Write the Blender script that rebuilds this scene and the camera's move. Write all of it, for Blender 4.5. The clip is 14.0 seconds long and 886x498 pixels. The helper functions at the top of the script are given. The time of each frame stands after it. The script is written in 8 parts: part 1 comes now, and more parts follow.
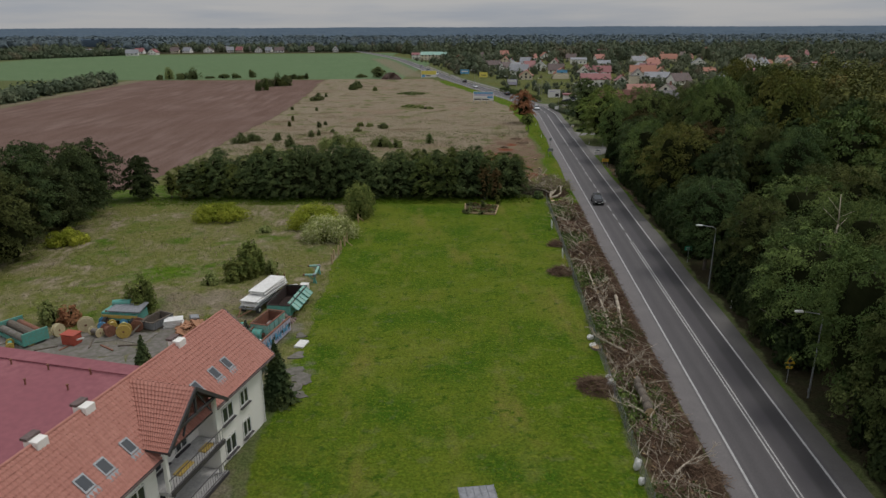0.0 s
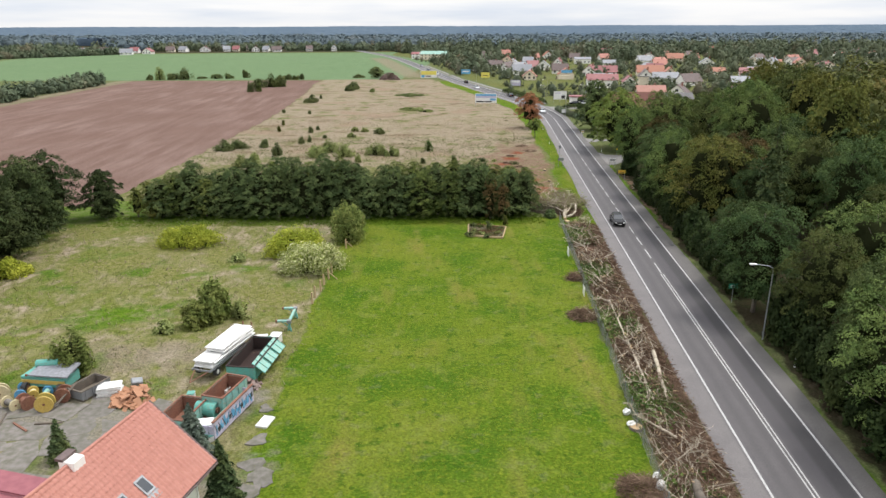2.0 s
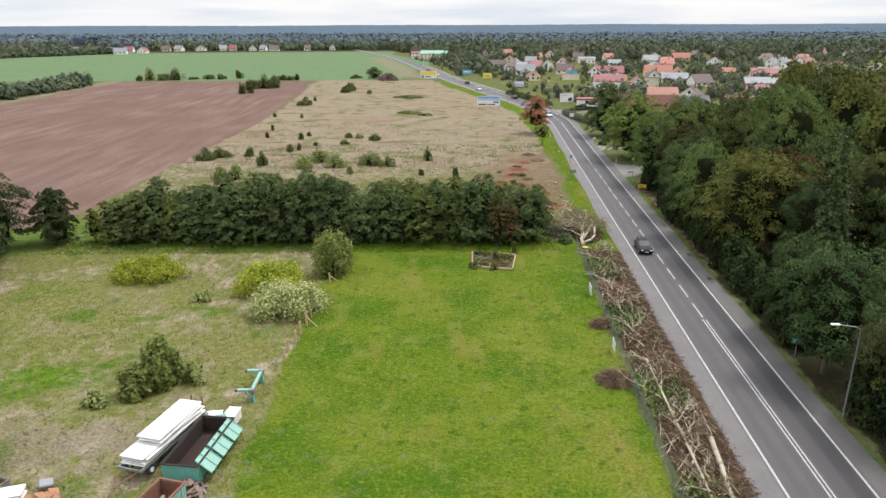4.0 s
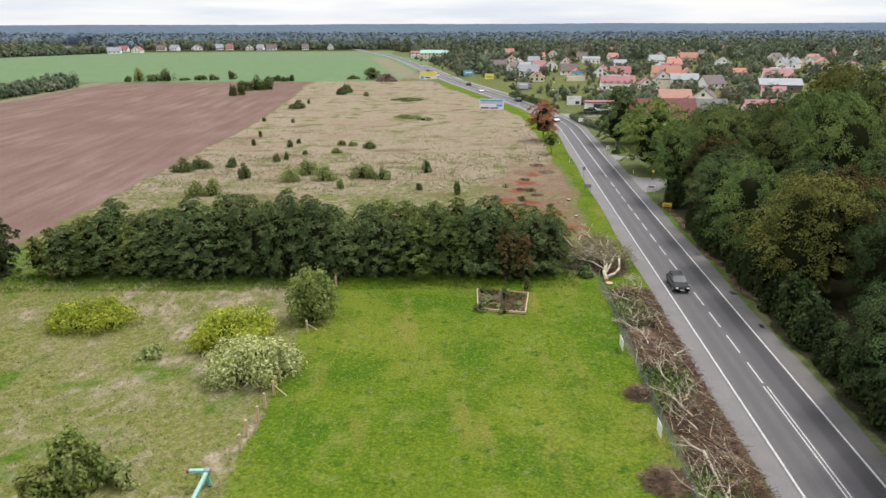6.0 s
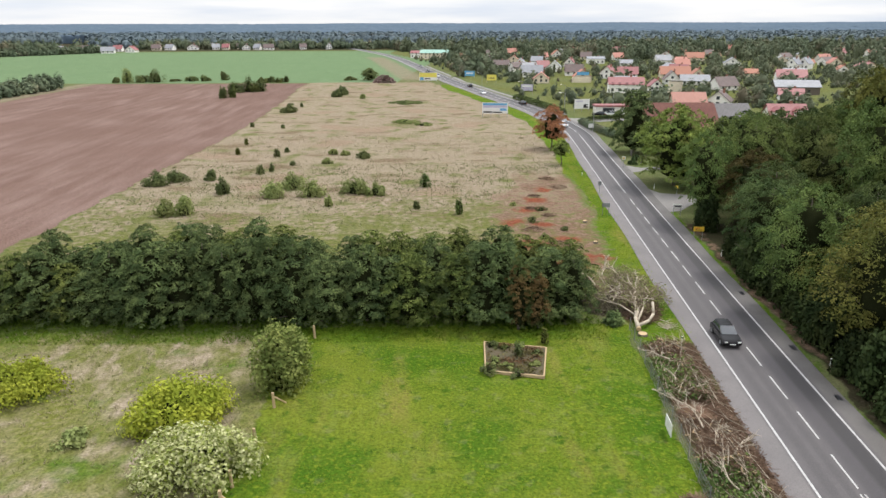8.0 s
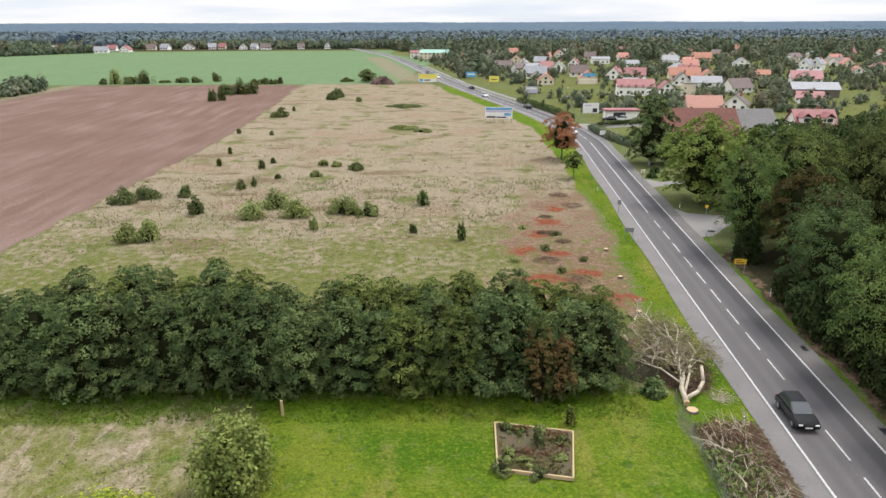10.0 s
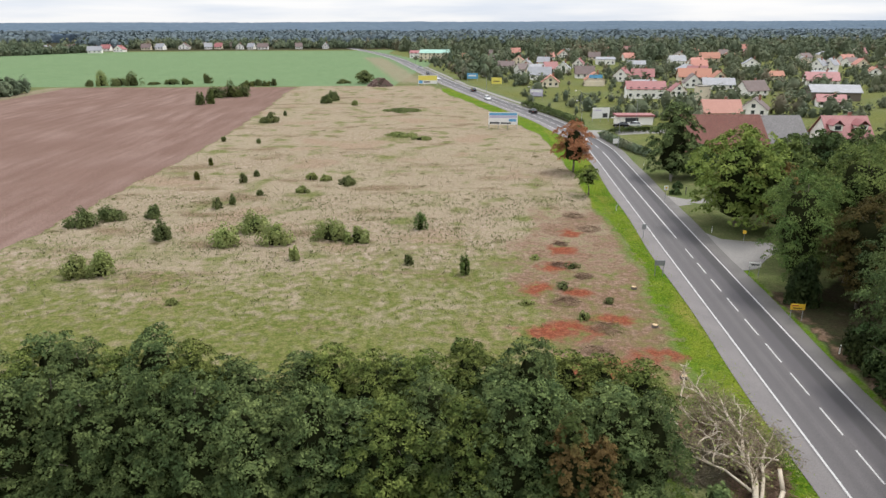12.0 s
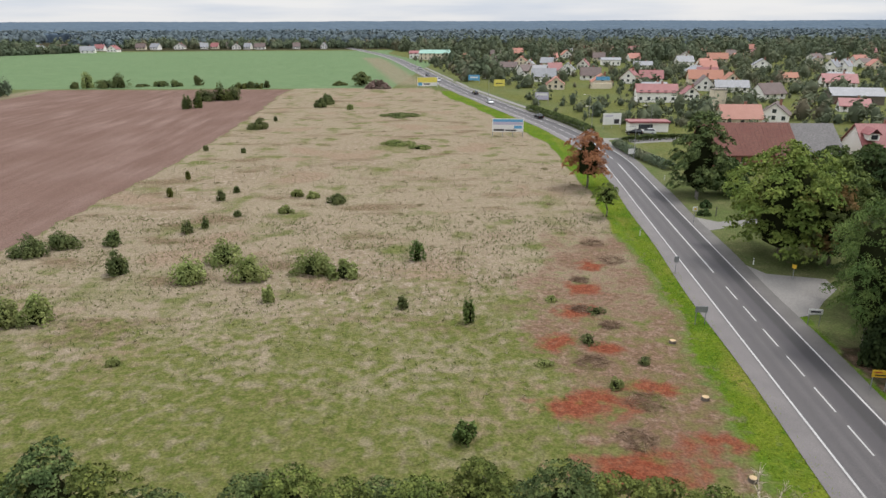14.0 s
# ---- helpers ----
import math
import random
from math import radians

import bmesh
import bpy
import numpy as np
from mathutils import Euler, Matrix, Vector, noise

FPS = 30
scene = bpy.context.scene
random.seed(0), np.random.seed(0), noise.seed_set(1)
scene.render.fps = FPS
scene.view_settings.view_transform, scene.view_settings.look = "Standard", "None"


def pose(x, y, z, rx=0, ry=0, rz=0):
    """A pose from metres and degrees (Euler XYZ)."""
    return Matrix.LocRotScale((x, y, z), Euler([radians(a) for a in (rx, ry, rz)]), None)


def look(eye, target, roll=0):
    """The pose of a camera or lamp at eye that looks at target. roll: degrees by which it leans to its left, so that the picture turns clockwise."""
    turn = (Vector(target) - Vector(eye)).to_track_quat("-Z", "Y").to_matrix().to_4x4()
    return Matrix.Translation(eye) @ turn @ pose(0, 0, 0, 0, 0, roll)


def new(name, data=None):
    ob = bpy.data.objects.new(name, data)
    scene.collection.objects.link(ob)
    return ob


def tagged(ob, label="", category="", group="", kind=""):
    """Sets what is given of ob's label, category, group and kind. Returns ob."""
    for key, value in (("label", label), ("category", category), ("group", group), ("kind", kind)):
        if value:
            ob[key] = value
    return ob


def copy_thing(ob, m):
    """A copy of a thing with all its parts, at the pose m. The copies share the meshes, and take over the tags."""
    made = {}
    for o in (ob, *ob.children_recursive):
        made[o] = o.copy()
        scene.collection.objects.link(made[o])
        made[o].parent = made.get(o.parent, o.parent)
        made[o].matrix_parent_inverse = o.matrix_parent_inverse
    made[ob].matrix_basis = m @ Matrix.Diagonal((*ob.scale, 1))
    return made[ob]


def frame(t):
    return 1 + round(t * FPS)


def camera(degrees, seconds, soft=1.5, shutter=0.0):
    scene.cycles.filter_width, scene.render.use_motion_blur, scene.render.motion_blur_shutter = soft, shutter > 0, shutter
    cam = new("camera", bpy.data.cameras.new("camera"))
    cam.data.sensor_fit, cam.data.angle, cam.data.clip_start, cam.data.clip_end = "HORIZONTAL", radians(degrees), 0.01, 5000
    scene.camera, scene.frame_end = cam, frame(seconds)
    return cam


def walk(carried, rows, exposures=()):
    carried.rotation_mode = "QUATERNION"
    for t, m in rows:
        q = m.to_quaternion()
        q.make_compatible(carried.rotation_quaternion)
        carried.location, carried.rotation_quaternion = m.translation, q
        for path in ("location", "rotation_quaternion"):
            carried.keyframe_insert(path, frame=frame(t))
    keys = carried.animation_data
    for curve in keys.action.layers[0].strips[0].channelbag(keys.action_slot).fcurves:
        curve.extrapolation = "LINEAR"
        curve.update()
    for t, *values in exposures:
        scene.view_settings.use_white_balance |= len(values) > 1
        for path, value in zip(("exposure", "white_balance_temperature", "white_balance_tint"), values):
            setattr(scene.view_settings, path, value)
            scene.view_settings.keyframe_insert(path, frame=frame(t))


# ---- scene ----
EXPO = 0.76
cam = camera(66.0, 14.0)
# seconds, eye (x, y, z), pitch below the horizon, roll, yaw
ROWS = [
    (0.0, 0.00, 0.00, 32.00, -18.226, 0.168, -0.904),
    (1.0, 0.14, 7.68, 31.88, -18.271, 0.165, -0.886),
    (2.0, 0.28, 15.33, 31.77, -18.313, 0.162, -0.868),
    (3.0, 0.41, 22.96, 31.66, -18.354, 0.159, -0.850),
    (4.0, 0.54, 30.56, 31.57, -18.393, 0.157, -0.831),
    (5.0, 0.67, 38.14, 31.48, -18.430, 0.154, -0.813),
    (6.0, 0.80, 45.70, 31.40, -18.465, 0.151, -0.795),
    (7.0, 0.92, 53.22, 31.34, -18.499, 0.148, -0.777),
    (8.0, 1.04, 60.73, 31.28, -18.530, 0.145, -0.759),
    (9.0, 1.15, 68.21, 31.23, -18.560, 0.142, -0.741),
    (10.0, 1.27, 75.66, 31.19, -18.588, 0.139, -0.723),
    (11.0, 1.37, 83.09, 31.15, -18.614, 0.136, -0.704),
    (12.0, 1.48, 90.50, 31.13, -18.639, 0.133, -0.686),
    (13.0, 1.59, 97.88, 31.12, -18.661, 0.130, -0.668),
    (14.0, 1.69, 105.23, 31.11, -18.682, 0.127, -0.650),
]
walk(cam, [(t, pose(x, y, z, 90 + pitch, roll, yaw)) for t, x, y, z, pitch, roll, yaw in ROWS],
     exposures=[(0.0, EXPO - 1.30), (0.1, EXPO - 0.85), (0.2, EXPO - 0.5), (0.3, EXPO - 0.25), (0.4, EXPO - 0.1), (0.5, EXPO - 0.05), (0.7, EXPO), (3.0, EXPO), (7.0, EXPO + 0.03), (11.0, EXPO + 0.10), (14.0, EXPO - 0.22)])

# ---- sky and light: a bright overcast day ----
SUN_ELEVATION, SUN_AZIMUTH = 63.0, 62.0
world = bpy.data.worlds.new("overcast_sky")
scene.world = world
world.use_nodes = True
wn, wl = world.node_tree.nodes, world.node_tree.links
wn.clear()
w_out = wn.new("ShaderNodeOutputWorld")
w_bg = wn.new("ShaderNodeBackground")
w_sky = wn.new("ShaderNodeTexSky")
w_sky.sky_type = 'NISHITA'
w_sky.sun_disc = False
w_sky.sun_elevation, w_sky.sun_rotation = radians(SUN_ELEVATION), radians(SUN_AZIMUTH)
w_sky.air_density, w_sky.dust_density = 1.0, 2.0
w_tc = wn.new("ShaderNodeTexCoord")
w_map = wn.new("ShaderNodeMapping")
w_map.inputs["Scale"].default_value = (3.0, 3.0, 34.0)
w_noise = wn.new("ShaderNodeTexNoise")
w_noise.inputs["Scale"].default_value = 1.3
w_noise.inputs["Detail"].default_value = 5.0
w_ramp = wn.new("ShaderNodeValToRGB")
w_ramp.color_ramp.elements[0].position, w_ramp.color_ramp.elements[0].color = 0.36, (0.78, 0.84, 0.94, 1)
w_ramp.color_ramp.elements[1].position, w_ramp.color_ramp.elements[1].color = 0.60, (1.02, 1.02, 1.03, 1)
w_mix = wn.new("ShaderNodeMix")
w_mix.data_type = 'RGBA'
w_mix.inputs["Factor"].default_value = 0.92
wl.new(w_tc.outputs["Generated"], w_map.inputs["Vector"])
wl.new(w_map.outputs["Vector"], w_noise.inputs["Vector"])
wl.new(w_noise.outputs["Fac"], w_ramp.inputs["Fac"])
wl.new(w_sky.outputs["Color"], w_mix.inputs["A"])
# an overcast vault is about three times as bright overhead as at the horizon
w_sep = wn.new("ShaderNodeSeparateXYZ")
w_lift = wn.new("ShaderNodeMapRange")
w_lift.inputs["From Min"].default_value, w_lift.inputs["From Max"].default_value = 0.0, 1.0
w_lift.inputs["To Min"].default_value, w_lift.inputs["To Max"].default_value = 5.8, 13.6
w_scale = wn.new("ShaderNodeVectorMath")
w_scale.operation = 'SCALE'
wl.new(w_tc.outputs["Generated"], w_sep.inputs[0])
wl.new(w_sep.outputs["Z"], w_lift.inputs["Value"])
wl.new(w_ramp.outputs["Color"], w_scale.inputs[0])
wl.new(w_lift.outputs["Result"], w_scale.inputs["Scale"])
wl.new(w_scale.outputs["Vector"], w_mix.inputs["B"])
wl.new(w_mix.outputs["Result"], w_bg.inputs["Color"])
w_bg.inputs["Strength"].default_value = 0.1
wl.new(w_bg.outputs["Background"], w_out.inputs["Surface"])

sun = new("sun", bpy.data.lights.new("sun", 'SUN'))
sun.data.energy, sun.data.angle, sun.data.color = 1.6, radians(12), (1.0, 0.96, 0.90)
sun.matrix_world = look((0, 0, 60), (60 * math.cos(radians(SUN_ELEVATION)) * -math.sin(radians(SUN_AZIMUTH)),
                                     60 * math.cos(radians(SUN_ELEVATION)) * -math.cos(radians(SUN_AZIMUTH)),
                                     60 - 60 * math.sin(radians(SUN_ELEVATION))))

# ---- materials ----
def shader(name):
    m = bpy.data.materials.new(name)
    m.use_nodes = True
    nt = m.node_tree
    return m, nt.nodes, nt.links, nt.nodes["Principled BSDF"]


def node(nodes, kind, **inputs):
    n = nodes.new(kind)
    for k, v in inputs.items():
        n.inputs[k.replace("_", " ")].default_value = v
    return n


def mixed(nodes, links, fac, a, b, how='MIX'):
    """A colour mix of sockets or plain colours."""
    n = nodes.new("ShaderNodeMix")
    n.data_type, n.blend_type = 'RGBA', how
    for socket, v in ((n.inputs[0], fac), (n.inputs["A"], a), (n.inputs["B"], b)):
        if isinstance(v, bpy.types.NodeSocket):
            links.new(v, socket)
        elif isinstance(v, (tuple, list)):
            socket.default_value = (*v[:3], 1)
        else:
            socket.default_value = v
    return n.outputs["Result"]


def noise_at(nodes, links, vector, scale, detail=4.0, lo=0.35, hi=0.65, stretch=None):
    """Noise of that scale, spread to 0..1 between lo and hi."""
    if stretch:
        mp = nodes.new("ShaderNodeMapping")
        mp.inputs["Scale"].default_value = stretch
        links.new(vector, mp.inputs["Vector"])
        vector = mp.outputs["Vector"]
    n = node(nodes, "ShaderNodeTexNoise", Scale=scale, Detail=detail)
    links.new(vector, n.inputs["Vector"])
    r = nodes.new("ShaderNodeMapRange")
    r.inputs["From Min"].default_value, r.inputs["From Max"].default_value = lo, hi
    links.new(n.outputs["Fac"], r.inputs["Value"])
    return r.outputs["Result"]


def surface(name, a, b, scale=1.0, rough=0.8, metal=0.0, bump=0.3, c=None, fine=8.0, world=False, vary=0.0, stretch=None):
    """A plain weathered surface: two tones in large blotches, a third in fine grain, and relief."""
    m, nodes, links, bsdf = shader(name)
    if world:
        v = nodes.new("ShaderNodeNewGeometry").outputs["Position"]
    else:
        v = nodes.new("ShaderNodeTexCoord").outputs["Object"]
    big = noise_at(nodes, links, v, scale, stretch=stretch)
    small = noise_at(nodes, links, v, scale * fine, 6.0, stretch=stretch)
    col = mixed(nodes, links, big, a, b)
    col = mixed(nodes, links, small, col, c or tuple(0.75 * k for k in a))
    if vary:
        info = nodes.new("ShaderNodeObjectInfo")
        hsv = nodes.new("ShaderNodeHueSaturation")
        mr = nodes.new("ShaderNodeMapRange")
        mr.inputs["To Min"].default_value, mr.inputs["To Max"].default_value = 1 - vary, 1 + vary
        links.new(info.outputs["Random"], mr.inputs["Value"])
        links.new(mr.outputs["Result"], hsv.inputs["Value"])
        links.new(col, hsv.inputs["Color"])
        col = hsv.outputs["Color"]
    links.new(col, bsdf.inputs["Base Color"])
    bsdf.inputs["Roughness"].default_value, bsdf.inputs["Metallic"].default_value = rough, metal
    if bump:
        bp = node(nodes, "ShaderNodeBump", Strength=bump, Distance=0.03)
        links.new(small, bp.inputs["Height"])
        links.new(bp.outputs["Normal"], bsdf.inputs["Normal"])
    return m


def foliage(name, dark, mid, light, rare=None, rare_share=0.0, vary=0.3, glow=0.25, patch=0.5):
    """Leaves: tones differ leaf by leaf, clump by clump and tree by tree, with some light let through."""
    m, nodes, links, bsdf = shader(name)
    geo = nodes.new("ShaderNodeNewGeometry")
    info = nodes.new("ShaderNodeObjectInfo")
    tc = nodes.new("ShaderNodeTexCoord")
    island = geo.outputs["Random Per Island"]
    clump = noise_at(nodes, links, tc.outputs["Object"], patch, 2.0, 0.38, 0.62)
    col = mixed(nodes, links, clump, mid, light)
    half = nodes.new("ShaderNodeMath")
    half.operation = 'MULTIPLY'
    half.inputs[1].default_value = 0.58
    links.new(island, half.inputs[0])
    col = mixed(nodes, links, half.outputs[0], col, dark)
    if rare:
        r2 = noise_at(nodes, links, tc.outputs["Object"], patch * 0.55, 2.0, 0.62 - rare_share, 0.70 - rare_share)
        col = mixed(nodes, links, r2, col, rare)
    hsv = nodes.new("ShaderNodeHueSaturation")
    mr = nodes.new("ShaderNodeMapRange")
    mr.inputs["To Min"].default_value, mr.inputs["To Max"].default_value = 1 - vary, 1 + vary
    links.new(info.outputs["Random"], mr.inputs["Value"])
    links.new(mr.outputs["Result"], hsv.inputs["Value"])
    mh = nodes.new("ShaderNodeMapRange")
    mh.inputs["To Min"].default_value, mh.inputs["To Max"].default_value = 0.5 + 0.05 * vary, 0.5 - 0.05 * vary
    sep = nodes.new("ShaderNodeMath")
    sep.operation = 'FRACT'
    mul = nodes.new("ShaderNodeMath")
    mul.operation = 'MULTIPLY'
    mul.inputs[1].default_value = 7.31
    links.new(info.outputs["Random"], mul.inputs[0])
    links.new(mul.outputs[0], sep.inputs[0])
    links.new(sep.outputs[0], mh.inputs["Value"])
    links.new(mh.outputs["Result"], hsv.inputs["Hue"])
    links.new(col, hsv.inputs["Color"])
    links.new(hsv.outputs["Color"], bsdf.inputs["Base Color"])
    bsdf.inputs["Roughness"].default_value = 0.65
    bsdf.inputs["Specular IOR Level"].default_value = 0.05
    tr = nodes.new("ShaderNodeBsdfTranslucent")
    links.new(hsv.outputs["Color"], tr.inputs["Color"])
    mx = nodes.new("ShaderNodeMixShader")
    mx.inputs[0].default_value = glow
    out = nodes["Material Output"]
    links.new(bsdf.outputs[0], mx.inputs[1])
    links.new(tr.outputs[0], mx.inputs[2])
    links.new(mx.outputs[0], out.inputs["Surface"])
    return m


LEAF_ALDER = foliage("alder_leaves", (0.016, 0.030, 0.011), (0.063, 0.092, 0.034), (0.152, 0.192, 0.068), vary=0.15, glow=0.06, patch=0.7)
LEAF_ALDER_PALE = foliage("young_alder_leaves", (0.022, 0.036, 0.010), (0.082, 0.110, 0.028), (0.180, 0.208, 0.054), vary=0.15, glow=0.06, patch=0.7)
LEAF_BUSH = foliage("bush_leaves", (0.050, 0.070, 0.026), (0.098, 0.122, 0.046), (0.165, 0.180, 0.070), vary=0.2)
LEAF_ELDER = foliage("elder_leaves", (0.068, 0.092, 0.024), (0.151, 0.189, 0.049), (0.263, 0.284, 0.084), vary=0.12, patch=0.9)
# Forest leaf tones darkened to stand for shade below the overhanging crowns.
LEAF_SHADE = foliage("shade_darkened_leaves", (0.012, 0.020, 0.008), (0.026, 0.040, 0.013), (0.052, 0.068, 0.022), vary=0.25, glow=0.04)
LEAF_DARK = foliage("dark_alder_leaves", (0.016, 0.027, 0.010), (0.038, 0.056, 0.020), (0.080, 0.102, 0.036), vary=0.25, glow=0.05, patch=0.5)
LEAF_FOREST = foliage("forest_leaves", (0.016, 0.031, 0.011), (0.041, 0.067, 0.023), (0.099, 0.133, 0.044), vary=0.3, glow=0.06, patch=0.3)
LEAF_OLIVE = foliage("olive_leaves", (0.025, 0.034, 0.011), (0.060, 0.076, 0.022), (0.129, 0.145, 0.044), vary=0.25, glow=0.06, patch=0.3)
LEAF_LIGHT = foliage("light_green_leaves", (0.032, 0.055, 0.016), (0.071, 0.110, 0.031), (0.155, 0.202, 0.057), vary=0.2, glow=0.06, patch=0.3)
LEAF_RUSSET = foliage("russet_leaves", (0.034, 0.031, 0.012), (0.068, 0.054, 0.019), (0.119, 0.085, 0.029), (0.060, 0.070, 0.022), 0.06, vary=0.2, glow=0.15)
LEAF_YELLOW = foliage("turning_leaves", (0.034, 0.044, 0.011), (0.078, 0.090, 0.020), (0.178, 0.172, 0.042), vary=0.15, patch=0.3, glow=0.1)
LEAF_PINE = foliage("spruce_needles", (0.030, 0.052, 0.026), (0.055, 0.080, 0.032), (0.10, 0.12, 0.04), glow=0.1)
LEAF_MAPLE = foliage("maple_leaves", (0.061, 0.094, 0.022), (0.116, 0.165, 0.037), (0.193, 0.237, 0.055), (0.176, 0.143, 0.044), -0.03, vary=0.05, glow=0.15, patch=0.35)
LEAF_BLUE = foliage("blue_spruce_needles", (0.050, 0.070, 0.055), (0.090, 0.115, 0.090), (0.140, 0.165, 0.125), vary=0.05, glow=0.1)
LEAF_COPPER = foliage("copper_leaves", (0.190, 0.082, 0.042), (0.285, 0.128, 0.064), (0.360, 0.180, 0.092), vary=0.05)
LEAF_BROWN = foliage("withered_leaves", (0.055, 0.038, 0.018), (0.140, 0.086, 0.036), (0.215, 0.140, 0.055), (0.075, 0.095, 0.030), 0.18)
LEAF_LIME = foliage("knotweed_leaves", (0.120, 0.160, 0.020), (0.280, 0.320, 0.036), (0.450, 0.460, 0.064), glow=0.3, vary=0.1)
LEAF_WHITE = foliage("blossoming_leaves", (0.120, 0.170, 0.026), (0.275, 0.325, 0.060), (0.740, 0.720, 0.420), vary=0.05, patch=2.6)
LEAF_GREY = foliage("broom_twigs", (0.122, 0.154, 0.049), (0.198, 0.237, 0.079), (0.288, 0.307, 0.115), vary=0.15)
# Village leaves, paled and greyed to include the haze of distance.
LEAF_HAZED = foliage("haze_paled_leaves", (0.066, 0.086, 0.060), (0.104, 0.134, 0.080), (0.165, 0.186, 0.108), (0.170, 0.155, 0.100), 0.03, patch=0.06, glow=0.1)
LEAF_WOOD = foliage("canopy_leaves", (0.046, 0.060, 0.021), (0.078, 0.099, 0.030), (0.189, 0.194, 0.054), (0.213, 0.167, 0.051), 0.01, patch=0.11, glow=0.10)
# Blue-grey leaf tones: distance haze mixed into the base colour.
LEAF_BLUE_HAZE = foliage("blue_hazed_forest_leaves", (0.094, 0.122, 0.140), (0.106, 0.136, 0.150), (0.128, 0.158, 0.162), (0.136, 0.146, 0.136), 0.0, vary=0.1, patch=0.012, glow=0.05)
BARK = surface("bark", (0.16, 0.13, 0.10), (0.10, 0.085, 0.07), 2.0, 0.9, bump=0.6)
# Near-black colour for crown cores: shade between the leaves, put into the colour.
CROWN_SHADE = surface("crown_gap_shade", (0.024, 0.028, 0.012), (0.018, 0.022, 0.009), 1.5, 0.95, bump=0.6, c=(0.014, 0.016, 0.007))
CROWN_SHADE.node_tree.nodes["Principled BSDF"].inputs["Specular IOR Level"].default_value = 0.0
BARK_PALE = surface("pale_dead_wood", (0.50, 0.43, 0.33), (0.38, 0.32, 0.24), 2.0, 0.85, bump=0.5)
TWIG = foliage("dry_twigs", (0.050, 0.032, 0.022), (0.140, 0.090, 0.060), (0.270, 0.190, 0.130), vary=0.1, glow=0.0, patch=0.9)
CUT_WOOD = surface("cut_wood", (0.50, 0.36, 0.20), (0.42, 0.29, 0.16), 2.0, 0.8)
PLANK = surface("new_timber", (0.48, 0.35, 0.20), (0.38, 0.27, 0.15), 1.5, 0.8)
ASPHALT_PAINT = surface("road_paint", (0.48, 0.48, 0.47), (0.40, 0.40, 0.39), 0.6, 0.7, bump=0.1, c=(0.31, 0.305, 0.30), fine=9, world=True)
RENDER_WHITE = surface("white_wall_render", (0.806, 0.784, 0.739), (0.739, 0.717, 0.672), 0.4, 0.85, bump=0.1, c=(0.762, 0.739, 0.694))
RENDER_CREAM = surface("cream_wall_render", (0.739, 0.650, 0.493), (0.672, 0.582, 0.448), 0.4, 0.85, bump=0.1)
TILE_RED = surface("clay_roof_tile", (0.36, 0.150, 0.112), (0.39, 0.172, 0.130), 0.25, 0.7, bump=0.1, c=(0.33, 0.135, 0.10), fine=9, vary=0.05)
TILE_MAROON = surface("maroon_roof_sheet", (0.24, 0.075, 0.075), (0.28, 0.10, 0.10), 0.5, 0.6, bump=0.1)
TILE_ORANGE = surface("orange_roof_tile", (0.35, 0.150, 0.095), (0.30, 0.13, 0.085), 0.5, 0.75, bump=0.2)
TILE_GREY = surface("grey_roof_sheet", (0.213, 0.219, 0.237), (0.275, 0.281, 0.300), 0.5, 0.6, bump=0.2)
TILE_BROWN = surface("dark_brown_roof", (0.11, 0.075, 0.07), (0.15, 0.11, 0.10), 0.5, 0.7, bump=0.2)
MEMBRANE = surface("red_flat_roof", (0.235, 0.072, 0.088), (0.265, 0.092, 0.105), 0.15, 0.8, bump=0.05, c=(0.21, 0.064, 0.078), fine=12)
DARK_TRIM = surface("dark_painted_timber", (0.055, 0.05, 0.055), (0.08, 0.07, 0.07), 1.0, 0.6, bump=0.1)
CONCRETE = surface("weathered_concrete", (0.190, 0.170, 0.156), (0.148, 0.134, 0.122), 0.35, 0.9, bump=0.3, c=(0.105, 0.100, 0.074), fine=5, vary=0.10)
BALCONY = surface("pale_balcony_screed", (0.52, 0.51, 0.50), (0.44, 0.43, 0.42), 0.7, 0.7, bump=0.1, c=(0.36, 0.355, 0.35))
STEEL = surface("galvanised_steel", (0.30, 0.31, 0.32), (0.24, 0.25, 0.26), 1.0, 0.5, 0.5, 0.05)
WHITE_PAINT = surface("white_paint", (0.75, 0.74, 0.72), (0.68, 0.67, 0.65), 0.5, 0.55, bump=0.05, c=(0.60, 0.59, 0.56))
TEAL = surface("worn_teal_paint", (0.06, 0.30, 0.25), (0.09, 0.36, 0.31), 0.8, 0.6, bump=0.15, c=(0.12, 0.25, 0.20))
TEAL_PALE = surface("faded_turquoise_paint", (0.16, 0.42, 0.37), (0.20, 0.47, 0.42), 0.8, 0.6, bump=0.15, c=(0.25, 0.32, 0.25))
# Near-black rust for the insides of the long container and the sprayed one.
RUST_DARK = surface("near_black_rusty_steel", (0.023, 0.011, 0.009), (0.013, 0.009, 0.008), 0.9, 0.9, bump=0.4, c=(0.036, 0.018, 0.013))
RUST = surface("rusty_steel", (0.17, 0.065, 0.04), (0.11, 0.05, 0.035), 0.9, 0.85, bump=0.4, c=(0.22, 0.10, 0.06))
YELLOW = surface("yellow_paint", (0.55, 0.38, 0.08), (0.50, 0.36, 0.12), 1.0, 0.6, bump=0.1)
CREAM = surface("cream_plastic", (0.58, 0.50, 0.30), (0.52, 0.45, 0.28), 1.0, 0.6, bump=0.1)
RED_PAINT = surface("red_paint", (0.42, 0.07, 0.04), (0.36, 0.08, 0.05), 1.0, 0.6, bump=0.1)
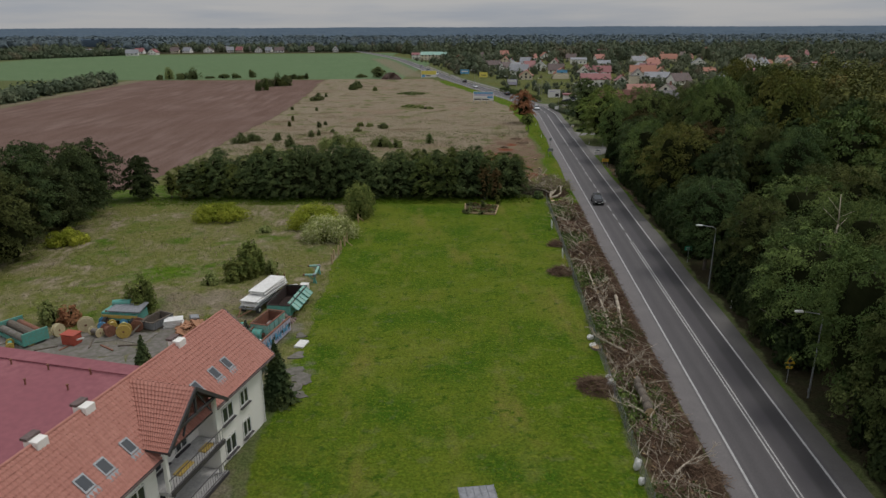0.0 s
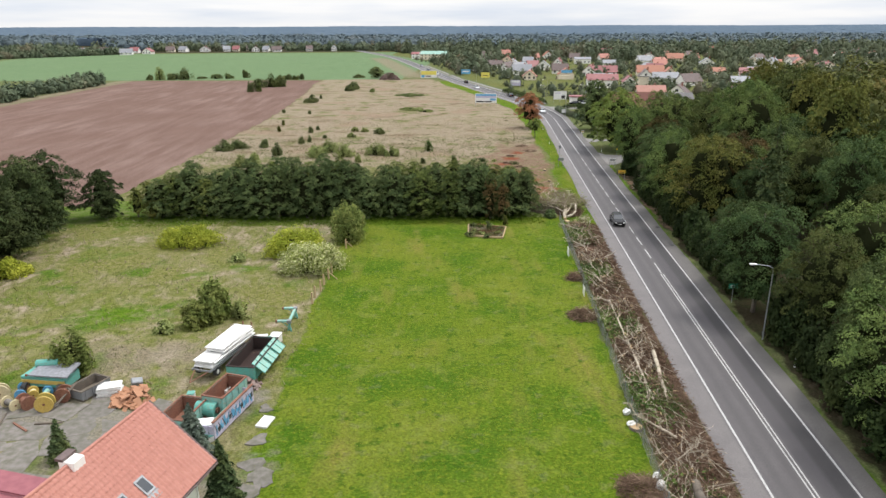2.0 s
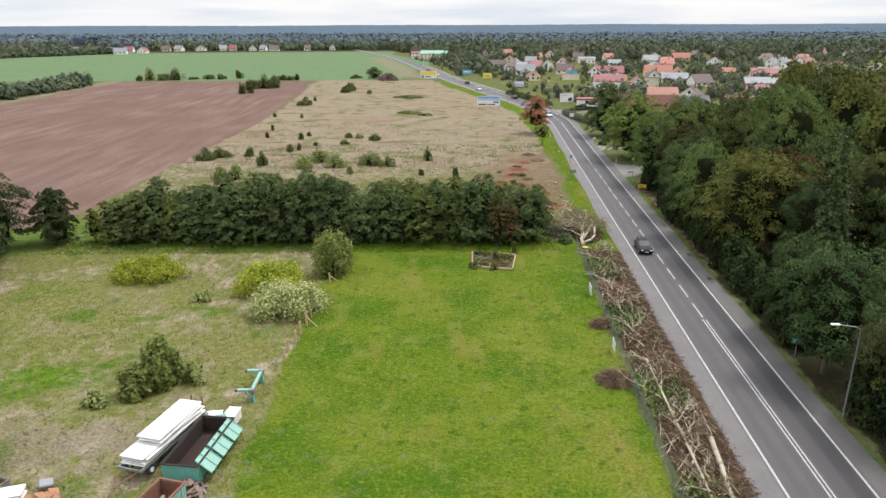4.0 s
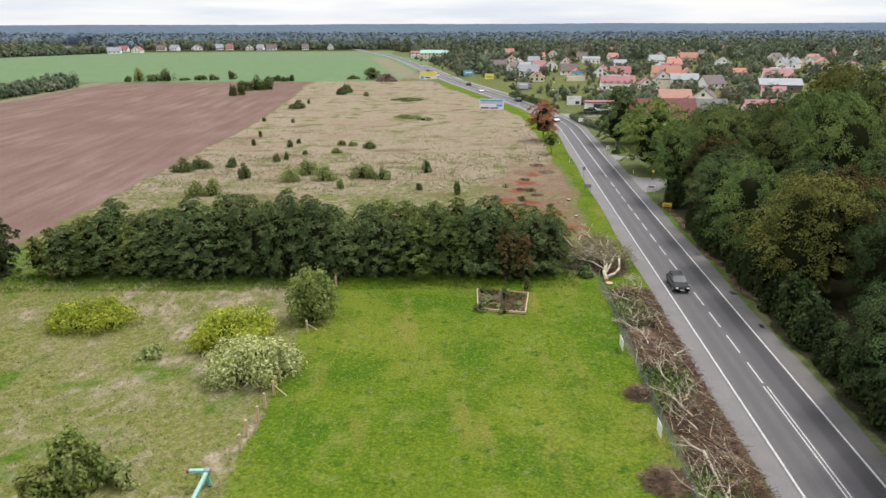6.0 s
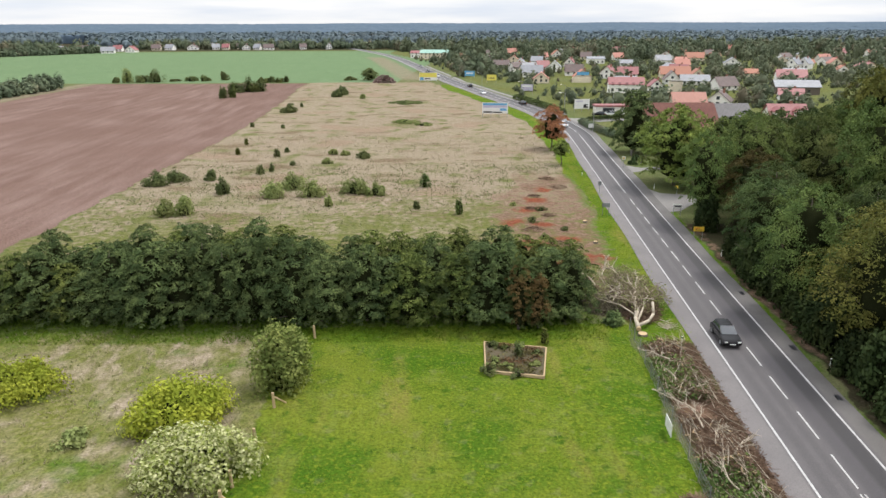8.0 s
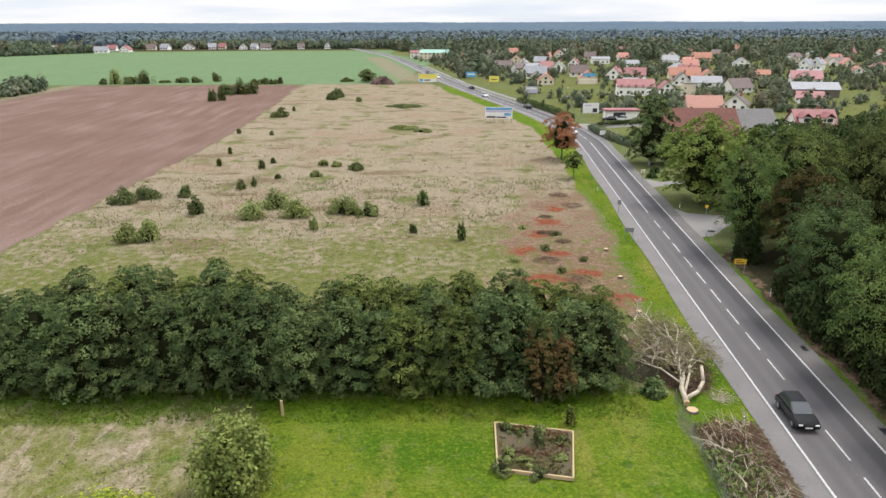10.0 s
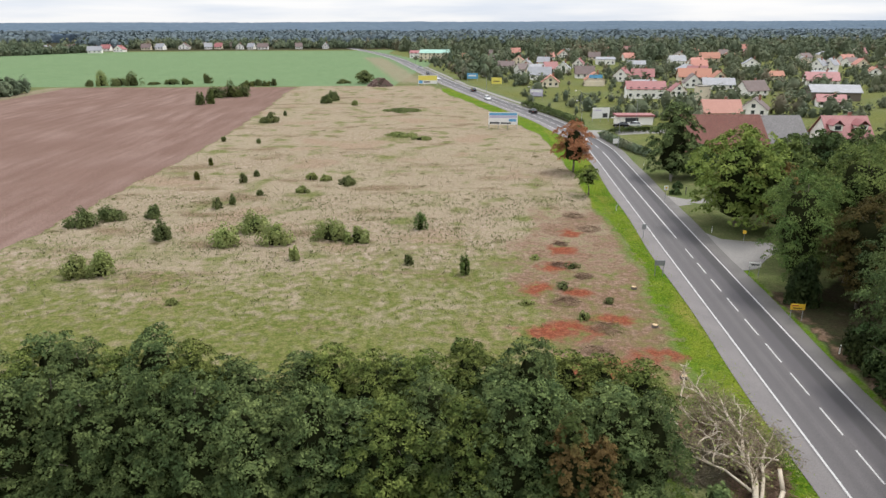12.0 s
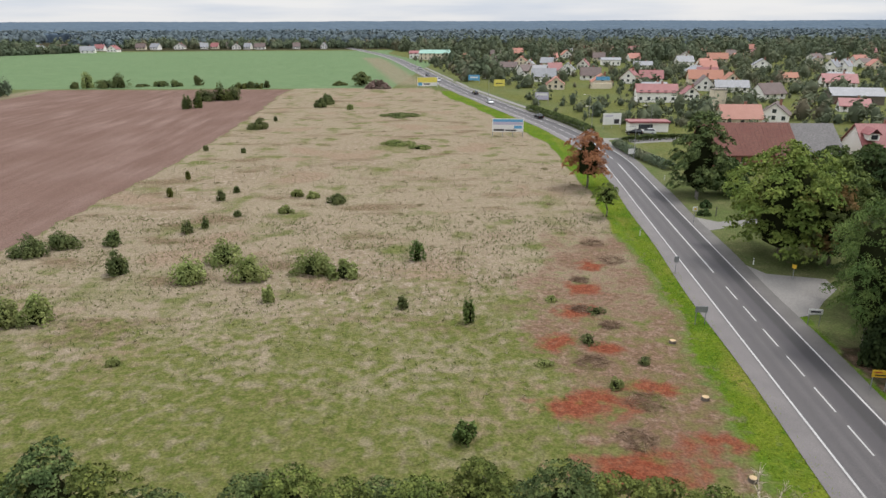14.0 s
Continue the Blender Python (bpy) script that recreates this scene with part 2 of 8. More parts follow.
BLUE_PAINT = surface("blue_paint", (0.10, 0.32, 0.55), (0.14, 0.40, 0.62), 0.7, 0.6, bump=0.1)
BLACK_PAINT = surface("black_paint", (0.02, 0.02, 0.025), (0.03, 0.03, 0.03), 1.0, 0.35, bump=0.0)
PINK_PAINT = surface("lilac_paint", (0.46, 0.42, 0.55), (0.55, 0.52, 0.60), 0.9, 0.6, bump=0.1)
RUBBER = surface("tyre_rubber", (0.025, 0.025, 0.025), (0.035, 0.035, 0.035), 2.0, 0.85, bump=0.1)
GREEN_SIGN = surface("green_sign_sheet", (0.02, 0.28, 0.16), (0.03, 0.32, 0.19), 1.0, 0.5, bump=0.0)
YELLOW_SIGN = surface("yellow_sign_sheet", (0.70, 0.45, 0.03), (0.66, 0.42, 0.03), 1.0, 0.5, bump=0.0)
BARN_RED = surface("rusty_barn_roof", (0.125, 0.040, 0.028), (0.150, 0.058, 0.040), 0.35, 0.85, bump=0.2, c=(0.095, 0.034, 0.026))
BARN_GREY = surface("weathered_barn_roof", (0.125, 0.118, 0.118), (0.16, 0.15, 0.15), 0.35, 0.8, bump=0.2)
TILE_SALMON = surface("salmon_roof_tile", (0.40, 0.20, 0.155), (0.36, 0.17, 0.13), 0.5, 0.75, bump=0.2)
BRICK = surface("red_brick", (0.30, 0.13, 0.09), (0.36, 0.17, 0.12), 0.7, 0.85, bump=0.3)

GLASS, gn, gl, gb = shader("window_glass")
gb.inputs["Base Color"].default_value = (0.035, 0.04, 0.045, 1)
gb.inputs["Roughness"].default_value = 0.06
gb.inputs["Specular IOR Level"].default_value = 0.8
CAR_BLACK, gn, gl, gb = shader("black_car_paint")
gb.inputs["Base Color"].default_value = (0.006, 0.006, 0.007, 1)
gb.inputs["Roughness"].default_value = 0.25
gb.inputs["Specular IOR Level"].default_value = 0.25
CAR_WHITE, gn, gl, gb = shader("pale_car_paint")
gb.inputs["Base Color"].default_value = (0.62, 0.63, 0.64, 1)
gb.inputs["Roughness"].default_value = 0.2
gb.inputs["Coat Weight"].default_value = 0.5


def asphalt():
    m, nodes, links, bsdf = shader("worn_asphalt")
    uv = nodes.new("ShaderNodeUVMap").outputs["UV"]
    pos = nodes.new("ShaderNodeNewGeometry").outputs["Position"]
    grain = noise_at(nodes, links, pos, 14.0, 6.0)
    blotch = noise_at(nodes, links, pos, 0.35, 5.0)
    streak = noise_at(nodes, links, uv, 1.0, 4.0, 0.4, 0.6, stretch=(2.2, 0.02, 1.0))
    col = mixed(nodes, links, blotch, (0.086, 0.078, 0.080), (0.103, 0.094, 0.095))
    col = mixed(nodes, links, streak, col, (0.078, 0.071, 0.073))
    sep = nodes.new("ShaderNodeSeparateXYZ")
    links.new(uv, sep.inputs[0])

    def strip_of(a, b, soft):
        lo, hi = nodes.new("ShaderNodeMapRange"), nodes.new("ShaderNodeMapRange")
        lo.inputs["From Min"].default_value, lo.inputs["From Max"].default_value = a - soft, a + soft
        hi.inputs["From Min"].default_value, hi.inputs["From Max"].default_value = b + soft, b - soft
        mul = nodes.new("ShaderNodeMath")
        mul.operation = 'MULTIPLY'
        for k, r in enumerate((lo, hi)):
            links.new(sep.outputs["X"], r.inputs["Value"])
            links.new(r.outputs[0], mul.inputs[k])
        return mul.outputs[0]

    # dark right lane, darkest beside its line, faint wheel tracks, dusty shoulders
    col = mixed(nodes, links, strip_of(0.4, 3.3, 0.35), col, (0.062, 0.056, 0.060))
    col = mixed(nodes, links, strip_of(1.7, 2.95, 0.2), col, (0.036, 0.033, 0.035))
    col = mixed(nodes, links, strip_of(-2.4, -1.6, 0.3), col, (0.074, 0.067, 0.069))
    col = mixed(nodes, links, strip_of(-1.0, -0.4, 0.2), col, (0.074, 0.067, 0.069))
    col = mixed(nodes, links, strip_of(-9.0, -3.3, 0.15), col, mixed(nodes, links, blotch, (0.158, 0.143, 0.141), (0.134, 0.122, 0.121)))
    col = mixed(nodes, links, strip_of(3.4, 9.0, 0.2), col, mixed(nodes, links, blotch, (0.122, 0.112, 0.108), (0.098, 0.090, 0.085)))
    speck = mixed(nodes, links, 0.25, col, (0.0, 0.0, 0.0))
    col = mixed(nodes, links, grain, col, speck)
    links.new(col, bsdf.inputs["Base Color"])
    bsdf.inputs["Roughness"].default_value = 0.75
    bp = node(nodes, "ShaderNodeBump", Strength=0.2, Distance=0.02)
    links.new(grain, bp.inputs["Height"])
    links.new(bp.outputs["Normal"], bsdf.inputs["Normal"])
    return m


ASPHALT = asphalt()


def ground_material():
    """Land cover: grass under everything, with lawn, weeds, straw, ploughed soil, crop, litter, clay and concrete by area."""
    m, nodes, links, bsdf = shader("land_cover")
    pos = nodes.new("ShaderNodeNewGeometry").outputs["Position"]
    huge = noise_at(nodes, links, pos, 0.035, 4.0, 0.38, 0.62)
    big = noise_at(nodes, links, pos, 0.16, 5.0, 0.38, 0.62)
    mid = noise_at(nodes, links, pos, 0.7, 5.0, 0.35, 0.65)
    fine = noise_at(nodes, links, pos, 4.5, 6.0, 0.32, 0.68)
    swirl = noise_at(nodes, links, pos, 0.45, 6.0, 0.40, 0.62, stretch=(1.0, 0.45, 1.0))

    def two(a, b, c, big_=big, mid_=mid):
        col = mixed(nodes, links, big_, a, b)
        return mixed(nodes, links, mid_, col, c)

    def area(name, col, under, edge=0.35):
        at = nodes.new("ShaderNodeAttribute")
        at.attribute_name = name
        add = nodes.new("ShaderNodeMath")
        add.operation = 'MULTIPLY_ADD'
        links.new(mid, add.inputs[0])
        add.inputs[1].default_value = edge
        links.new(at.outputs["Fac"], add.inputs[2])
        r = nodes.new("ShaderNodeMapRange")
        r.inputs["From Min"].default_value, r.inputs["From Max"].default_value = 0.5, 0.5 + edge
        links.new(add.outputs[0], r.inputs["Value"])
        return mixed(nodes, links, r.outputs[0], under, col)

    tuft = noise_at(nodes, links, pos, 1.6, 6.0, 0.42, 0.60)
    patch = noise_at(nodes, links, pos, 0.09, 5.0, 0.36, 0.54)
    wisps = noise_at(nodes, links, pos, 1.1, 7.0, 0.45, 0.58, stretch=(1.0, 0.7, 1.0))
    col = two((0.110, 0.140, 0.048), (0.170, 0.165, 0.080), (0.100, 0.125, 0.045))
    # dry meadow: bleached stalks over green, dark tussocks, reddish sorrel
    green_sward = mixed(nodes, links, mixed(nodes, links, mid, tuft, wisps), (0.098, 0.118, 0.028), (0.165, 0.160, 0.060))
    stalks = mixed(nodes, links, wisps, (0.262, 0.205, 0.150), (0.355, 0.292, 0.228))
    stalks = mixed(nodes, links, tuft, stalks, (0.238, 0.192, 0.128))
    stalks = mixed(nodes, links, noise_at(nodes, links, pos, 0.03, 4.0, 0.40, 0.60), stalks, mixed(nodes, links, tuft, (0.245, 0.205, 0.138), (0.315, 0.258, 0.190)))
    straw = mixed(nodes, links, noise_at(nodes, links, pos, 0.07, 6.0, 0.24, 0.42), green_sward, stalks)
    straw = mixed(nodes, links, noise_at(nodes, links, pos, 0.16, 7.0, 0.54, 0.68), straw, mixed(nodes, links, tuft, (0.110, 0.128, 0.040), (0.165, 0.162, 0.066)))
    straw = mixed(nodes, links, noise_at(nodes, links, pos, 0.11, 7.0, 0.56, 0.66, stretch=(0.6, 1.3, 1.0)), straw, mixed(nodes, links, tuft, (0.150, 0.112, 0.068), (0.220, 0.165, 0.112)))
    straw = mixed(nodes, links, noise_at(nodes, links, pos, 0.34, 6.0, 0.62, 0.70), straw, (0.105, 0.088, 0.046))
    straw = mixed(nodes, links, noise_at(nodes, links, pos, 0.05, 6.0, 0.58, 0.64), straw, mixed(nodes, links, tuft, (0.300, 0.225, 0.165), (0.225, 0.165, 0.112)))
    col = area("greenish", green_sward, col, 0.6)
    col = area("straw", straw, col, 0.6)
    bend = node(nodes, "ShaderNodeTexNoise", Scale=0.10, Detail=4.0, Distortion=1.6)
    links.new(pos, bend.inputs["Vector"])
    lay = nodes.new("ShaderNodeMapRange")
    lay.inputs["From Min"].default_value, lay.inputs["From Max"].default_value = 0.43, 0.56
    links.new(bend.outputs["Fac"], lay.inputs["Value"])
    weedy = mixed(nodes, links, lay.outputs[0], mixed(nodes, links, tuft, (0.112, 0.140, 0.028), (0.172, 0.180, 0.050)), mixed(nodes, links, wisps, (0.235, 0.198, 0.122), (0.330, 0.272, 0.198)))
    weedy = mixed(nodes, links, swirl, weedy, mixed(nodes, links, wisps, (0.140, 0.148, 0.042), (0.215, 0.200, 0.094)))
    weedy = mixed(nodes, links, noise_at(nodes, links, pos, 0.06, 5.0, 0.52, 0.60), weedy, mixed(nodes, links, tuft, (0.140, 0.148, 0.036), (0.205, 0.192, 0.080)))
    weedy = mixed(nodes, links, noise_at(nodes, links, pos, 0.17, 6.0, 0.57, 0.68), weedy, mixed(nodes, links, tuft, (0.070, 0.124, 0.016), (0.116, 0.160, 0.028)))
    col = area("weeds", weedy, col, 0.5)
    lawn = two((0.070, 0.130, 0.010), (0.134, 0.174, 0.019), (0.102, 0.154, 0.013), huge, mid)
    lawn = mixed(nodes, links, noise_at(nodes, links, pos, 0.06, 4.0, 0.45, 0.64), lawn, (0.148, 0.178, 0.024))
    lawn = mixed(nodes, links, noise_at(nodes, links, pos, 0.13, 6.0, 0.46, 0.66), lawn, (0.058, 0.122, 0.010))
    lawn = mixed(nodes, links, noise_at(nodes, links, pos, 0.10, 6.0, 0.55, 0.70, stretch=(2.2, 0.6, 1.0)), lawn, (0.192, 0.180, 0.042))
    lawn = mixed(nodes, links, noise_at(nodes, links, pos, 0.33, 6.0, 0.54, 0.74), lawn, (0.160, 0.190, 0.038))
    lawn = mixed(nodes, links, noise_at(nodes, links, pos, 0.8, 6.0, 0.56, 0.70), lawn, (0.052, 0.106, 0.010))
    lawn = mixed(nodes, links, tuft, lawn, mixed(nodes, links, 0.12, lawn, (0.03, 0.06, 0.01)))
    lawn = mixed(nodes, links, noise_at(nodes, links, pos, 2.6, 6.0, 0.50, 0.80), lawn, (0.180, 0.214, 0.022))
    col = area("lawn", lawn, col, 0.3)
    col = area("lush", two((0.090, 0.165, 0.012), (0.120, 0.195, 0.016), (0.075, 0.135, 0.012)), col, 0.4)
    soil = two((0.188, 0.122, 0.100), (0.232, 0.160, 0.136), (0.166, 0.106, 0.086), huge, noise_at(nodes, links, pos, 0.3, 4.0, 0.35, 0.65, stretch=(1.0, 0.12, 1.0)))
    col = area("plough", soil, col, 0.2)
    col = area("crop", two((0.142, 0.212, 0.108), (0.158, 0.226, 0.116), (0.132, 0.198, 0.100), huge, big), col, 0.15)
    # Brown-green forest floor, kept extra dark to include the shade under the trees.
    col = area("shaded_forest_floor", two((0.038, 0.050, 0.020), (0.058, 0.048, 0.028), (0.045, 0.036, 0.022)), col, 0.3)
    col = area("litter", two((0.190, 0.112, 0.080), (0.245, 0.170, 0.128), (0.150, 0.095, 0.060), mid, tuft), col, 0.5)
    col = area("clay", two((0.195, 0.050, 0.026), (0.165, 0.060, 0.036), (0.225, 0.080, 0.045), mid, tuft), col, 0.4)
    col = area("dirt", two((0.25, 0.205, 0.145), (0.30, 0.255, 0.195), (0.20, 0.17, 0.11)), col, 0.6)
    col = area("concrete", two((0.200, 0.180, 0.125), (0.225, 0.205, 0.165), (0.130, 0.140, 0.055), noise_at(nodes, links, pos, 0.22, 3.0, 0.45, 0.55), noise_at(nodes, links, pos, 0.5, 5.0, 0.50, 0.72)), col, 0.5)
    col = mixed(nodes, links, fine, mixed(nodes, links, 0.42, col, (0.0, 0.0, 0.0)), col)
    links.new(col, bsdf.inputs["Base Color"])
    bsdf.inputs["Roughness"].default_value = 0.95
    bsdf.inputs["Specular IOR Level"].default_value = 0.02
    bp = node(nodes, "ShaderNodeBump", Strength=0.6, Distance=0.12)
    links.new(fine, bp.inputs["Height"])
    links.new(bp.outputs["Normal"], bsdf.inputs["Normal"])
    return m


GROUND = ground_material()
# Far canopy colour carries the blue haze of the horizon.
CANOPY_HAZED = surface("blue_hazed_canopy", (0.088, 0.118, 0.152), (0.104, 0.136, 0.168), 0.006, 0.95, bump=0.0, c=(0.074, 0.102, 0.134), fine=9, world=True)
CANOPY_HAZED.node_tree.nodes["Principled BSDF"].inputs["Specular IOR Level"].default_value = 0.0

# ---- mesh helpers ----
def put(name, verts, faces, material, parent=None, label="", at=None):
    """One mesh object from vertices and faces."""
    me = bpy.data.meshes.new(name)
    me.from_pydata([tuple(v) for v in verts], [], [tuple(f) for f in faces])
    me.materials.append(material)
    me.update()
    ob = new(name, me)
    if parent:
        ob.parent = parent
    if at is not None:
        ob.matrix_basis = at
    return tagged(ob, label)


def part(name, bm, material, parent=None, label="", smooth=False):
    """Links a bmesh as one mesh object under a thing or a part."""
    me = bpy.data.meshes.new(name)
    bm.to_mesh(me)
    bm.free()
    me.materials.append(material)
    if smooth:
        me.polygons.foreach_set("use_smooth", [True] * len(me.polygons))
    ob = new(name, me)
    if parent:
        ob.parent = parent
    return tagged(ob, label)


def thing(name, label, category, at=None, group="", kind=""):
    ob = new(name)
    ob.empty_display_size = 0.3
    if at is not None:
        ob.matrix_basis = at
    return tagged(ob, label, category, group, kind)


def add_box(bm, lo, hi, turn=None, bevel=0.0):
    """A box from corner to corner, placed by turn."""
    lo, hi = Vector(lo), Vector(hi)
    m = Matrix.Translation((lo + hi) / 2) @ Matrix.Diagonal((*(hi - lo), 1))
    made = bmesh.ops.create_cube(bm, size=1, matrix=(turn or Matrix()) @ m)
    if bevel:
        edges = list({e for v in made["verts"] for e in v.link_edges})
        bmesh.ops.bevel(bm, geom=edges, offset=bevel, segments=1, affect='EDGES')
    return bm


def box(lo, hi, turn=None, bevel=0.0):
    return add_box(bmesh.new(), lo, hi, turn, bevel)


def add_tube(bm, a, b, ra, rb=None, sides=8):
    """A tapered round bar from a to b."""
    a, b = Vector(a), Vector(b)
    d = (b - a).normalized()
    side = d.orthogonal().normalized()
    if abs(d.z) < 0.999:
        side = Vector((0, 0, 1)) - d * d.z
        side.normalize()
    other = d.cross(side)
    rings = []
    for p, r in ((a, ra), (b, ra if rb is None else rb)):
        rings.append([bm.verts.new(p + (side * math.cos(2 * math.pi * k / sides) + other * math.sin(2 * math.pi * k / sides)) * r) for k in range(sides)])
    for k in range(sides):
        bm.faces.new((rings[0][k], rings[0][(k + 1) % sides], rings[1][(k + 1) % sides], rings[1][k]))
    bm.faces.new(rings[0][::-1])
    bm.faces.new(rings[1])
    return bm


def tube(a, b, ra, rb=None, sides=8):
    return add_tube(bmesh.new(), a, b, ra, rb, sides)


# ---- the plan of the land ----
def smooth(a, b, v):
    s = np.clip((v - a) / (b - a), 0, 1)
    return s * s * (3 - 2 * s)


def road_mid(y):
    """x of the road's middle along its straight part."""
    return 22.8 + 0.078 * y


BENDS = [(42.0, 246), (42.9, 263), (41.4, 285), (36.4, 318), (25.3, 368), (9.3, 445), (-13, 578), (-31, 680), (-52, 765), (-88, 880), (-130, 1010)]
CONTROL = [(road_mid(y), y) for y in range(-60, 240, 20)] + BENDS


def spline(points, step):
    """A smooth line through the points, sampled about every step metres."""
    ps = np.array(points, float)
    ps = np.vstack([2 * ps[0] - ps[1], ps, 2 * ps[-1] - ps[-2]])
    out = []
    for i in range(1, len(ps) - 2):
        n = max(2, int(np.linalg.norm(ps[i + 1] - ps[i]) / step))
        for k in range(n):
            s = k / n
            a, b, c, d = ps[i - 1:i + 3]
            out.append(0.5 * (2 * b + (c - a) * s + (2 * a - 5 * b + 4 * c - d) * s * s + (3 * b - a - 3 * c + d) * s ** 3))
    out.append(ps[-2])
    return np.array(out)


ROAD = spline(CONTROL, 3.0)
ROAD_DIR = np.gradient(ROAD, axis=0)
ROAD_DIR /= np.linalg.norm(ROAD_DIR, axis=1)[:, None]
ROAD_SIDE = np.stack([ROAD_DIR[:, 1], -ROAD_DIR[:, 0]], 1)
ROAD_RUN = np.concatenate([[0], np.cumsum(np.linalg.norm(np.diff(ROAD, axis=0), axis=1))])


def road_offset(x, y):
    """How far right of the road's middle a place lies."""
    mid = np.interp(y, ROAD[:, 1], ROAD[:, 0])
    slope = np.interp(y, ROAD[:, 1], ROAD_SIDE[:, 0])
    return (x - mid) * slope


def fence_x(y):
    return 12.1 + 0.0755 * y


def waves(x, y, s, k=0):
    """Cheap smooth noise for borders, about -1 to 1."""
    return (np.sin(x * s + 1.3 * k) * np.cos(y * s * 1.31 + k) + 0.6 * np.sin((x + y) * s * 2.1 + 2.7 * k) * np.cos((x - y) * s * 1.7 - k)) / 1.3


def land_height(x, y):
    far = smooth(1100, 4200, np.hypot(x, y))
    z = 0.10 * waves(x, y, 0.11) + 0.05 * waves(x, y, 0.5, 2)
    mound = np.exp(-(((x + 29) / 10) ** 2 + ((y - 78) / 3.5) ** 2))
    near_road = smooth(9, 5, np.abs(road_offset(x, y)))
    return (z + 0.9 * mound) * (1 - near_road) - 0.02 * near_road + 3 * far * (1 + 0.5 * waves(x, y, 0.0012))


def band(v, lo, hi, soft):
    return smooth(lo - soft, lo + soft, v) * (1 - smooth(hi - soft, hi + soft, v))


def land_masks(x, y):
    off = road_offset(x, y)
    w1, w2 = waves(x, y, 0.09, 1), waves(x, y, 0.35, 3)
    field_edge = np.interp(y, [130, 209, 232, 252, 305, 360, 413, 440], [-61.5, -59.2, -58.6, -57.4, -58.4, -61.5, -65.6, -64.0])
    m = {}
    m["lawn"] = band(x, -14.0 + 0.25 * w2, 60, 0.4) * smooth(0.4, -0.4, x - fence_x(y) + 0.5 * w2) * (1 - smooth(127, 129, y))
    verge = band(off, -9.4 + 1.3 * w1 - 1.6 * smooth(160, 146, y) - 2.0 * smooth(205, 240, y), -4.5, 0.7) * band(y, 119, 420, 3)
    m["lawn"] = np.maximum(m["lawn"], verge)
    m["weeds"] = band(x, -64, -13.5, 1.5) * band(y, 58, 127, 2.0)
    m["lush"] = np.maximum.reduce([0.62 * verge * smooth(6, 9, -off), 0.72 * band(off, 4.8, 6.0, 0.4) * band(y, 116, 185, 10), 0.55 * band(off, 4.8, 5.5, 0.4) * band(y, -20, 116, 6),
                                   band(y, 124.5 + 2 * w2, 143, 2.5) * band(x, -70, 19, 2) * 0.52,
                                   0.75 * np.exp(-(((x + 36) / 7) ** 2 + ((y - 88) / 3.5) ** 2)),
                                   0.6 * np.exp(-(((x + 13) / 2.0) ** 2 + ((y - 60) / 5) ** 2))])
    meadow = smooth(field_edge - 0.6, field_edge + 0.8, x + 0.7 * w2) * band(y, 141, 436, 3) * smooth(-8.2, -10.2, off - 1.3 * w1 + 1.6 * smooth(160, 146, y) + 2.0 * smooth(205, 240, y))
    green = smooth(198, 150, y + 9 * w1 + 6 * w2)
    m["straw"] = meadow * (0.92 - 0.70 * green)
    m["greenish"] = np.maximum(meadow, 1.1 * smooth(9, 14, off) * band(y, 235, 900, 8) * (0.55 + 0.4 * w1))
    m["plough"] = smooth(field_edge + 0.6, field_edge - 0.6, x + 0.7 * w2) * band(y, 138, 431, 1.0) * smooth(-176, -174, x)
    head = -66 + (y - 432) * 0.10
    m["crop"] = band(y, 434, 840 + 0.08 * x, 4) * smooth(head + 48, head + 46, x + smooth(600, 800, y) * 60) * smooth(-420, -380, x)
    m["dirt"] = np.maximum.reduce([band(x, -181, -175, 0.6) * band(y, 250, 432, 3) * 0.9,
                                   0.75 * np.exp(-(((x + 28) / 11) ** 2 + ((y - 76.5) / 3.2) ** 2)),
                                   0.7 * band(off, -26, -9, 4) * band(y, 445, 700, 20)])
    m["clay"] = (0.95 + 0.45 * waves(x, y, 0.9, 12)) * np.maximum.reduce([0.92 * np.exp(-(((x - a) / p) ** 2 + ((y - b) / q) ** 2)) for a, b, p, q in
                                   ((14.6, 155.8, 4.8, 2.8), (16.6, 147.0, 6.0, 2.8), (13.6, 167.5, 2.4, 2.2), (19.6, 182, 2.6, 3.0), (20.5, 158.4, 3.2, 1.6), (17.5, 175, 3.0, 2.4), (23, 150, 3.0, 1.8), (18.2, 166.0, 2.2, 1.6), (22.0, 190, 1.8, 3.0))])
    m["litter"] = np.maximum(smooth(-0.6, 0.8, x - fence_x(y) - 1.0 + 0.5 * w2) * smooth(-5.0, -5.6, off) * band(y, -30, 123, 2),
                             0.62 * band(off + 0.5 * w2, 5.8, 7.2, 0.8) * band(y, 118, 166, 4))
    m["litter"] = np.maximum(m["litter"], (0.60 + 0.18 * w2) * band(off, -23 + 4 * w1, -8.2 + 1.3 * w1, 2) * band(y, 139, 205, 8))
    m["shaded_forest_floor"] = np.maximum(smooth(5.2, 6.4, off + 0.6 * w2) * smooth(168 + np.maximum(0, x - 48), 164 + np.maximum(0, x - 48), y),
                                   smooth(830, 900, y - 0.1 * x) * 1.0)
    m["concrete"] = np.maximum(band(x, -70, -16 + w2, 1.5) * smooth(71 + 2.5 * w2, 68 + 2.5 * w2, y) * np.clip(0.72 + 0.45 * w2 + 0.3 * w1, 0, 1),
                               0.62 * np.exp(-(((x + 13.2) / 1.3) ** 2 + ((y - 57.5) / 4.5) ** 2)))
    m["weeds"] *= 1 - m["concrete"]
    m["lawn"] *= 1 - smooth(0.1, 0.5, m["litter"])
    return m


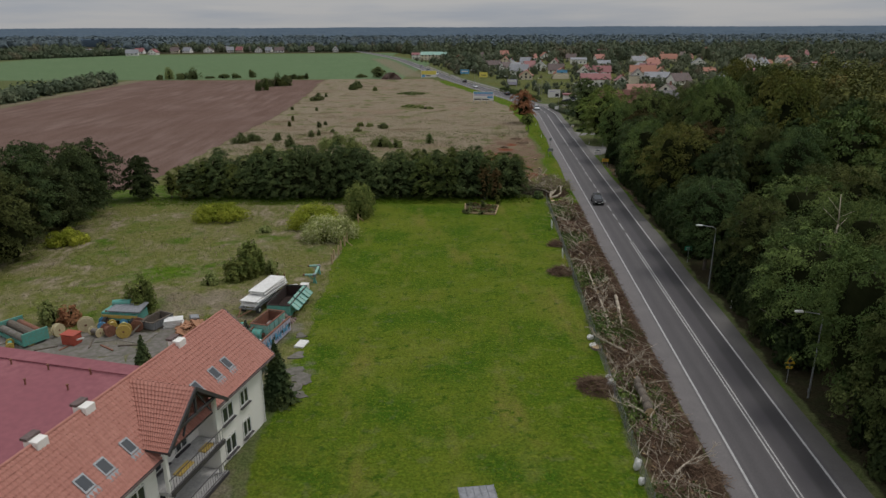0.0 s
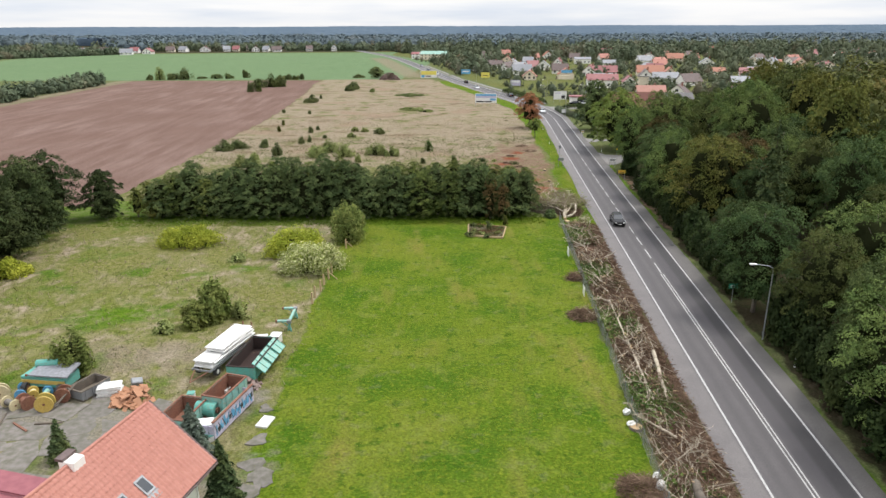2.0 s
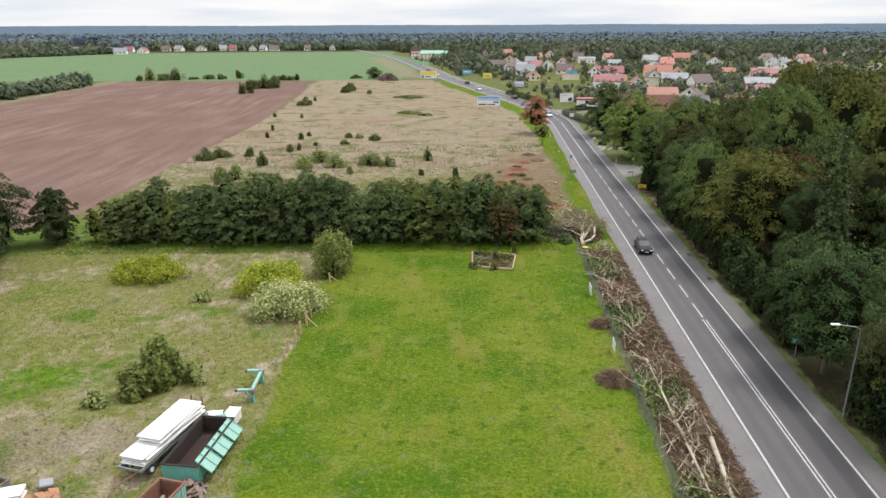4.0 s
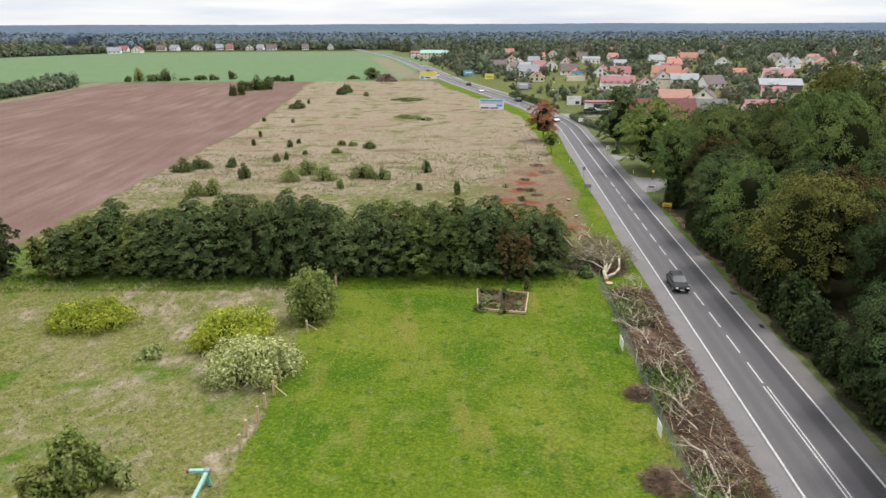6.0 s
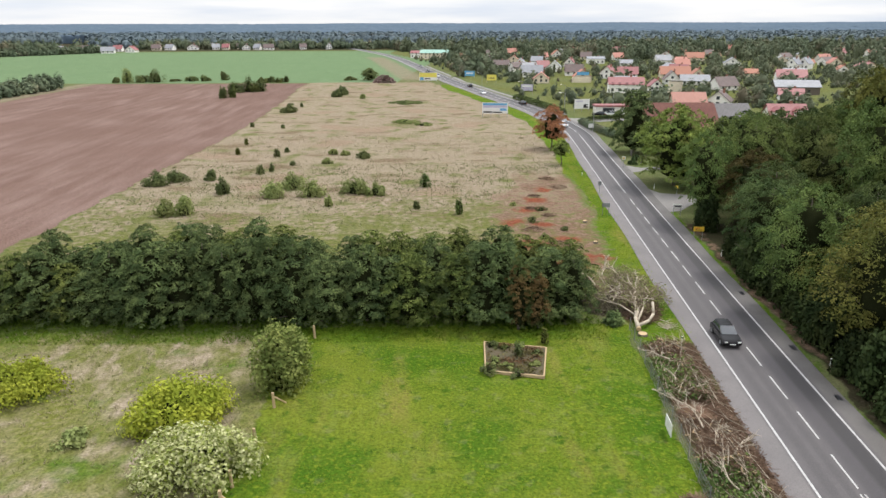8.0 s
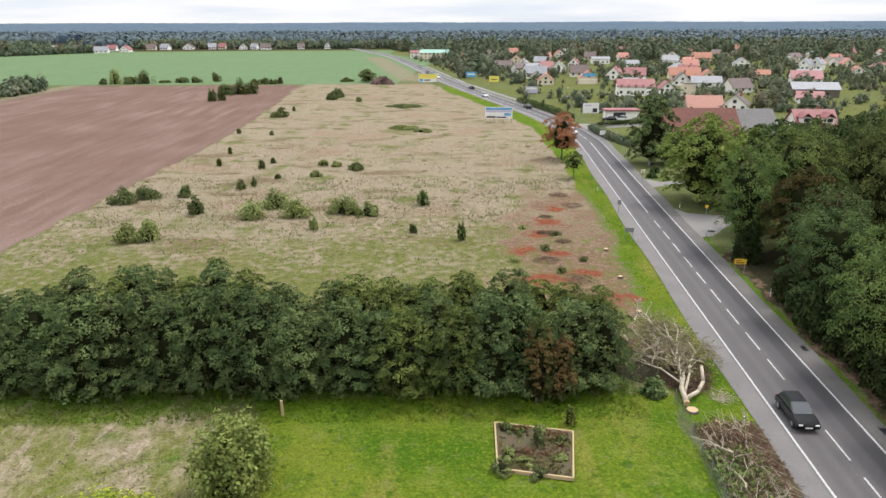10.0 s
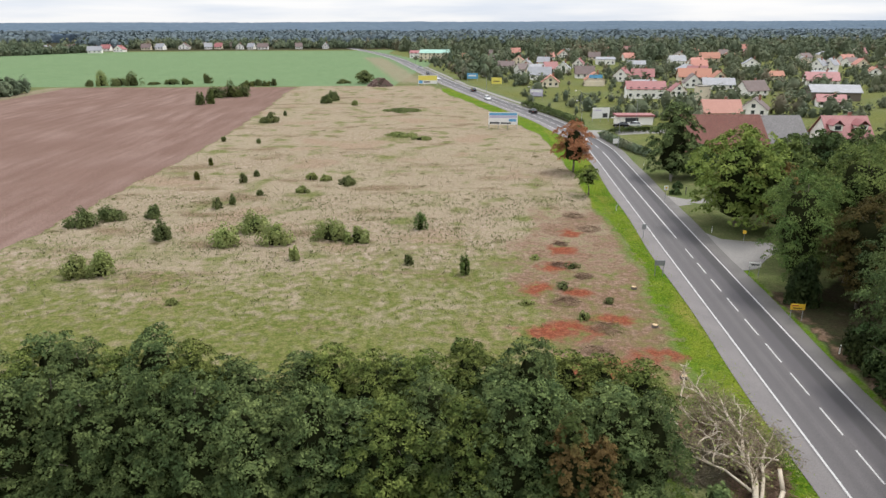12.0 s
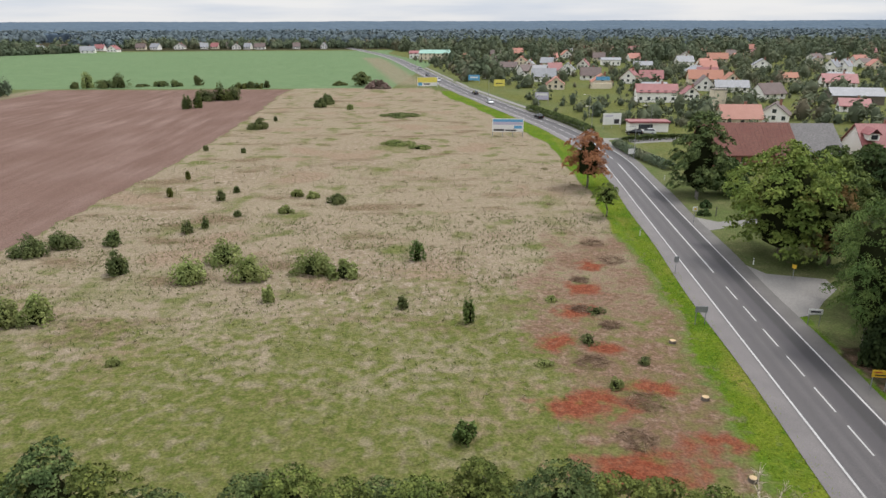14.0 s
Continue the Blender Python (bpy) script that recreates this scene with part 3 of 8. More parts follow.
def build_ground():
    def line(parts):
        return np.unique(np.concatenate([np.arange(a, b, s) for a, b, s in parts]).round(3))
    xs = line([(-4800, -900, 300), (-900, -300, 50), (-300, -90, 8), (-90, -62, 2), (-62, 50, 0.8), (50, 90, 2), (90, 300, 10), (300, 900, 50), (900, 4801, 300)])
    ys = line([(-600, -100, 100), (-100, 16, 12), (16, 230, 0.8), (230, 300, 1.6), (300, 460, 4), (460, 1000, 15), (1000, 2000, 80), (2000, 4801, 200)])
    gx, gy = np.meshgrid(xs, ys)
    x, y = gx.ravel(), gy.ravel()
    z = land_height(x, y)
    nx, ny = len(xs), len(ys)
    i = np.arange(nx * (ny - 1)).reshape(ny - 1, nx)[:, :-1].ravel()
    faces = np.stack([i, i + 1, i + nx + 1, i + nx], 1)
    me = bpy.data.meshes.new("ground")
    me.vertices.add(len(x))
    me.vertices.foreach_set("co", np.stack([x, y, z], 1).ravel())
    me.loops.add(faces.size)
    me.loops.foreach_set("vertex_index", faces.ravel())
    me.polygons.add(len(faces))
    me.polygons.foreach_set("loop_start", np.arange(0, faces.size, 4))
    me.polygons.foreach_set("use_smooth", np.ones(len(faces), bool))
    me.update(calc_edges=True)
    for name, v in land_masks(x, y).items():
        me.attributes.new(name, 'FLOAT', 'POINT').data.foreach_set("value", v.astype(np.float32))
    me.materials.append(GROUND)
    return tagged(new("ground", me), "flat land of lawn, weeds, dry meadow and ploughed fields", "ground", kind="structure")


build_ground()


# ---- road ----
def strip(name, left, right, z, material, parent=None, start=0, end=None, label=""):
    """A band along the road between two offsets from its middle; offsets may vary along it."""
    sel = slice(start, end)
    mid, side, run = ROAD[sel], ROAD_SIDE[sel], ROAD_RUN[sel]
    cols = np.linspace(0, 1, 3)
    lf = left(mid[:, 1]) if callable(left) else np.full(len(mid), left)
    rt = right(mid[:, 1]) if callable(right) else np.full(len(mid), right)
    offs = lf[:, None] * (1 - cols) + rt[:, None] * cols
    xy = mid[:, None, :] + side[:, None, :] * offs[:, :, None]
    far = np.zeros(len(mid))
    verts = [(xy[i, k, 0], xy[i, k, 1], z + far[i]) for i in range(len(mid)) for k in range(3)]
    faces = [(i * 3 + k, i * 3 + k + 1, i * 3 + k + 4, i * 3 + k + 3) for i in range(len(mid) - 1) for k in range(2)]
    ob = put(name, verts, faces, material, parent, label)
    uv = ob.data.uv_layers.new(name="UVMap")
    flat = [(offs[v // 3, v % 3], run[v // 3]) for v in range(len(verts))]
    uv.data.foreach_set("uv", np.array([flat[l.vertex_index] for l in ob.data.loops]).ravel())
    return ob


def run_place(run, off):
    return (np.interp(run, ROAD_RUN, ROAD[:, 0]) + off * np.interp(run, ROAD_RUN, ROAD_SIDE[:, 0]),
            np.interp(run, ROAD_RUN, ROAD[:, 1]) + off * np.interp(run, ROAD_RUN, ROAD_SIDE[:, 1]))


def run_of(y):
    return float(np.interp(y, ROAD[:, 1], ROAD_RUN))


road = strip("road", lambda y: -4.9 - 0.35 * smooth(30, 60, y) + 0.15 * np.sin(y / 6) * smooth(60, 80, y) - 0.05 * smooth(120, 150, y) + 0.25 * smooth(170, 230, y), lambda y: 5.1 + 0.12 * np.sin(y / 5), 0.035, ASPHALT)
tagged(road, "grey two-lane asphalt road with worn lanes", "road", kind="structure")
strip("edge_line", -3.17, -2.99, 0.041, ASPHALT_PAINT, road)
strip("edge_line", 3.04, 3.22, 0.041, ASPHALT_PAINT, road)


def dash(a, b, off, half=0.075, name="centre_dash"):
    (x0, y0), (x1, y1) = run_place(a, off), run_place(b, off)
    d = Vector((x1 - x0, y1 - y0, 0)).normalized()
    s = Vector((d.y, -d.x, 0)) * half
    p0, p1 = Vector((x0, y0, 0.041)), Vector((x1, y1, 0.041))
    return put(name, [p0 - s, p0 + s, p1 + s, p1 - s], [(0, 1, 2, 3)], ASPHALT_PAINT, road)


# double middle line near the house, then a dashed one, then a double one again by the junction
for k in range(8):
    a = run_of(28) + k * 9.0
    for off in (-0.16, 0.16):
        dash(a, a + 9.0, off + 0.0, 0.06, "double_line")
start = run_of(100)
for k in range(14):
    dash(start + 0.4 + 6 * k, start + 4.4 + 6 * k, 0.0)
for k in range(7):
    a = run_of(187) + k * 10.0
    dash(a, a + 10.0, 0.0, 0.1, "double_line")
for k in range(60):
    a = run_of(262) + 6 * k
    dash(a, a + 4, 0.0, 0.1)

# ---- vegetation ----
def sprays(rng, centres, normals, size, fold=0.25):
    """Leaf sprays: one folded diamond of two triangles at each place, facing about along its normal."""
    n = len(centres)
    normals = normals / (np.linalg.norm(normals, axis=1)[:, None] + 1e-9)
    t = rng.normal(size=(n, 3))
    t -= (t * normals).sum(1)[:, None] * normals
    t /= np.linalg.norm(t, axis=1)[:, None] + 1e-9
    b = np.cross(normals, t)
    s = size * rng.uniform(0.6, 1.35, (n, 1))
    w = s * rng.uniform(0.45, 0.75, (n, 1))
    dip = normals * s * fold
    verts = np.stack([centres + t * s - dip, centres + b * w - dip * 0.2, centres - t * s - dip, centres - b * w - dip * 0.2], 1).reshape(-1, 3)
    k = np.arange(n)[:, None] * 4
    tris = np.concatenate([k + [0, 1, 2], k + [0, 2, 3]], 0)
    return verts, tris


def mesh_of(name, verts, tris, material):
    me = bpy.data.meshes.new(name)
    me.vertices.add(len(verts))
    me.vertices.foreach_set("co", np.ascontiguousarray(verts, np.float32).ravel())
    me.loops.add(tris.size)
    me.loops.foreach_set("vertex_index", np.ascontiguousarray(tris, np.int32).ravel())
    me.polygons.add(len(tris))
    me.polygons.foreach_set("loop_start", np.arange(0, tris.size, 3, dtype=np.int32))
    me.update(calc_edges=True)
    me.materials.append(material)
    return me


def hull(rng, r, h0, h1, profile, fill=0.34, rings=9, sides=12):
    """A closed core added inside a crown to stop light coming through: an uneven body of revolution, in triangles."""
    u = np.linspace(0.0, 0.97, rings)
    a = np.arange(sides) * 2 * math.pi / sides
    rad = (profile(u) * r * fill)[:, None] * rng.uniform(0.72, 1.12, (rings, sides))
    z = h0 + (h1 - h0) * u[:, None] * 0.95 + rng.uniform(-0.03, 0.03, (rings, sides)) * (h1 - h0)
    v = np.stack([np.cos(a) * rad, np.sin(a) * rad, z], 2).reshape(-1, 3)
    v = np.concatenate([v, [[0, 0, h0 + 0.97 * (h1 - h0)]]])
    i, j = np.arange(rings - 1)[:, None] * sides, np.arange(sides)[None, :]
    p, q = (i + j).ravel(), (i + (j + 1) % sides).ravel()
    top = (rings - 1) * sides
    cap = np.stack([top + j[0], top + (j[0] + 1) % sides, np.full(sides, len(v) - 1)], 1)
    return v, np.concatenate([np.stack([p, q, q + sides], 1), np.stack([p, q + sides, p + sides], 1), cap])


def joined(a, b):
    return np.concatenate([a[0], b[0]]), np.concatenate([a[1], b[1] + len(a[0])])


def shaded_core(me, count):
    """The last count faces of a crown are its core, coloured near-black for inner shade."""
    me.materials.append(CROWN_SHADE)
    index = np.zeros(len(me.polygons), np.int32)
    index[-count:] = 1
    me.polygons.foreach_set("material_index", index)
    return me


def crown_points(rng, n, lobes, r, h0, h1, profile, lobe=0.34, up=0.45, tall=0.85):
    """Places and normals of sprays on the shells of many lobes that fill an envelope of radius r from h0 to h1."""
    k = np.arange(lobes)
    u = (k + rng.uniform(0, 1, lobes)) / lobes
    ang = k * 2.39996 + rng.uniform(-0.5, 0.5, lobes)
    rad = profile(u) * r * np.where(u > 0.82, np.sqrt(rng.uniform(0, 0.7, lobes)), rng.uniform(0.62, 0.88, lobes))
    c = np.stack([np.cos(ang) * rad, np.sin(ang) * rad, h0 + (h1 - h0) * (0.04 + 0.9 * u)], 1)
    lr = r * lobe * rng.uniform(0.7, 1.3, lobes) * (0.6 + 0.4 * profile(u))
    pick = rng.choice(lobes, n, p=lr ** 2 / (lr ** 2).sum())
    d = rng.normal(size=(n, 3))
    d[:, 2] = d[:, 2] * 0.9 + 0.25
    d /= np.linalg.norm(d, axis=1)[:, None]
    outward = c[pick] - [0, 0, h0 + 0.45 * (h1 - h0)]
    outward /= np.linalg.norm(outward, axis=1)[:, None] + 1e-6
    flip = (d * outward).sum(1) < -0.35
    d[flip] *= -1
    pos = c[pick] + d * (lr[pick] * rng.uniform(0.58, 1.14, n))[:, None] * [1, 1, tall]
    nrm = d * 1.1 + rng.normal(size=(n, 3)) * 0.42 + [0, 0, up]
    return pos, nrm


def bough_points(rng, n, pads, r, h0, h1, profile, size=0.24, droop=0.4, up=0.5):
    """Places and normals of sprays on drooping boughs: leafy pads, domed on top and open below, that jut from the crown."""
    k = np.arange(pads)
    u = (k + rng.uniform(0, 1, pads)) / pads
    ang = k * 2.39996 + rng.uniform(-0.5, 0.5, pads)
    rad = profile(u) * r * np.where(u > 0.84, np.sqrt(rng.uniform(0, 0.75, pads)), rng.uniform(0.45, 1.06, pads))
    c = np.stack([np.cos(ang) * rad, np.sin(ang) * rad, h0 + (h1 - h0) * (0.05 + 0.9 * u)], 1)
    o = np.stack([np.cos(ang), np.sin(ang), np.zeros(pads)], 1)
    s = np.stack([-np.sin(ang), np.cos(ang), np.zeros(pads)], 1)
    pr = r * size * rng.uniform(0.6, 1.4, pads) * (0.6 + 0.4 * profile(u))
    pick = rng.choice(pads, n, p=pr ** 2 / (pr ** 2).sum())
    # each bough carries seven tufts, each tuft is a small dome of sprays
    tufts = 7
    rho, th = np.sqrt(rng.uniform(0, 1, (pads, tufts))), rng.uniform(0, 2 * math.pi, (pads, tufts))
    own = rng.integers(tufts, size=n)
    a, b, q = (rho * np.cos(th))[pick, own], (rho * np.sin(th))[pick, own], rho[pick, own]
    lift = rng.uniform(-0.22, 0.22, (pads, tufts))[pick, own]
    p = pr[pick]
    rho, th = np.sqrt(rng.uniform(0, 1, n)), rng.uniform(0, 2 * math.pi, n)
    ta, tb = rho * np.cos(th), rho * np.sin(th)
    small = 0.46 * p
    along, across = a * 1.25 * p + ta * small, b * p + tb * small
    rise = p * (0.55 * (1 - q ** 2) - droop * np.maximum(a, -0.35) - 0.15 + lift) + small * (0.75 * (1 - rho ** 2) - 0.35 * ta)
    pos = c[pick] + o[pick] * along[:, None] + s[pick] * across[:, None] + rng.normal(size=(n, 3)) * small[:, None] * 0.12
    pos[:, 2] += rise
    nrm = o[pick] * (1.0 * ta + 0.35 * a + 0.3)[:, None] + s[pick] * (1.0 * tb + 0.35 * b)[:, None] + rng.normal(size=(n, 3)) * 0.36
    nrm[:, 2] += 0.45 + up
    return pos, nrm


def broad(u):
    return np.sqrt(np.clip(1 - ((2 * u - 0.86) / 1.16) ** 2, 0.02, 1))


def spreading(u):
    return np.sqrt(np.clip(1 - ((2 * u - 1.18) / 1.12) ** 2, 0.03, 1))


def conical(u):
    return np.clip(1.02 - u, 0.04, 1) ** 0.8


def column(u):
    return np.clip(1.15 - 0.75 * u ** 2.2, 0.1, 1) * smooth(-0.25, 0.25, u)


def trunk_bm(rng, h, r, limbs, spread, bare=0.25):
    """A tapered trunk with limbs that reach into the crown."""
    bm = bmesh.new()
    pts = [Vector((0, 0, -0.3))]
    for i in range(1, 6):
        pts.append(Vector((rng.normal() * 0.04 * h * 0.3, rng.normal() * 0.04 * h * 0.3, h * i / 5)))
    for i in range(5):
        add_tube(bm, pts[i], pts[i + 1], r * (1 - 0.17 * i), r * (1 - 0.17 * (i + 1)), 7)
    for i in range(limbs):
        s = bare + (0.9 - bare) * (i + 0.5) / limbs
        base = pts[int(s * 5)].lerp(pts[min(5, int(s * 5) + 1)], s * 5 % 1)
        a = i * 2.4 + rng.uniform(0, 1)
        reach = spread * rng.uniform(0.5, 0.9) * (1.1 - 0.6 * s)
        tip = base + Vector((math.cos(a) * reach, math.sin(a) * reach, reach * rng.uniform(0.35, 0.9)))
        add_tube(bm, base, tip, r * 0.38 * (1.1 - s), r * 0.08, 5)
    return bm


def tree(name, label, seed, h, r, material, n=2600, lobes=30, base=0.18, profile=broad, leaf=0.42, lobe=0.34, bark=None, at=None, trunk=None, category="tree", group="", up=0.35, droop=0.4):
    rng = np.random.default_rng(seed)
    top = thing(name, label, category, at, group)
    part("trunk", trunk_bm(rng, h * 0.86, trunk or h * 0.018 + 0.03, 7, r, base + 0.05), bark or BARK, top, smooth=True)
    pos, nrm = bough_points(rng, n, lobes, r, h * base, h * 0.96, profile, lobe, droop, up)
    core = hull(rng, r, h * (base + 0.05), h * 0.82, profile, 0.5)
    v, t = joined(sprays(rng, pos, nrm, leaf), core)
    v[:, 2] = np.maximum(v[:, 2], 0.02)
    crown = new("crown", shaded_core(mesh_of("crown", v, t, material), len(core[1])))
    crown.parent = top
    return top


def conifer(name, label, seed, h, r, material, n=2600, leaf=0.2, at=None, tiers=14, group="", category="tree"):
    """A spruce: drooping tiers of needled boughs round a straight trunk."""
    rng = np.random.default_rng(seed)
    top = thing(name, label, category, at, group)
    part("trunk", tube((0, 0, -0.2), (0, 0, h * 0.93), 0.016 * h + 0.03, 0.02, 7), BARK, top)
    u = 1 - np.sqrt(rng.uniform(0.0, 1, n))
    tier = (u * tiers) % 1.0
    a = rng.uniform(0, 2 * math.pi, n)
    bough = 0.82 + 0.18 * np.cos(a * 7 + np.floor(u * tiers) * 2.1)
    rad = r * (1.03 - u) ** 0.9 * (1.0 - 0.42 * tier) * bough * np.sqrt(rng.uniform(0.35, 1.0, n))
    pos = np.stack([np.cos(a) * rad, np.sin(a) * rad, h * (0.03 + 0.96 * u) - 0.12 * rad], 1)
    nrm = np.stack([np.cos(a) * 0.6, np.sin(a) * 0.6, np.full(n, 0.8)], 1) + rng.normal(size=(n, 3)) * 0.35
    v, t = sprays(rng, pos, nrm, leaf, 0.45)
    v[:, 2] = np.maximum(v[:, 2], 0.02)
    crown = new("crown", mesh_of("crown", v, t, material))
    crown.parent = top
    return top


def shrub(name, label, seed, h, r, material, n=700, leaf=0.25, at=None, stretch=1.0, group="", lobes=14, category="shrub"):
    """A low bush of short stems under a mass of leaves."""
    rng = np.random.default_rng(seed)
    top = thing(name, label, category, at, group)
    bm = bmesh.new()
    add_tube(bm, (0, 0, -0.1), (0.08 * r, 0.05 * r, h * 0.7), 0.05, 0.015, 6)
    part("stem", bm, BARK, top)
    # a closed mass: lobes lie under a dome that reaches the ground
    a, d = rng.uniform(0, 2 * math.pi, lobes), np.sqrt(rng.uniform(0, 1, lobes))
    lr = (0.34 if lobes < 20 else 0.24) * rng.uniform(0.7, 1.25, lobes)
    dome = np.sqrt(np.clip(1 - 0.8 * d ** 2, 0, 1))
    c = np.stack([np.cos(a) * d * 0.8 * r, np.sin(a) * d * 0.8 * r, h * (dome * rng.uniform(0.45, 0.88, lobes) - 0.5 * lr)], 1)
    pick = rng.choice(lobes, n, p=lr ** 2 / (lr ** 2).sum())
    nrm = rng.normal(size=(n, 3)) + [0, 0, 0.35]
    nrm /= np.linalg.norm(nrm, axis=1)[:, None]
    pos = c[pick] + nrm * (lr[pick] * rng.uniform(0.6, 1.08, n))[:, None] * [r, r, h]
    low = rng.uniform(size=n) < 0.18
    pos[low, 2] *= rng.uniform(0.1, 0.7, low.sum())
    nrm = nrm + rng.normal(size=(n, 3)) * 0.4 + [0, 0, 0.3]
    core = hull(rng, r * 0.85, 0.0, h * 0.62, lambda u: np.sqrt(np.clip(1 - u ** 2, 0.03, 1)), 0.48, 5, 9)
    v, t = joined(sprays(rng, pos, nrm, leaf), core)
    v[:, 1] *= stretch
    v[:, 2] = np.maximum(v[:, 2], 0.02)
    leaves = new("leaves", shaded_core(mesh_of("leaves", v, t, material), len(core[1])))
    leaves.parent = top
    return top


def spot(x, y, turn=0, s=1.0, sz=None):
    """A pose on the ground, with a scale."""
    z = float(land_height(np.array([x], float), np.array([y], float))[0])
    return pose(x, y, z, 0, 0, turn) @ Matrix.Diagonal((s, s, sz or s, 1))


# the row of alders that closes the lawn
ALDER = "dense dark green alder in a close tree row"
alders = [tree("alder_tree", ALDER, 11 + i, 12.4, 3.4, (LEAF_ALDER, LEAF_ALDER_PALE, LEAF_ALDER, LEAF_ALDER)[i], 14000, 92, 0.0, column, 0.115, 0.235, group="tree row", up=0.2, droop=0.6) for i in range(4)]
row_rng = random.Random(5)
places = []
for i in range(4, 30):
    x = -56.5 + i * 2.5
    hump = 1.03 + 0.10 * math.exp(-((x + 15) / 5) ** 2) - 0.50 * (1 - float(smooth(-60, -27, np.array(x)))) - 0.15 * float(smooth(4, 17, np.array(x))) - 0.13 * float(smooth(-36, -42, np.array(x)))
    low = x < -33
    places.append((x, 129.8 + row_rng.uniform(-0.8, 0.8), hump * row_rng.uniform(0.78 if low else 0.92, 1.0)))
    if i > 5:
        places.append((x + row_rng.uniform(-1, 1), 135.3 + row_rng.uniform(-1, 1), hump * row_rng.uniform(0.80 if low else 0.98, 1.03)))
for i, (x, y, s) in enumerate(places):
    m = spot(x, y, row_rng.uniform(0, 360), row_rng.uniform(0.85, 1.1) * (0.7 + 0.3 * s), 1.06 * s)
    if i < 4:
        alders[i].matrix_basis = m
    else:
        copy_thing(alders[row_rng.choices(range(4), (3, 6, 3, 3) if y > 132.5 else (3, 1.6, 3, 3))[0]], m)
for i, (x, y, h, r) in enumerate(((-50.6, 129.6, 5.6, 1.3), (-49.0, 131.0, 6.6, 1.5), (-47.6, 128.9, 3.2, 1.6))):
    tree("young_tree", "thin yellow-green young tree in a gap of the row", 33 + i, h, r, LEAF_YELLOW, 2200, 34, 0.1, column, 0.12, 0.36, at=spot(x, y))
tree("withered_tree", "half-withered brown tree at the row's end", 31, 8.8, 1.3, LEAF_BROWN, 5200, 64, 0.0, column, 0.12, 0.34, at=spot(9.9, 127.0), droop=0.6)
tree("withered_tree", "low half-withered brown tree in the row", 32, 6.4, 1.4, LEAF_BROWN, 3600, 50, 0.0, column, 0.12, 0.36, at=spot(12.0, 127.2), droop=0.6)

# the wood beside the road
WOOD = "tall leafy tree in the roadside wood"
def wood_tree(label, seed, h, r, mat, n=21000, lobes=64, leaf=0.145, lobe=0.27, base=0.08, profile=spreading, up=0.3, name="forest_tree"):
    return tree(name, label, seed, h, r, mat, n, lobes, base, profile, leaf, lobe, group="roadside wood", up=up)


kinds = [wood_tree(WOOD, 41, 18.5, 6.4, LEAF_FOREST), wood_tree(WOOD, 42, 17.0, 5.4, LEAF_FOREST, profile=column), wood_tree("tall light green tree in the roadside wood", 43, 18.5, 6.6, LEAF_LIGHT),
         wood_tree("olive-green leafy tree in the roadside wood", 44, 19.0, 6.6, LEAF_OLIVE), wood_tree("olive-green leafy tree in the roadside wood", 45, 17.5, 5.2, LEAF_OLIVE, profile=column),
         wood_tree("yellowing maple in the roadside wood", 51, 18.5, 7.0, LEAF_YELLOW, 22000, 70, base=0.06), wood_tree("russet-brown tree in the roadside wood", 46, 15.5, 4.8, LEAF_RUSSET),
         conifer("spruce_tree", "dark spruce in the roadside wood", 52, 20.5, 4.9, LEAF_PINE, 6500, 0.30, tiers=16, group="roadside wood"),
         wood_tree("broad light green maple in the roadside wood", 47, 18.5, 7.2, LEAF_LIGHT, 22000, 70, base=0.06)]
WEIGHTS = (4.0, 2.0, 3.2, 2.4, 0.9, 0.7, 0.4, 1.3, 1.7)
light = [wood_tree(WOOD, 61 + i, 18.5, 6.2, m, 7000, 56, 0.27, 0.29, 0.2) for i, m in enumerate((LEAF_FOREST, LEAF_OLIVE, LEAF_LIGHT, LEAF_FOREST, LEAF_YELLOW, LEAF_LIGHT))]
LANDMARKS = [(43.2, 119.0, 5, 1.0), (48.5, 122.0, 6, 1.0), (45.2, 103.5, 7, 1.0), (49.0, 86.5, 8, 1.0), (47.5, 151.0, 0, 0.9), (48.8, 160.5, 6, 0.85), (52.0, 168.5, 2, 0.98), (50.5, 176.0, 0, 0.80), (58.5, 178.0, 3, 1.0)]
used = set()
wood_rng = random.Random(7)
wood = []
for gy in range(-1, 30):
    for gx in range(0, 17):
        y = gy * 8.8 + wood_rng.uniform(-2.0, 2.0) + (4.4 if gx % 2 else 0)
        x = road_mid(y) + 8.8 + gx * 8.6 + wood_rng.uniform(-1.4, 1.4)
        limit = 172 + max(0, x - 52) * 0.95
        if y > min(limit, 246) or (y > 170 and x < 53) or x > 26 + 0.74 * max(y, 0) or y < 8:
            continue
        if any((x - a) ** 2 + (y - b) ** 2 < 6.6 ** 2 for a, b, k, q in LANDMARKS):
            continue
        wood.append((x, y, gx))
deep = [(x, y, wood_rng.uniform(15, 20) + (2.0 if y > 110 else 0), wood_rng.uniform(5.0, 6.8)) for x, y, gx in wood if gx >= 5]
for x, y, gx in [w for w in wood if w[2] < 5]:
    k = wood_rng.choices(kinds, WEIGHTS)[0] if gx < 3 else wood_rng.choice(light)
    s = wood_rng.uniform(0.74, 1.10) * (0.92 if gx == 0 else 1.0) + (0.10 if y > 105 and gx else 0.0)
    m = spot(x, y, wood_rng.uniform(0, 360), (0.35 + 0.65 * s) * wood_rng.uniform(0.78, 0.96), s)
    if k in used:
        copy_thing(k, m)
    else:
        used.add(k)
        k.matrix_basis = m
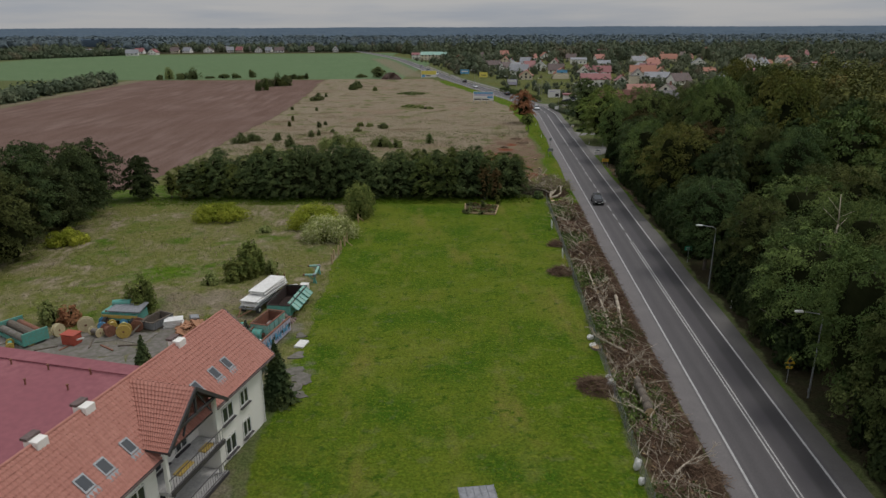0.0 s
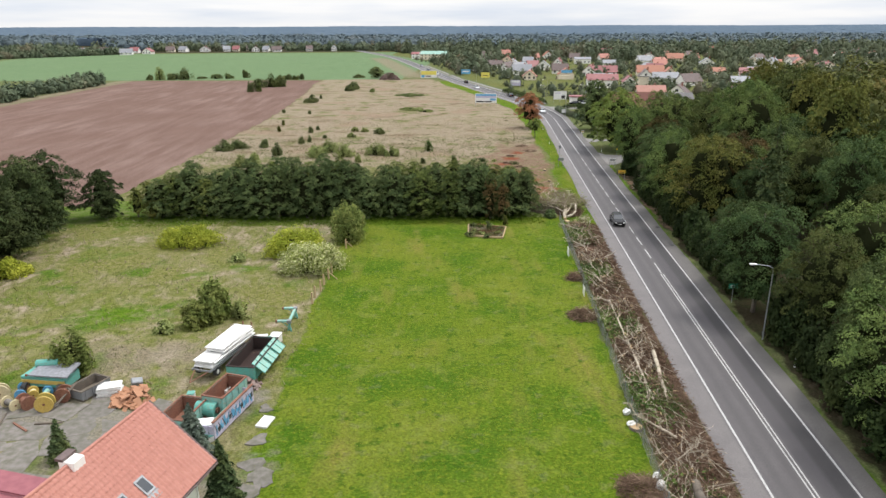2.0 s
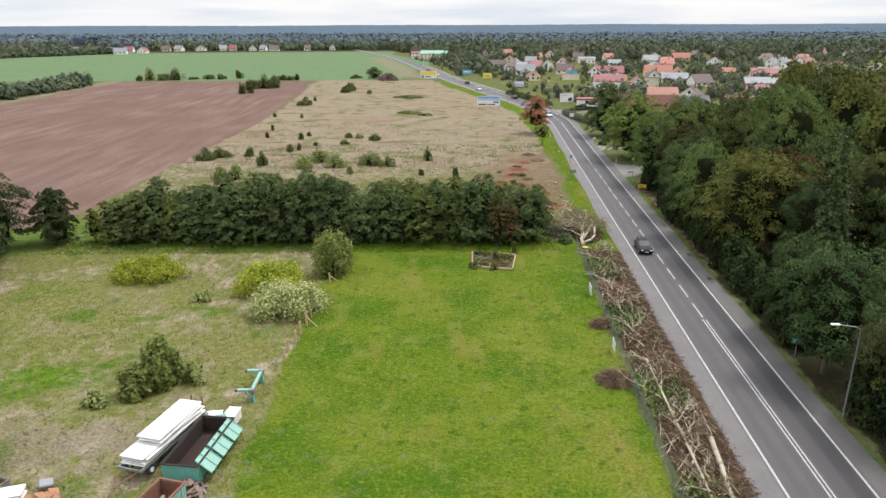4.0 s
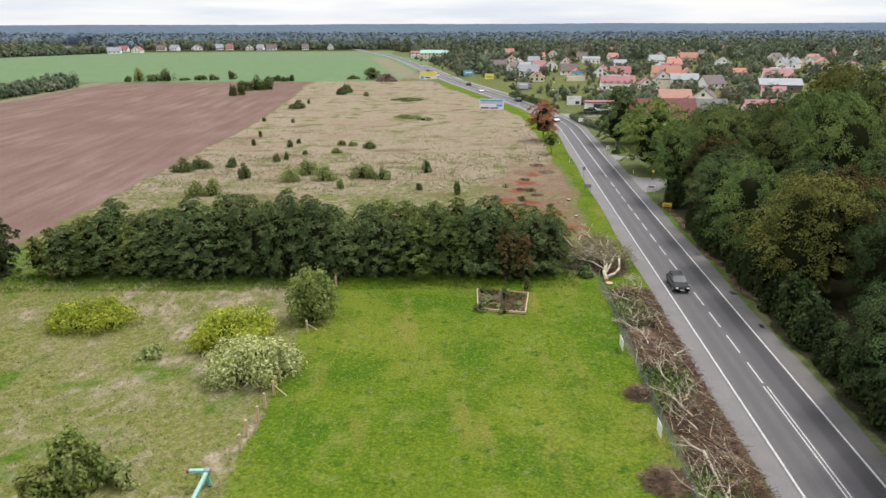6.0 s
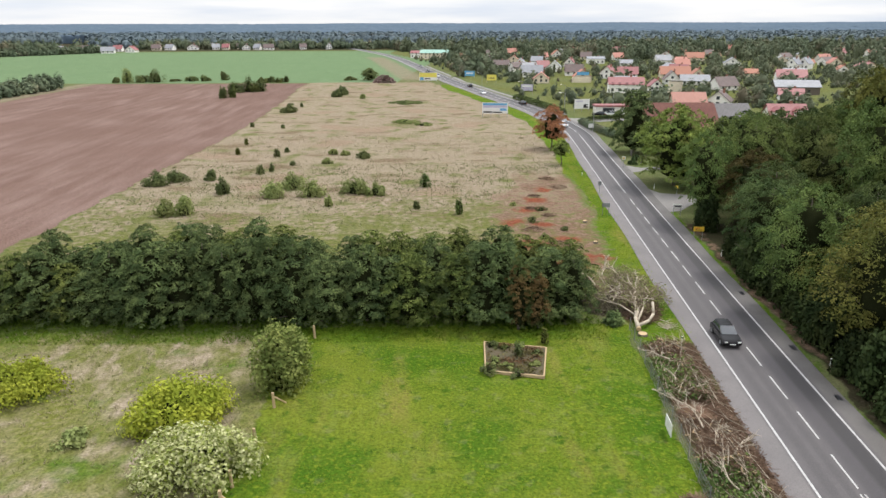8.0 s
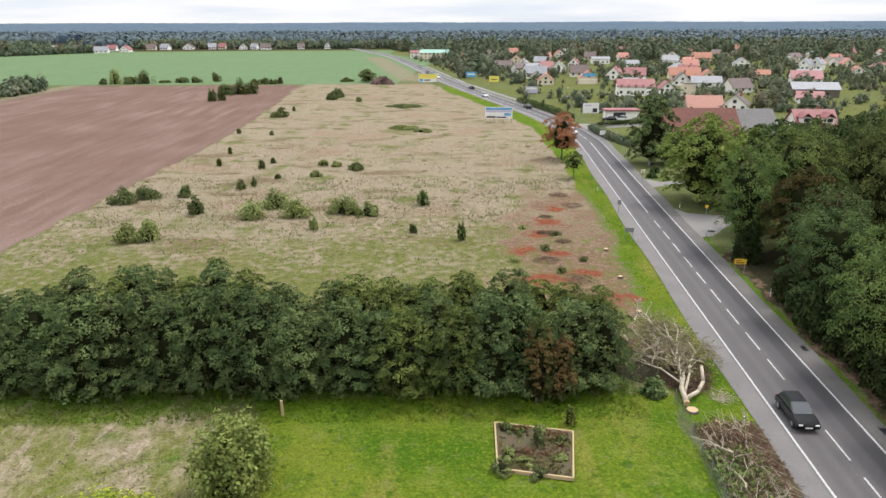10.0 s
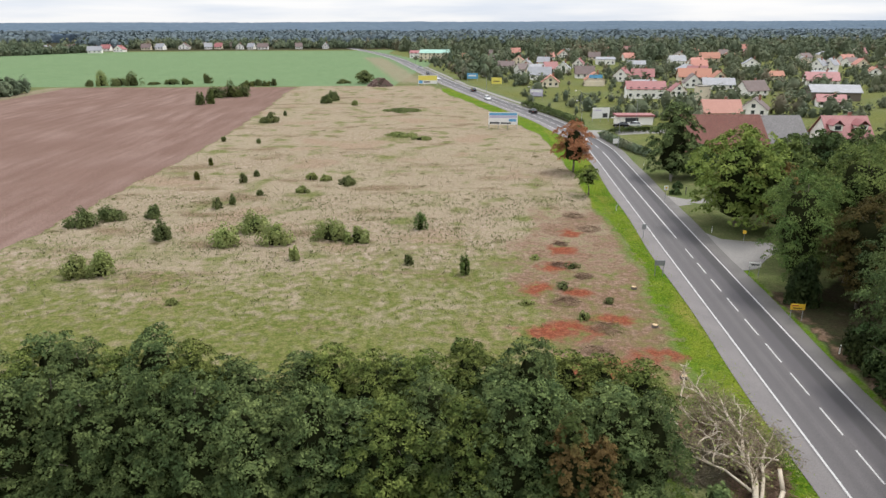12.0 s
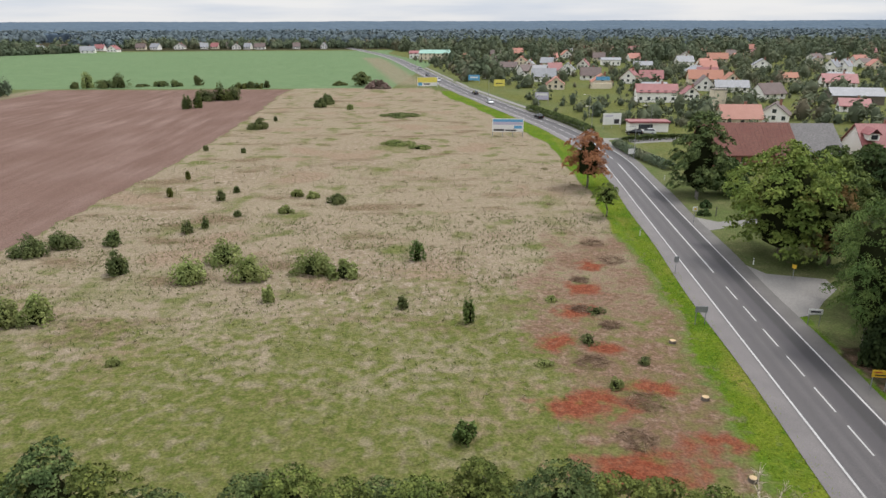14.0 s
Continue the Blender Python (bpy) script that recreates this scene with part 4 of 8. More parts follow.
for x, y, k, q in LANDMARKS:
    m = spot(x, y, 70 * k, q)
    if kinds[k] in used:
        copy_thing(kinds[k], m)
    else:
        used.add(kinds[k])
        kinds[k].matrix_basis = m
# low growth under the edge of the wood, with the overhang's shade in its leaf colour
under = [shrub("undergrowth_bush", "green undergrowth at the edge of the wood, darkened for shade", 90 + i, 4.6, 2.5, LEAF_SHADE, 3200, 0.2, group="wood edge", lobes=48) for i in range(3)]
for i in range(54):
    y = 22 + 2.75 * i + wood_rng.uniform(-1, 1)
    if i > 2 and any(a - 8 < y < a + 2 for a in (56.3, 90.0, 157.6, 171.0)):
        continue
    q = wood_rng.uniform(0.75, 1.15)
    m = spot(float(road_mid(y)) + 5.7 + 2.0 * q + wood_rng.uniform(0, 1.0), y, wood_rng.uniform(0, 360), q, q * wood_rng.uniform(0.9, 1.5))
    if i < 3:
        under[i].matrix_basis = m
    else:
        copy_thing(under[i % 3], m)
dead = thing("dead_tree", "bare pale dead tree rising from the wood", "tree", spot(41.5, 66.5))
part("trunk", trunk_bm(np.random.default_rng(99), 15.5, 0.24, 12, 3.6, 0.45), BARK_PALE, dead, smooth=True)

# ---- far woods and treelines ----
def stuff_trees(name, label, places, material, seed, n, leaf, lobes=14, lobe=0.36, up=0.7):
    """Many far trees as one mass: (x, y, height, radius) each."""
    rng = np.random.default_rng(seed)
    vs, ts, off = [], [], 0
    models = []
    for k in range(8):
        pos, nrm = crown_points(rng, n, lobes, 1.0, 0.05, 0.94, broad, lobe, up)
        v, t = sprays(rng, pos, nrm, leaf)
        c = np.repeat(pos, 4, axis=0)
        hv, ht = hull(rng, 1.0, 0.05, 0.94 if n < 60 else 0.84, broad, 0.94 if n < 60 else 0.68, 4 if n < 200 else 8, 6 if n < 200 else 10)
        t = np.concatenate([t, ht + len(v)])
        c, v = np.concatenate([c, hv]), np.concatenate([v, hv])
        models.append((c, v - c, t))
    for x, y, h, r in places:
        c, d, t = models[rng.integers(8)]
        a = rng.uniform(0, 6.28)
        co, si = math.cos(a), math.sin(a)
        z = float(land_height(np.array([x]), np.array([y]))[0])
        v = c * [1, 1, h / r] + d
        vs.append(np.stack([x + r * (v[:, 0] * co - v[:, 1] * si), y + r * (v[:, 0] * si + v[:, 1] * co), z + r * np.maximum(v[:, 2], 0)], 1))
        ts.append(t + off)
        off += len(c)
    return tagged(new(name, mesh_of(name, np.concatenate(vs), np.concatenate(ts), material)), label, "trees", kind="stuff")


far_rng = np.random.default_rng(3)
spots = []
while len(spots) < 4600:
    y = 880 + 420 * far_rng.uniform() ** 1.3
    x = far_rng.uniform(-0.80, 0.80) * y
    if -350 < x < -40 and y < 960 + 0.02 * x or x < -0.35 * y and y < 1150 and waves(x, y, 0.006, 2) > 0.1:
        continue
    spots.append((x, y, far_rng.uniform(9, 15), far_rng.uniform(6, 9)))
stuff_trees("distant_trees", "distant trees tinted with blue haze beyond the fields and village", spots, LEAF_BLUE_HAZE, 4, 56, 0.24, 12, 0.4, 0.8)


def far_canopy():
    """The closed crowns of the forest out to the horizon, as one uneven sheet."""
    rows, cols = 190, 300
    t = np.linspace(0, 1, rows)[:, None] ** 1.7
    y = 1120 + 3560 * t + np.zeros((rows, cols))
    x = np.linspace(-0.85, 0.85, cols)[None, :] * y
    y = y + far_rng.uniform(-5, 5, y.shape)
    x = x + far_rng.uniform(-4, 4, x.shape)
    z = land_height(x.ravel(), y.ravel()) + 10 + far_rng.uniform(-2.0, 2.0, x.size) + 2.5 * waves(x.ravel(), y.ravel(), 0.004, 5)
    z = z.reshape(rows, cols)
    z[0] = -1
    v = np.stack([x.ravel(), y.ravel(), z.ravel()], 1)
    i = np.arange(rows * cols).reshape(rows, cols)
    a, b, c, d = i[:-1, :-1].ravel(), i[:-1, 1:].ravel(), i[1:, 1:].ravel(), i[1:, :-1].ravel()
    tris = np.concatenate([np.stack([a, b, c], 1), np.stack([a, c, d], 1)])
    return tagged(new("distant_forest", mesh_of("distant_forest", v, tris, CANOPY_HAZED)), "forest canopy tinted with blue haze, reaching the horizon", "forest", kind="stuff")


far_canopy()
stuff_trees("deep_wood", "closed green canopy of the deeper wood", deep, LEAF_WOOD, 6, 1300, 0.078, 52, 0.25, 0.3)

# ---- the guesthouse with its flat-roofed annex ----
HOUSE = pose(0, 0, 0, 0, 0, -15.3)
RIDGE_V, RIDGE_Z, EAVE_Z, EAVE_OUT = -31.2, 9.2, 5.55, 4.35


def tiled(a, b, c, d, course=0.36, width=0.30, lift=0.05):
    """A tiled slope between the ridge line a-b and the eave line d-c: overlapping courses of rolled tiles, as real relief."""
    a, b, c, d = (Vector(k) for k in (a, b, c, d))
    rows = max(2, round((d - a).length / course))
    cols = max(2, round(max((b - a).length, (c - d).length) / width))
    normal = (b - a).cross(d - a).normalized()
    if normal.z < 0:
        normal.negate()
    verts, faces = [], []
    wave = (0.0, 0.0, 0.6, 1.0, 1.0, 0.6)
    seg = len(wave)
    line = cols * seg + 1
    for r in range(rows):
        for low in (0, 1):
            s = (r + low) / rows
            p, q = a.lerp(d, s), b.lerp(c, s)
            for k in range(line):
                verts.append(p.lerp(q, k / (line - 1)) + normal * (0.012 + lift * low + 0.042 * wave[k % seg]))
    for i in range(rows * 2 - 1):
        for k in range(line - 1):
            j = i * line + k
            faces.append((j, j + 1, j + line + 1, j + line))
    return verts, faces


def roof_tiles(name, a, b, c, d, material, parent, label=""):
    v, f = tiled(a, b, c, d)
    return put(name, v, f, material, parent, label)


def slab_quad(a, b, c, d, thick):
    """A board of that thickness under four corners."""
    bm = bmesh.new()
    ps = [Vector(k) for k in (a, b, c, d)]
    up = [bm.verts.new(k) for k in ps]
    lo = [bm.verts.new(k - Vector((0, 0, thick))) for k in ps]
    bm.faces.new(up)
    bm.faces.new(lo[::-1])
    for i in range(4):
        bm.faces.new((up[i], lo[i], lo[(i + 1) % 4], up[(i + 1) % 4]))
    bmesh.ops.recalc_face_normals(bm, faces=bm.faces)
    return bm


def window_on(parent, u0, u1, z0, z1, v, out=1):
    """A white window in a wall that faces along local x: frame, mullion, dark pane and a grey sill."""
    w = part("window", box((v - 0.05, u0, z0), (v + 0.012, u1, z1)), GLASS, parent, "dark glazed window")
    fr = bmesh.new()
    for lo, hi in (((u0, z0), (u0 + 0.09, z1)), ((u1 - 0.09, z0), (u1, z1)), ((u0 + 0.09, z0), (u1 - 0.09, z0 + 0.09)), ((u0 + 0.09, z1 - 0.09), (u1 - 0.09, z1)),
                   (((u0 + u1) / 2 - 0.05, z0 + 0.09), ((u0 + u1) / 2 + 0.05, z1 - 0.09))):
        add_box(fr, (v + 0.016, lo[0], lo[1]), (v + 0.06, hi[0], hi[1]))
    part("window_frame", fr, WHITE_PAINT, w)
    part("window_sill", box((v + 0.016, u0 - 0.12, z0 - 0.14), (v + 0.22, u1 + 0.12, z0 - 0.05)), DARK_TRIM, w)
    return w


def guesthouse():
    g = thing("guesthouse", "white two-storey guesthouse with a red tiled gable roof", "house", HOUSE)
    v0, v1, u0, u1, top = -35.1, -27.3, 10.0, 45.3, 5.2
    ba, bb, back = 31.5, 38.1, -28.7
    bm = bmesh.new()
    add_box(bm, (v0, u0, -0.2), (v0 + 0.35, u1, top))
    add_box(bm, (v1 - 0.35, u0, -0.2), (v1, ba, top))
    add_box(bm, (v1 - 0.35, bb, -0.2), (v1, u1, top))
    part("recess_wall", box((back - 0.3, ba, -0.2), (back, bb, 6.9)), RENDER_WHITE, g)
    part("recess_side", box((back, ba - 0.25, -0.2), (v1 - 0.352, ba, 6.0)), RENDER_WHITE, g)
    part("recess_side", box((back, bb, -0.2), (v1 - 0.352, bb + 0.25, 6.0)), RENDER_WHITE, g)
    for u in (u0, u1 - 0.35):
        add_box(bm, (v0 + 0.35, u, -0.2), (v1 - 0.35, u + 0.35, top))
        ps = [(v0, u, top), (v1, u, top), (RIDGE_V, u, RIDGE_Z - 0.25)]
        lo = [bm.verts.new(q) for q in ps]
        hi = [bm.verts.new((a, b + 0.35, c)) for a, b, c in ps]
        bm.faces.new(lo)
        bm.faces.new(hi[::-1])
        for i in range(3):
            bm.faces.new((lo[i], hi[i], hi[(i + 1) % 3], lo[(i + 1) % 3]))
    bmesh.ops.recalc_face_normals(bm, faces=bm.faces)
    part("wall", bm, RENDER_WHITE, g)
    e0, e1 = u0 - 0.6, 46.8
    for side in (-1, 1):
        ev = RIDGE_V + side * EAVE_OUT
        deck = part("roof", slab_quad((RIDGE_V, e0, RIDGE_Z), (RIDGE_V, e1, RIDGE_Z), (ev, e1, EAVE_Z), (ev, e0, EAVE_Z), 0.14), DARK_TRIM, g, "dark boarded roof edge")
        roof_tiles("roof_tiles", (RIDGE_V, e0, RIDGE_Z + 0.01), (RIDGE_V, e1, RIDGE_Z + 0.01), (ev, e1, EAVE_Z + 0.01), (ev, e0, EAVE_Z + 0.01), TILE_RED, deck, "red clay roof tiles in courses")
    for k in range(int((e1 - e0) / 0.4)):
        part("ridge_tile", tube((RIDGE_V, e0 + 0.4 * k, RIDGE_Z + 0.0), (RIDGE_V, e0 + 0.4 * k + 0.42, RIDGE_Z + 0.02), 0.13, 0.11, 8), TILE_RED, g)
    part("gutter", tube((RIDGE_V + EAVE_OUT + 0.06, e0, EAVE_Z - 0.1), (RIDGE_V + EAVE_OUT + 0.06, ba + 0.2, EAVE_Z - 0.1), 0.07), TILE_BROWN, g)
    part("gutter", tube((RIDGE_V + EAVE_OUT + 0.06, bb - 0.1, EAVE_Z - 0.1), (RIDGE_V + EAVE_OUT + 0.06, e1, EAVE_Z - 0.1), 0.07), TILE_BROWN, g)
    part("downpipe", tube((v1 + 0.08, u1 - 0.2, 0), (v1 + 0.08, u1 - 0.2, EAVE_Z - 0.15), 0.05), WHITE_PAINT, g)
    part("verge_board", slab_quad((RIDGE_V, e1, RIDGE_Z + 0.06), (RIDGE_V, e1 + 0.12, RIDGE_Z + 0.06), (RIDGE_V + EAVE_OUT, e1 + 0.12, EAVE_Z + 0.06), (RIDGE_V + EAVE_OUT, e1, EAVE_Z + 0.06), 0.25), TILE_BROWN, g)
    # cross gable over the balconies
    um, ga, gb, gz, gr, gv = 34.75, 31.3, 38.2, 6.35, 9.12, -26.0
    for ue, sgn in ((ga, -1), (gb, 1)):
        lean = part("gable_roof", slab_quad((RIDGE_V, um, gr), (gv, um, gr), (gv, ue, gz), (-28.0, ue, gz), 0.12), DARK_TRIM, g)
        roof_tiles("roof_tiles", (RIDGE_V, um, gr + 0.02), (gv, um, gr + 0.02), (gv, ue, gz + 0.02), (-28.0, ue, gz + 0.02), TILE_RED, lean, "red clay roof tiles in courses")
        part("barge_board", slab_quad((gv, um, gr + 0.1), (gv + 0.12, um, gr + 0.1), (gv + 0.12, ue, gz + 0.1), (gv, ue, gz + 0.1), 0.32), DARK_TRIM, g, "dark timber barge board")
        part("brace", slab_quad((gv - 0.2, um + sgn * 0.3, gr - 0.5), (gv - 0.08, um + sgn * 0.3, gr - 0.5), (gv - 0.08, um + sgn * 1.6, gz + 0.2), (gv - 0.2, um + sgn * 1.6, gz + 0.2), 0.16), DARK_TRIM, g)
        part("column", box((-26.9, ue - sgn * 0.55 - 0.13, 0.4), (-26.64, ue - sgn * 0.55 + 0.13, gz + 0.35)), RENDER_WHITE, g, "white column")
    part("tie_beam", box((gv - 0.22, ga + 1.1, gz + 0.75), (gv - 0.06, gb - 1.1, gz + 0.92)), DARK_TRIM, g)
    part("gable_post", box((gv - 0.22, um - 0.08, gz + 0.92), (gv - 0.06, um + 0.08, gr - 0.3)), DARK_TRIM, g)
    wedge = bmesh.new()
    tri = [wedge.verts.new(q) for q in ((back, ba, 6.2), (back, bb, 6.2), (back, um, 8.9))]
    tri2 = [wedge.verts.new((q.co.x - 0.25, q.co.y, q.co.z)) for q in tri]
    wedge.faces.new(tri)
    wedge.faces.new(tri2[::-1])
    part("gable_wall", wedge, RENDER_WHITE, g)
    for z, rim in ((2.95, 0.35), (0.25, 0.15)):
        balcony = part("balcony", box((back + 0.004, ba + 0.1, z - 0.2), (-26.45, bb - 0.1, z)), BALCONY, g, "pale balcony slab")
        rail = bmesh.new()
        for a, b in (((-26.5, ba + 0.15, z + 1.0), (-26.5, bb - 0.15, z + 1.0)), ((-26.5, ba + 0.15, z + 0.12), (-26.5, bb - 0.15, z + 0.12))):
            add_tube(rail, a, b, 0.035, sides=6)
        part("rail", rail, DARK_TRIM, balcony)
        for k in range(22):
            uu = ba + 0.25 + k * (bb - ba - 0.5) / 21
            part("baluster", tube((-26.5, uu, z + 0.12), (-26.5, uu, z + 1.0), 0.014, sides=4), DARK_TRIM, balcony)
        part("floor_edge", box((-26.446, ba + 0.1, z - 0.22), (-26.38, bb - 0.1, z + rim * 0.3)), DARK_TRIM, balcony)
    part("yellow_board", box((-27.6, 33.4, 2.955), (-27.0, 35.0, 3.05)), YELLOW, g, "yellow boards on the balcony")
    part("yellow_board", box((-27.5, 36.2, 2.955), (-26.9, 37.3, 3.05)), YELLOW, g, "yellow boards on the balcony")
    window_on(g, 33.0, 34.4, 3.1, 5.2, back)
    window_on(g, 35.3, 36.7, 3.1, 5.2, back)
    window_on(g, 33.0, 34.4, 0.4, 2.3, back)
    for ua, ub in ((41.75, 42.95), (39.2, 40.7), (28.9, 30.3), (26.2, 27.6), (22, 23.4)):
        window_on(g, ua, ub, 3.3, 4.65, v1)
        window_on(g, ua, ub, 0.5, 1.95, v1)
    k = (RIDGE_Z - EAVE_Z) / EAVE_OUT
    for ua, ub in ((37.8, 38.55), (40.05, 40.85), (41.75, 42.5), (30.35, 31.1), (28.15, 29.0), (26.5, 27.35)):
        va, vb = -28.75, -27.9
        za, zb = (RIDGE_Z + k * (RIDGE_V - q) for q in (va, vb))
        sky = part("skylight", slab_quad((va, ua, za + 0.16), (va, ub, za + 0.16), (vb, ub, zb + 0.16), (vb, ua, zb + 0.16), 0.12), STEEL, g, "roof window in a grey metal frame")
        part("pane", slab_quad((va + 0.1, ua + 0.1, za + 0.085), (va + 0.1, ub - 0.1, za + 0.085), (vb - 0.1, ub - 0.1, zb + 0.255), (vb - 0.1, ua + 0.1, zb + 0.255), 0.02), GLASS, sky)
        part("apron", slab_quad((vb, ua - 0.08, zb + 0.1), (vb, ub + 0.08, zb + 0.1), (vb + 0.3, ub + 0.08, zb - 0.3 * k + 0.08), (vb + 0.3, ua - 0.08, zb - 0.3 * k + 0.08), 0.02), STEEL, sky)
    for u in (40.4, 30.8, 27.0):
        stack = part("chimney", box((-31.75, u - 0.42, 7.8), (-30.75, u + 0.42, 9.45), bevel=0.03), RENDER_WHITE, g, "white rendered chimney with a brown cap")
        part("cap", box((-31.85, u - 0.5, 9.454), (-31.35, u + 0.5, 9.62)), TILE_BROWN, stack)
    return g


guesthouse()
annex = thing("flat_annex", "long annex with a flat red membrane roof", "building", HOUSE)
part("wall", box((-70, 20, -0.2), (-35.15, 43.4, 4.35)), RENDER_WHITE, annex)
part("roof", slab_quad((-70.3, 19.7, 4.75), (-35.12, 19.7, 4.55), (-35.12, 43.8, 4.55), (-70.3, 43.8, 4.75), 0.2), MEMBRANE, annex)
part("seam", box((-70, 41.9, 4.66), (-35.2, 41.98, 4.79)), MEMBRANE, annex)
for v, u in ((-48.6, 41.3), (-44.7, 38.8), (-40.7, 38.9), (-40.8, 41.5), (-44.8, 41.3)):
    vent = part("vent_pipe", tube((v, u, 4.5), (v, u, 5.05), 0.07), RUST, annex)
    part("cap", tube((v, u, 5.05), (v, u, 5.12), 0.12), RUST, vent)

# small grey roof at the near end of the lawn
kiosk = thing("garden_kiosk", "small kiosk with a grey seamed metal roof", "kiosk", pose(2.9, 38.2, 0, 0, 0, 6))
part("body", box((-1.0, -0.9, 0), (1.0, 0.9, 1.75)), PLANK, kiosk)
part("roof", slab_quad((-1.25, -1.2, 2.0), (1.25, -1.2, 2.0), (1.25, 1.2, 1.85), (-1.25, 1.2, 1.85), 0.08), TILE_GREY, kiosk)
for k in range(6):
    part("seam", slab_quad((-1.2 + k * 0.48, -1.2, 2.05), (-1.16 + k * 0.48, -1.2, 2.05), (-1.16 + k * 0.48, 1.2, 1.9), (-1.2 + k * 0.48, 1.2, 1.9), 0.06), TILE_GREY, kiosk)

# ---- yard beside the guesthouse ----
def ground_z(x, y):
    return float(land_height(np.array([x], float), np.array([y], float))[0])


def at_ground(x, y, turn=0, lift=0.0):
    return pose(x, y, ground_z(x, y) + lift, 0, 0, turn)


def open_tub(name, label, x, y, turn, w, l, h, outer, inner, wall=0.09, ribs=4, category="skip"):
    """An open steel container with ribs and a rim."""
    c = thing(name, label, category, at_ground(x, y, turn))
    part("floor_plate", box((-w / 2, -l / 2, 0.1), (w / 2, l / 2, 0.2)), inner, c)
    for lo, hi in (((-w / 2, -l / 2, 0.2), (-w / 2 + wall, l / 2, h)), ((w / 2 - wall, -l / 2, 0.2), (w / 2, l / 2, h)),
                   ((-w / 2 + wall, -l / 2, 0.2), (w / 2 - wall, -l / 2 + wall, h)), ((-w / 2 + wall, l / 2 - wall, 0.2), (w / 2 - wall, l / 2, h))):
        part("side", box(lo, hi, bevel=0.015), outer, c)
    ax = -w / 2 + wall + 0.004
    ay = -l / 2 + wall + 0.004
    lining = bmesh.new()
    add_box(lining, (ax, ay, 0.204), (ax + 0.02, -ay, h - 0.03))
    add_box(lining, (-ax - 0.02, ay, 0.204), (-ax, -ay, h - 0.03))
    add_box(lining, (ax + 0.02, ay, 0.204), (-ax - 0.02, ay + 0.02, h - 0.03))
    add_box(lining, (ax + 0.02, -ay - 0.02, 0.204), (-ax - 0.02, -ay, h - 0.03))
    part("lining", lining, inner, c, "rusty inner walls")
    rim = bmesh.new()
    for lo, hi in (((-w / 2 - 0.05, -l / 2 - 0.05, h), (-w / 2 + 0.1, l / 2 + 0.05, h + 0.08)), ((w / 2 - 0.1, -l / 2 - 0.05, h), (w / 2 + 0.05, l / 2 + 0.05, h + 0.08)),
                   ((-w / 2 + 0.1, -l / 2 - 0.05, h), (w / 2 - 0.1, -l / 2 + 0.1, h + 0.08)), ((-w / 2 + 0.1, l / 2 - 0.1, h), (w / 2 - 0.1, l / 2 + 0.05, h + 0.08))):
        add_box(rim, lo, hi)
    part("rim", rim, inner, c)
    for k in range(ribs):
        yy = -l / 2 + (k + 0.5) * l / ribs
        for s in (-1, 1):
            part("rib", box((s * w / 2 + min(0, s * 0.06), yy - 0.05, 0.15), (s * w / 2 + max(0, s * 0.06), yy + 0.05, h - 0.02)), outer, c)
    return c


open_tub("skip", "open turquoise skip, rusty inside", -20.6, 65.2, -12, 2.4, 3.6, 1.45, TEAL_PALE, RUST)
open_tub("skip", "open turquoise skip, rusty inside, beside a sprayed wall", -18.0, 68.2, -16, 2.0, 3.9, 1.75, TEAL_PALE, RUST)
open_tub("refuse_container", "long dark container with raised teal lids", -17.3, 75.2, -8, 2.7, 6.4, 1.5, TEAL, RUST_DARK, ribs=6, category="container")
# the long container's three raised lids
for k in range(3):
    lid = thing("sheet_plate", "faded teal lid of the container, raised and leaning out", "sheet metal", pose(-15.98 + 0.27 * k, 73.0 + 1.95 * k, 1.42, 0, 38, -8))
    part("sheet", box((-0.75, -0.85, -0.02), (0.75, 0.85, 0.02), bevel=0.01), TEAL_PALE, lid)
    for yy in (-0.83, 0.0, 0.83):
        part("stiffener", box((-0.75, yy - 0.03, 0.022), (0.75, yy + 0.03, 0.07)), TEAL, lid)
open_tub("steel_bin", "grey open steel bin on the yard", -31.0, 70.5, -25, 1.9, 3.0, 1.0, STEEL, BARK)

# the container side that is covered with sprayed shapes
mural = thing("painted_container", "narrow container with a blue and lilac sprayed side", "container", at_ground(-16.9, 65.6, -15))
part("side", box((0.33, -3.1, 0.1), (0.45, 3.1, 1.65), bevel=0.03), PINK_PAINT, mural)
part("floor_plate", box((-0.55, -3.0, 0.1), (0.326, 3.0, 0.2)), RUST_DARK, mural)
part("back_side", box((-0.60, -3.1, 0.1), (-0.554, 3.1, 0.9)), TEAL_PALE, mural)
for yy in (-3.1, 3.04):
    part("end", box((-0.55, yy, 0.1), (0.326, yy + 0.06, 1.3)), PINK_PAINT, mural)
part("top_rail", box((0.28, -3.15, 1.654), (0.5, 3.15, 1.75)), RUST, mural)
mr = random.Random(4)
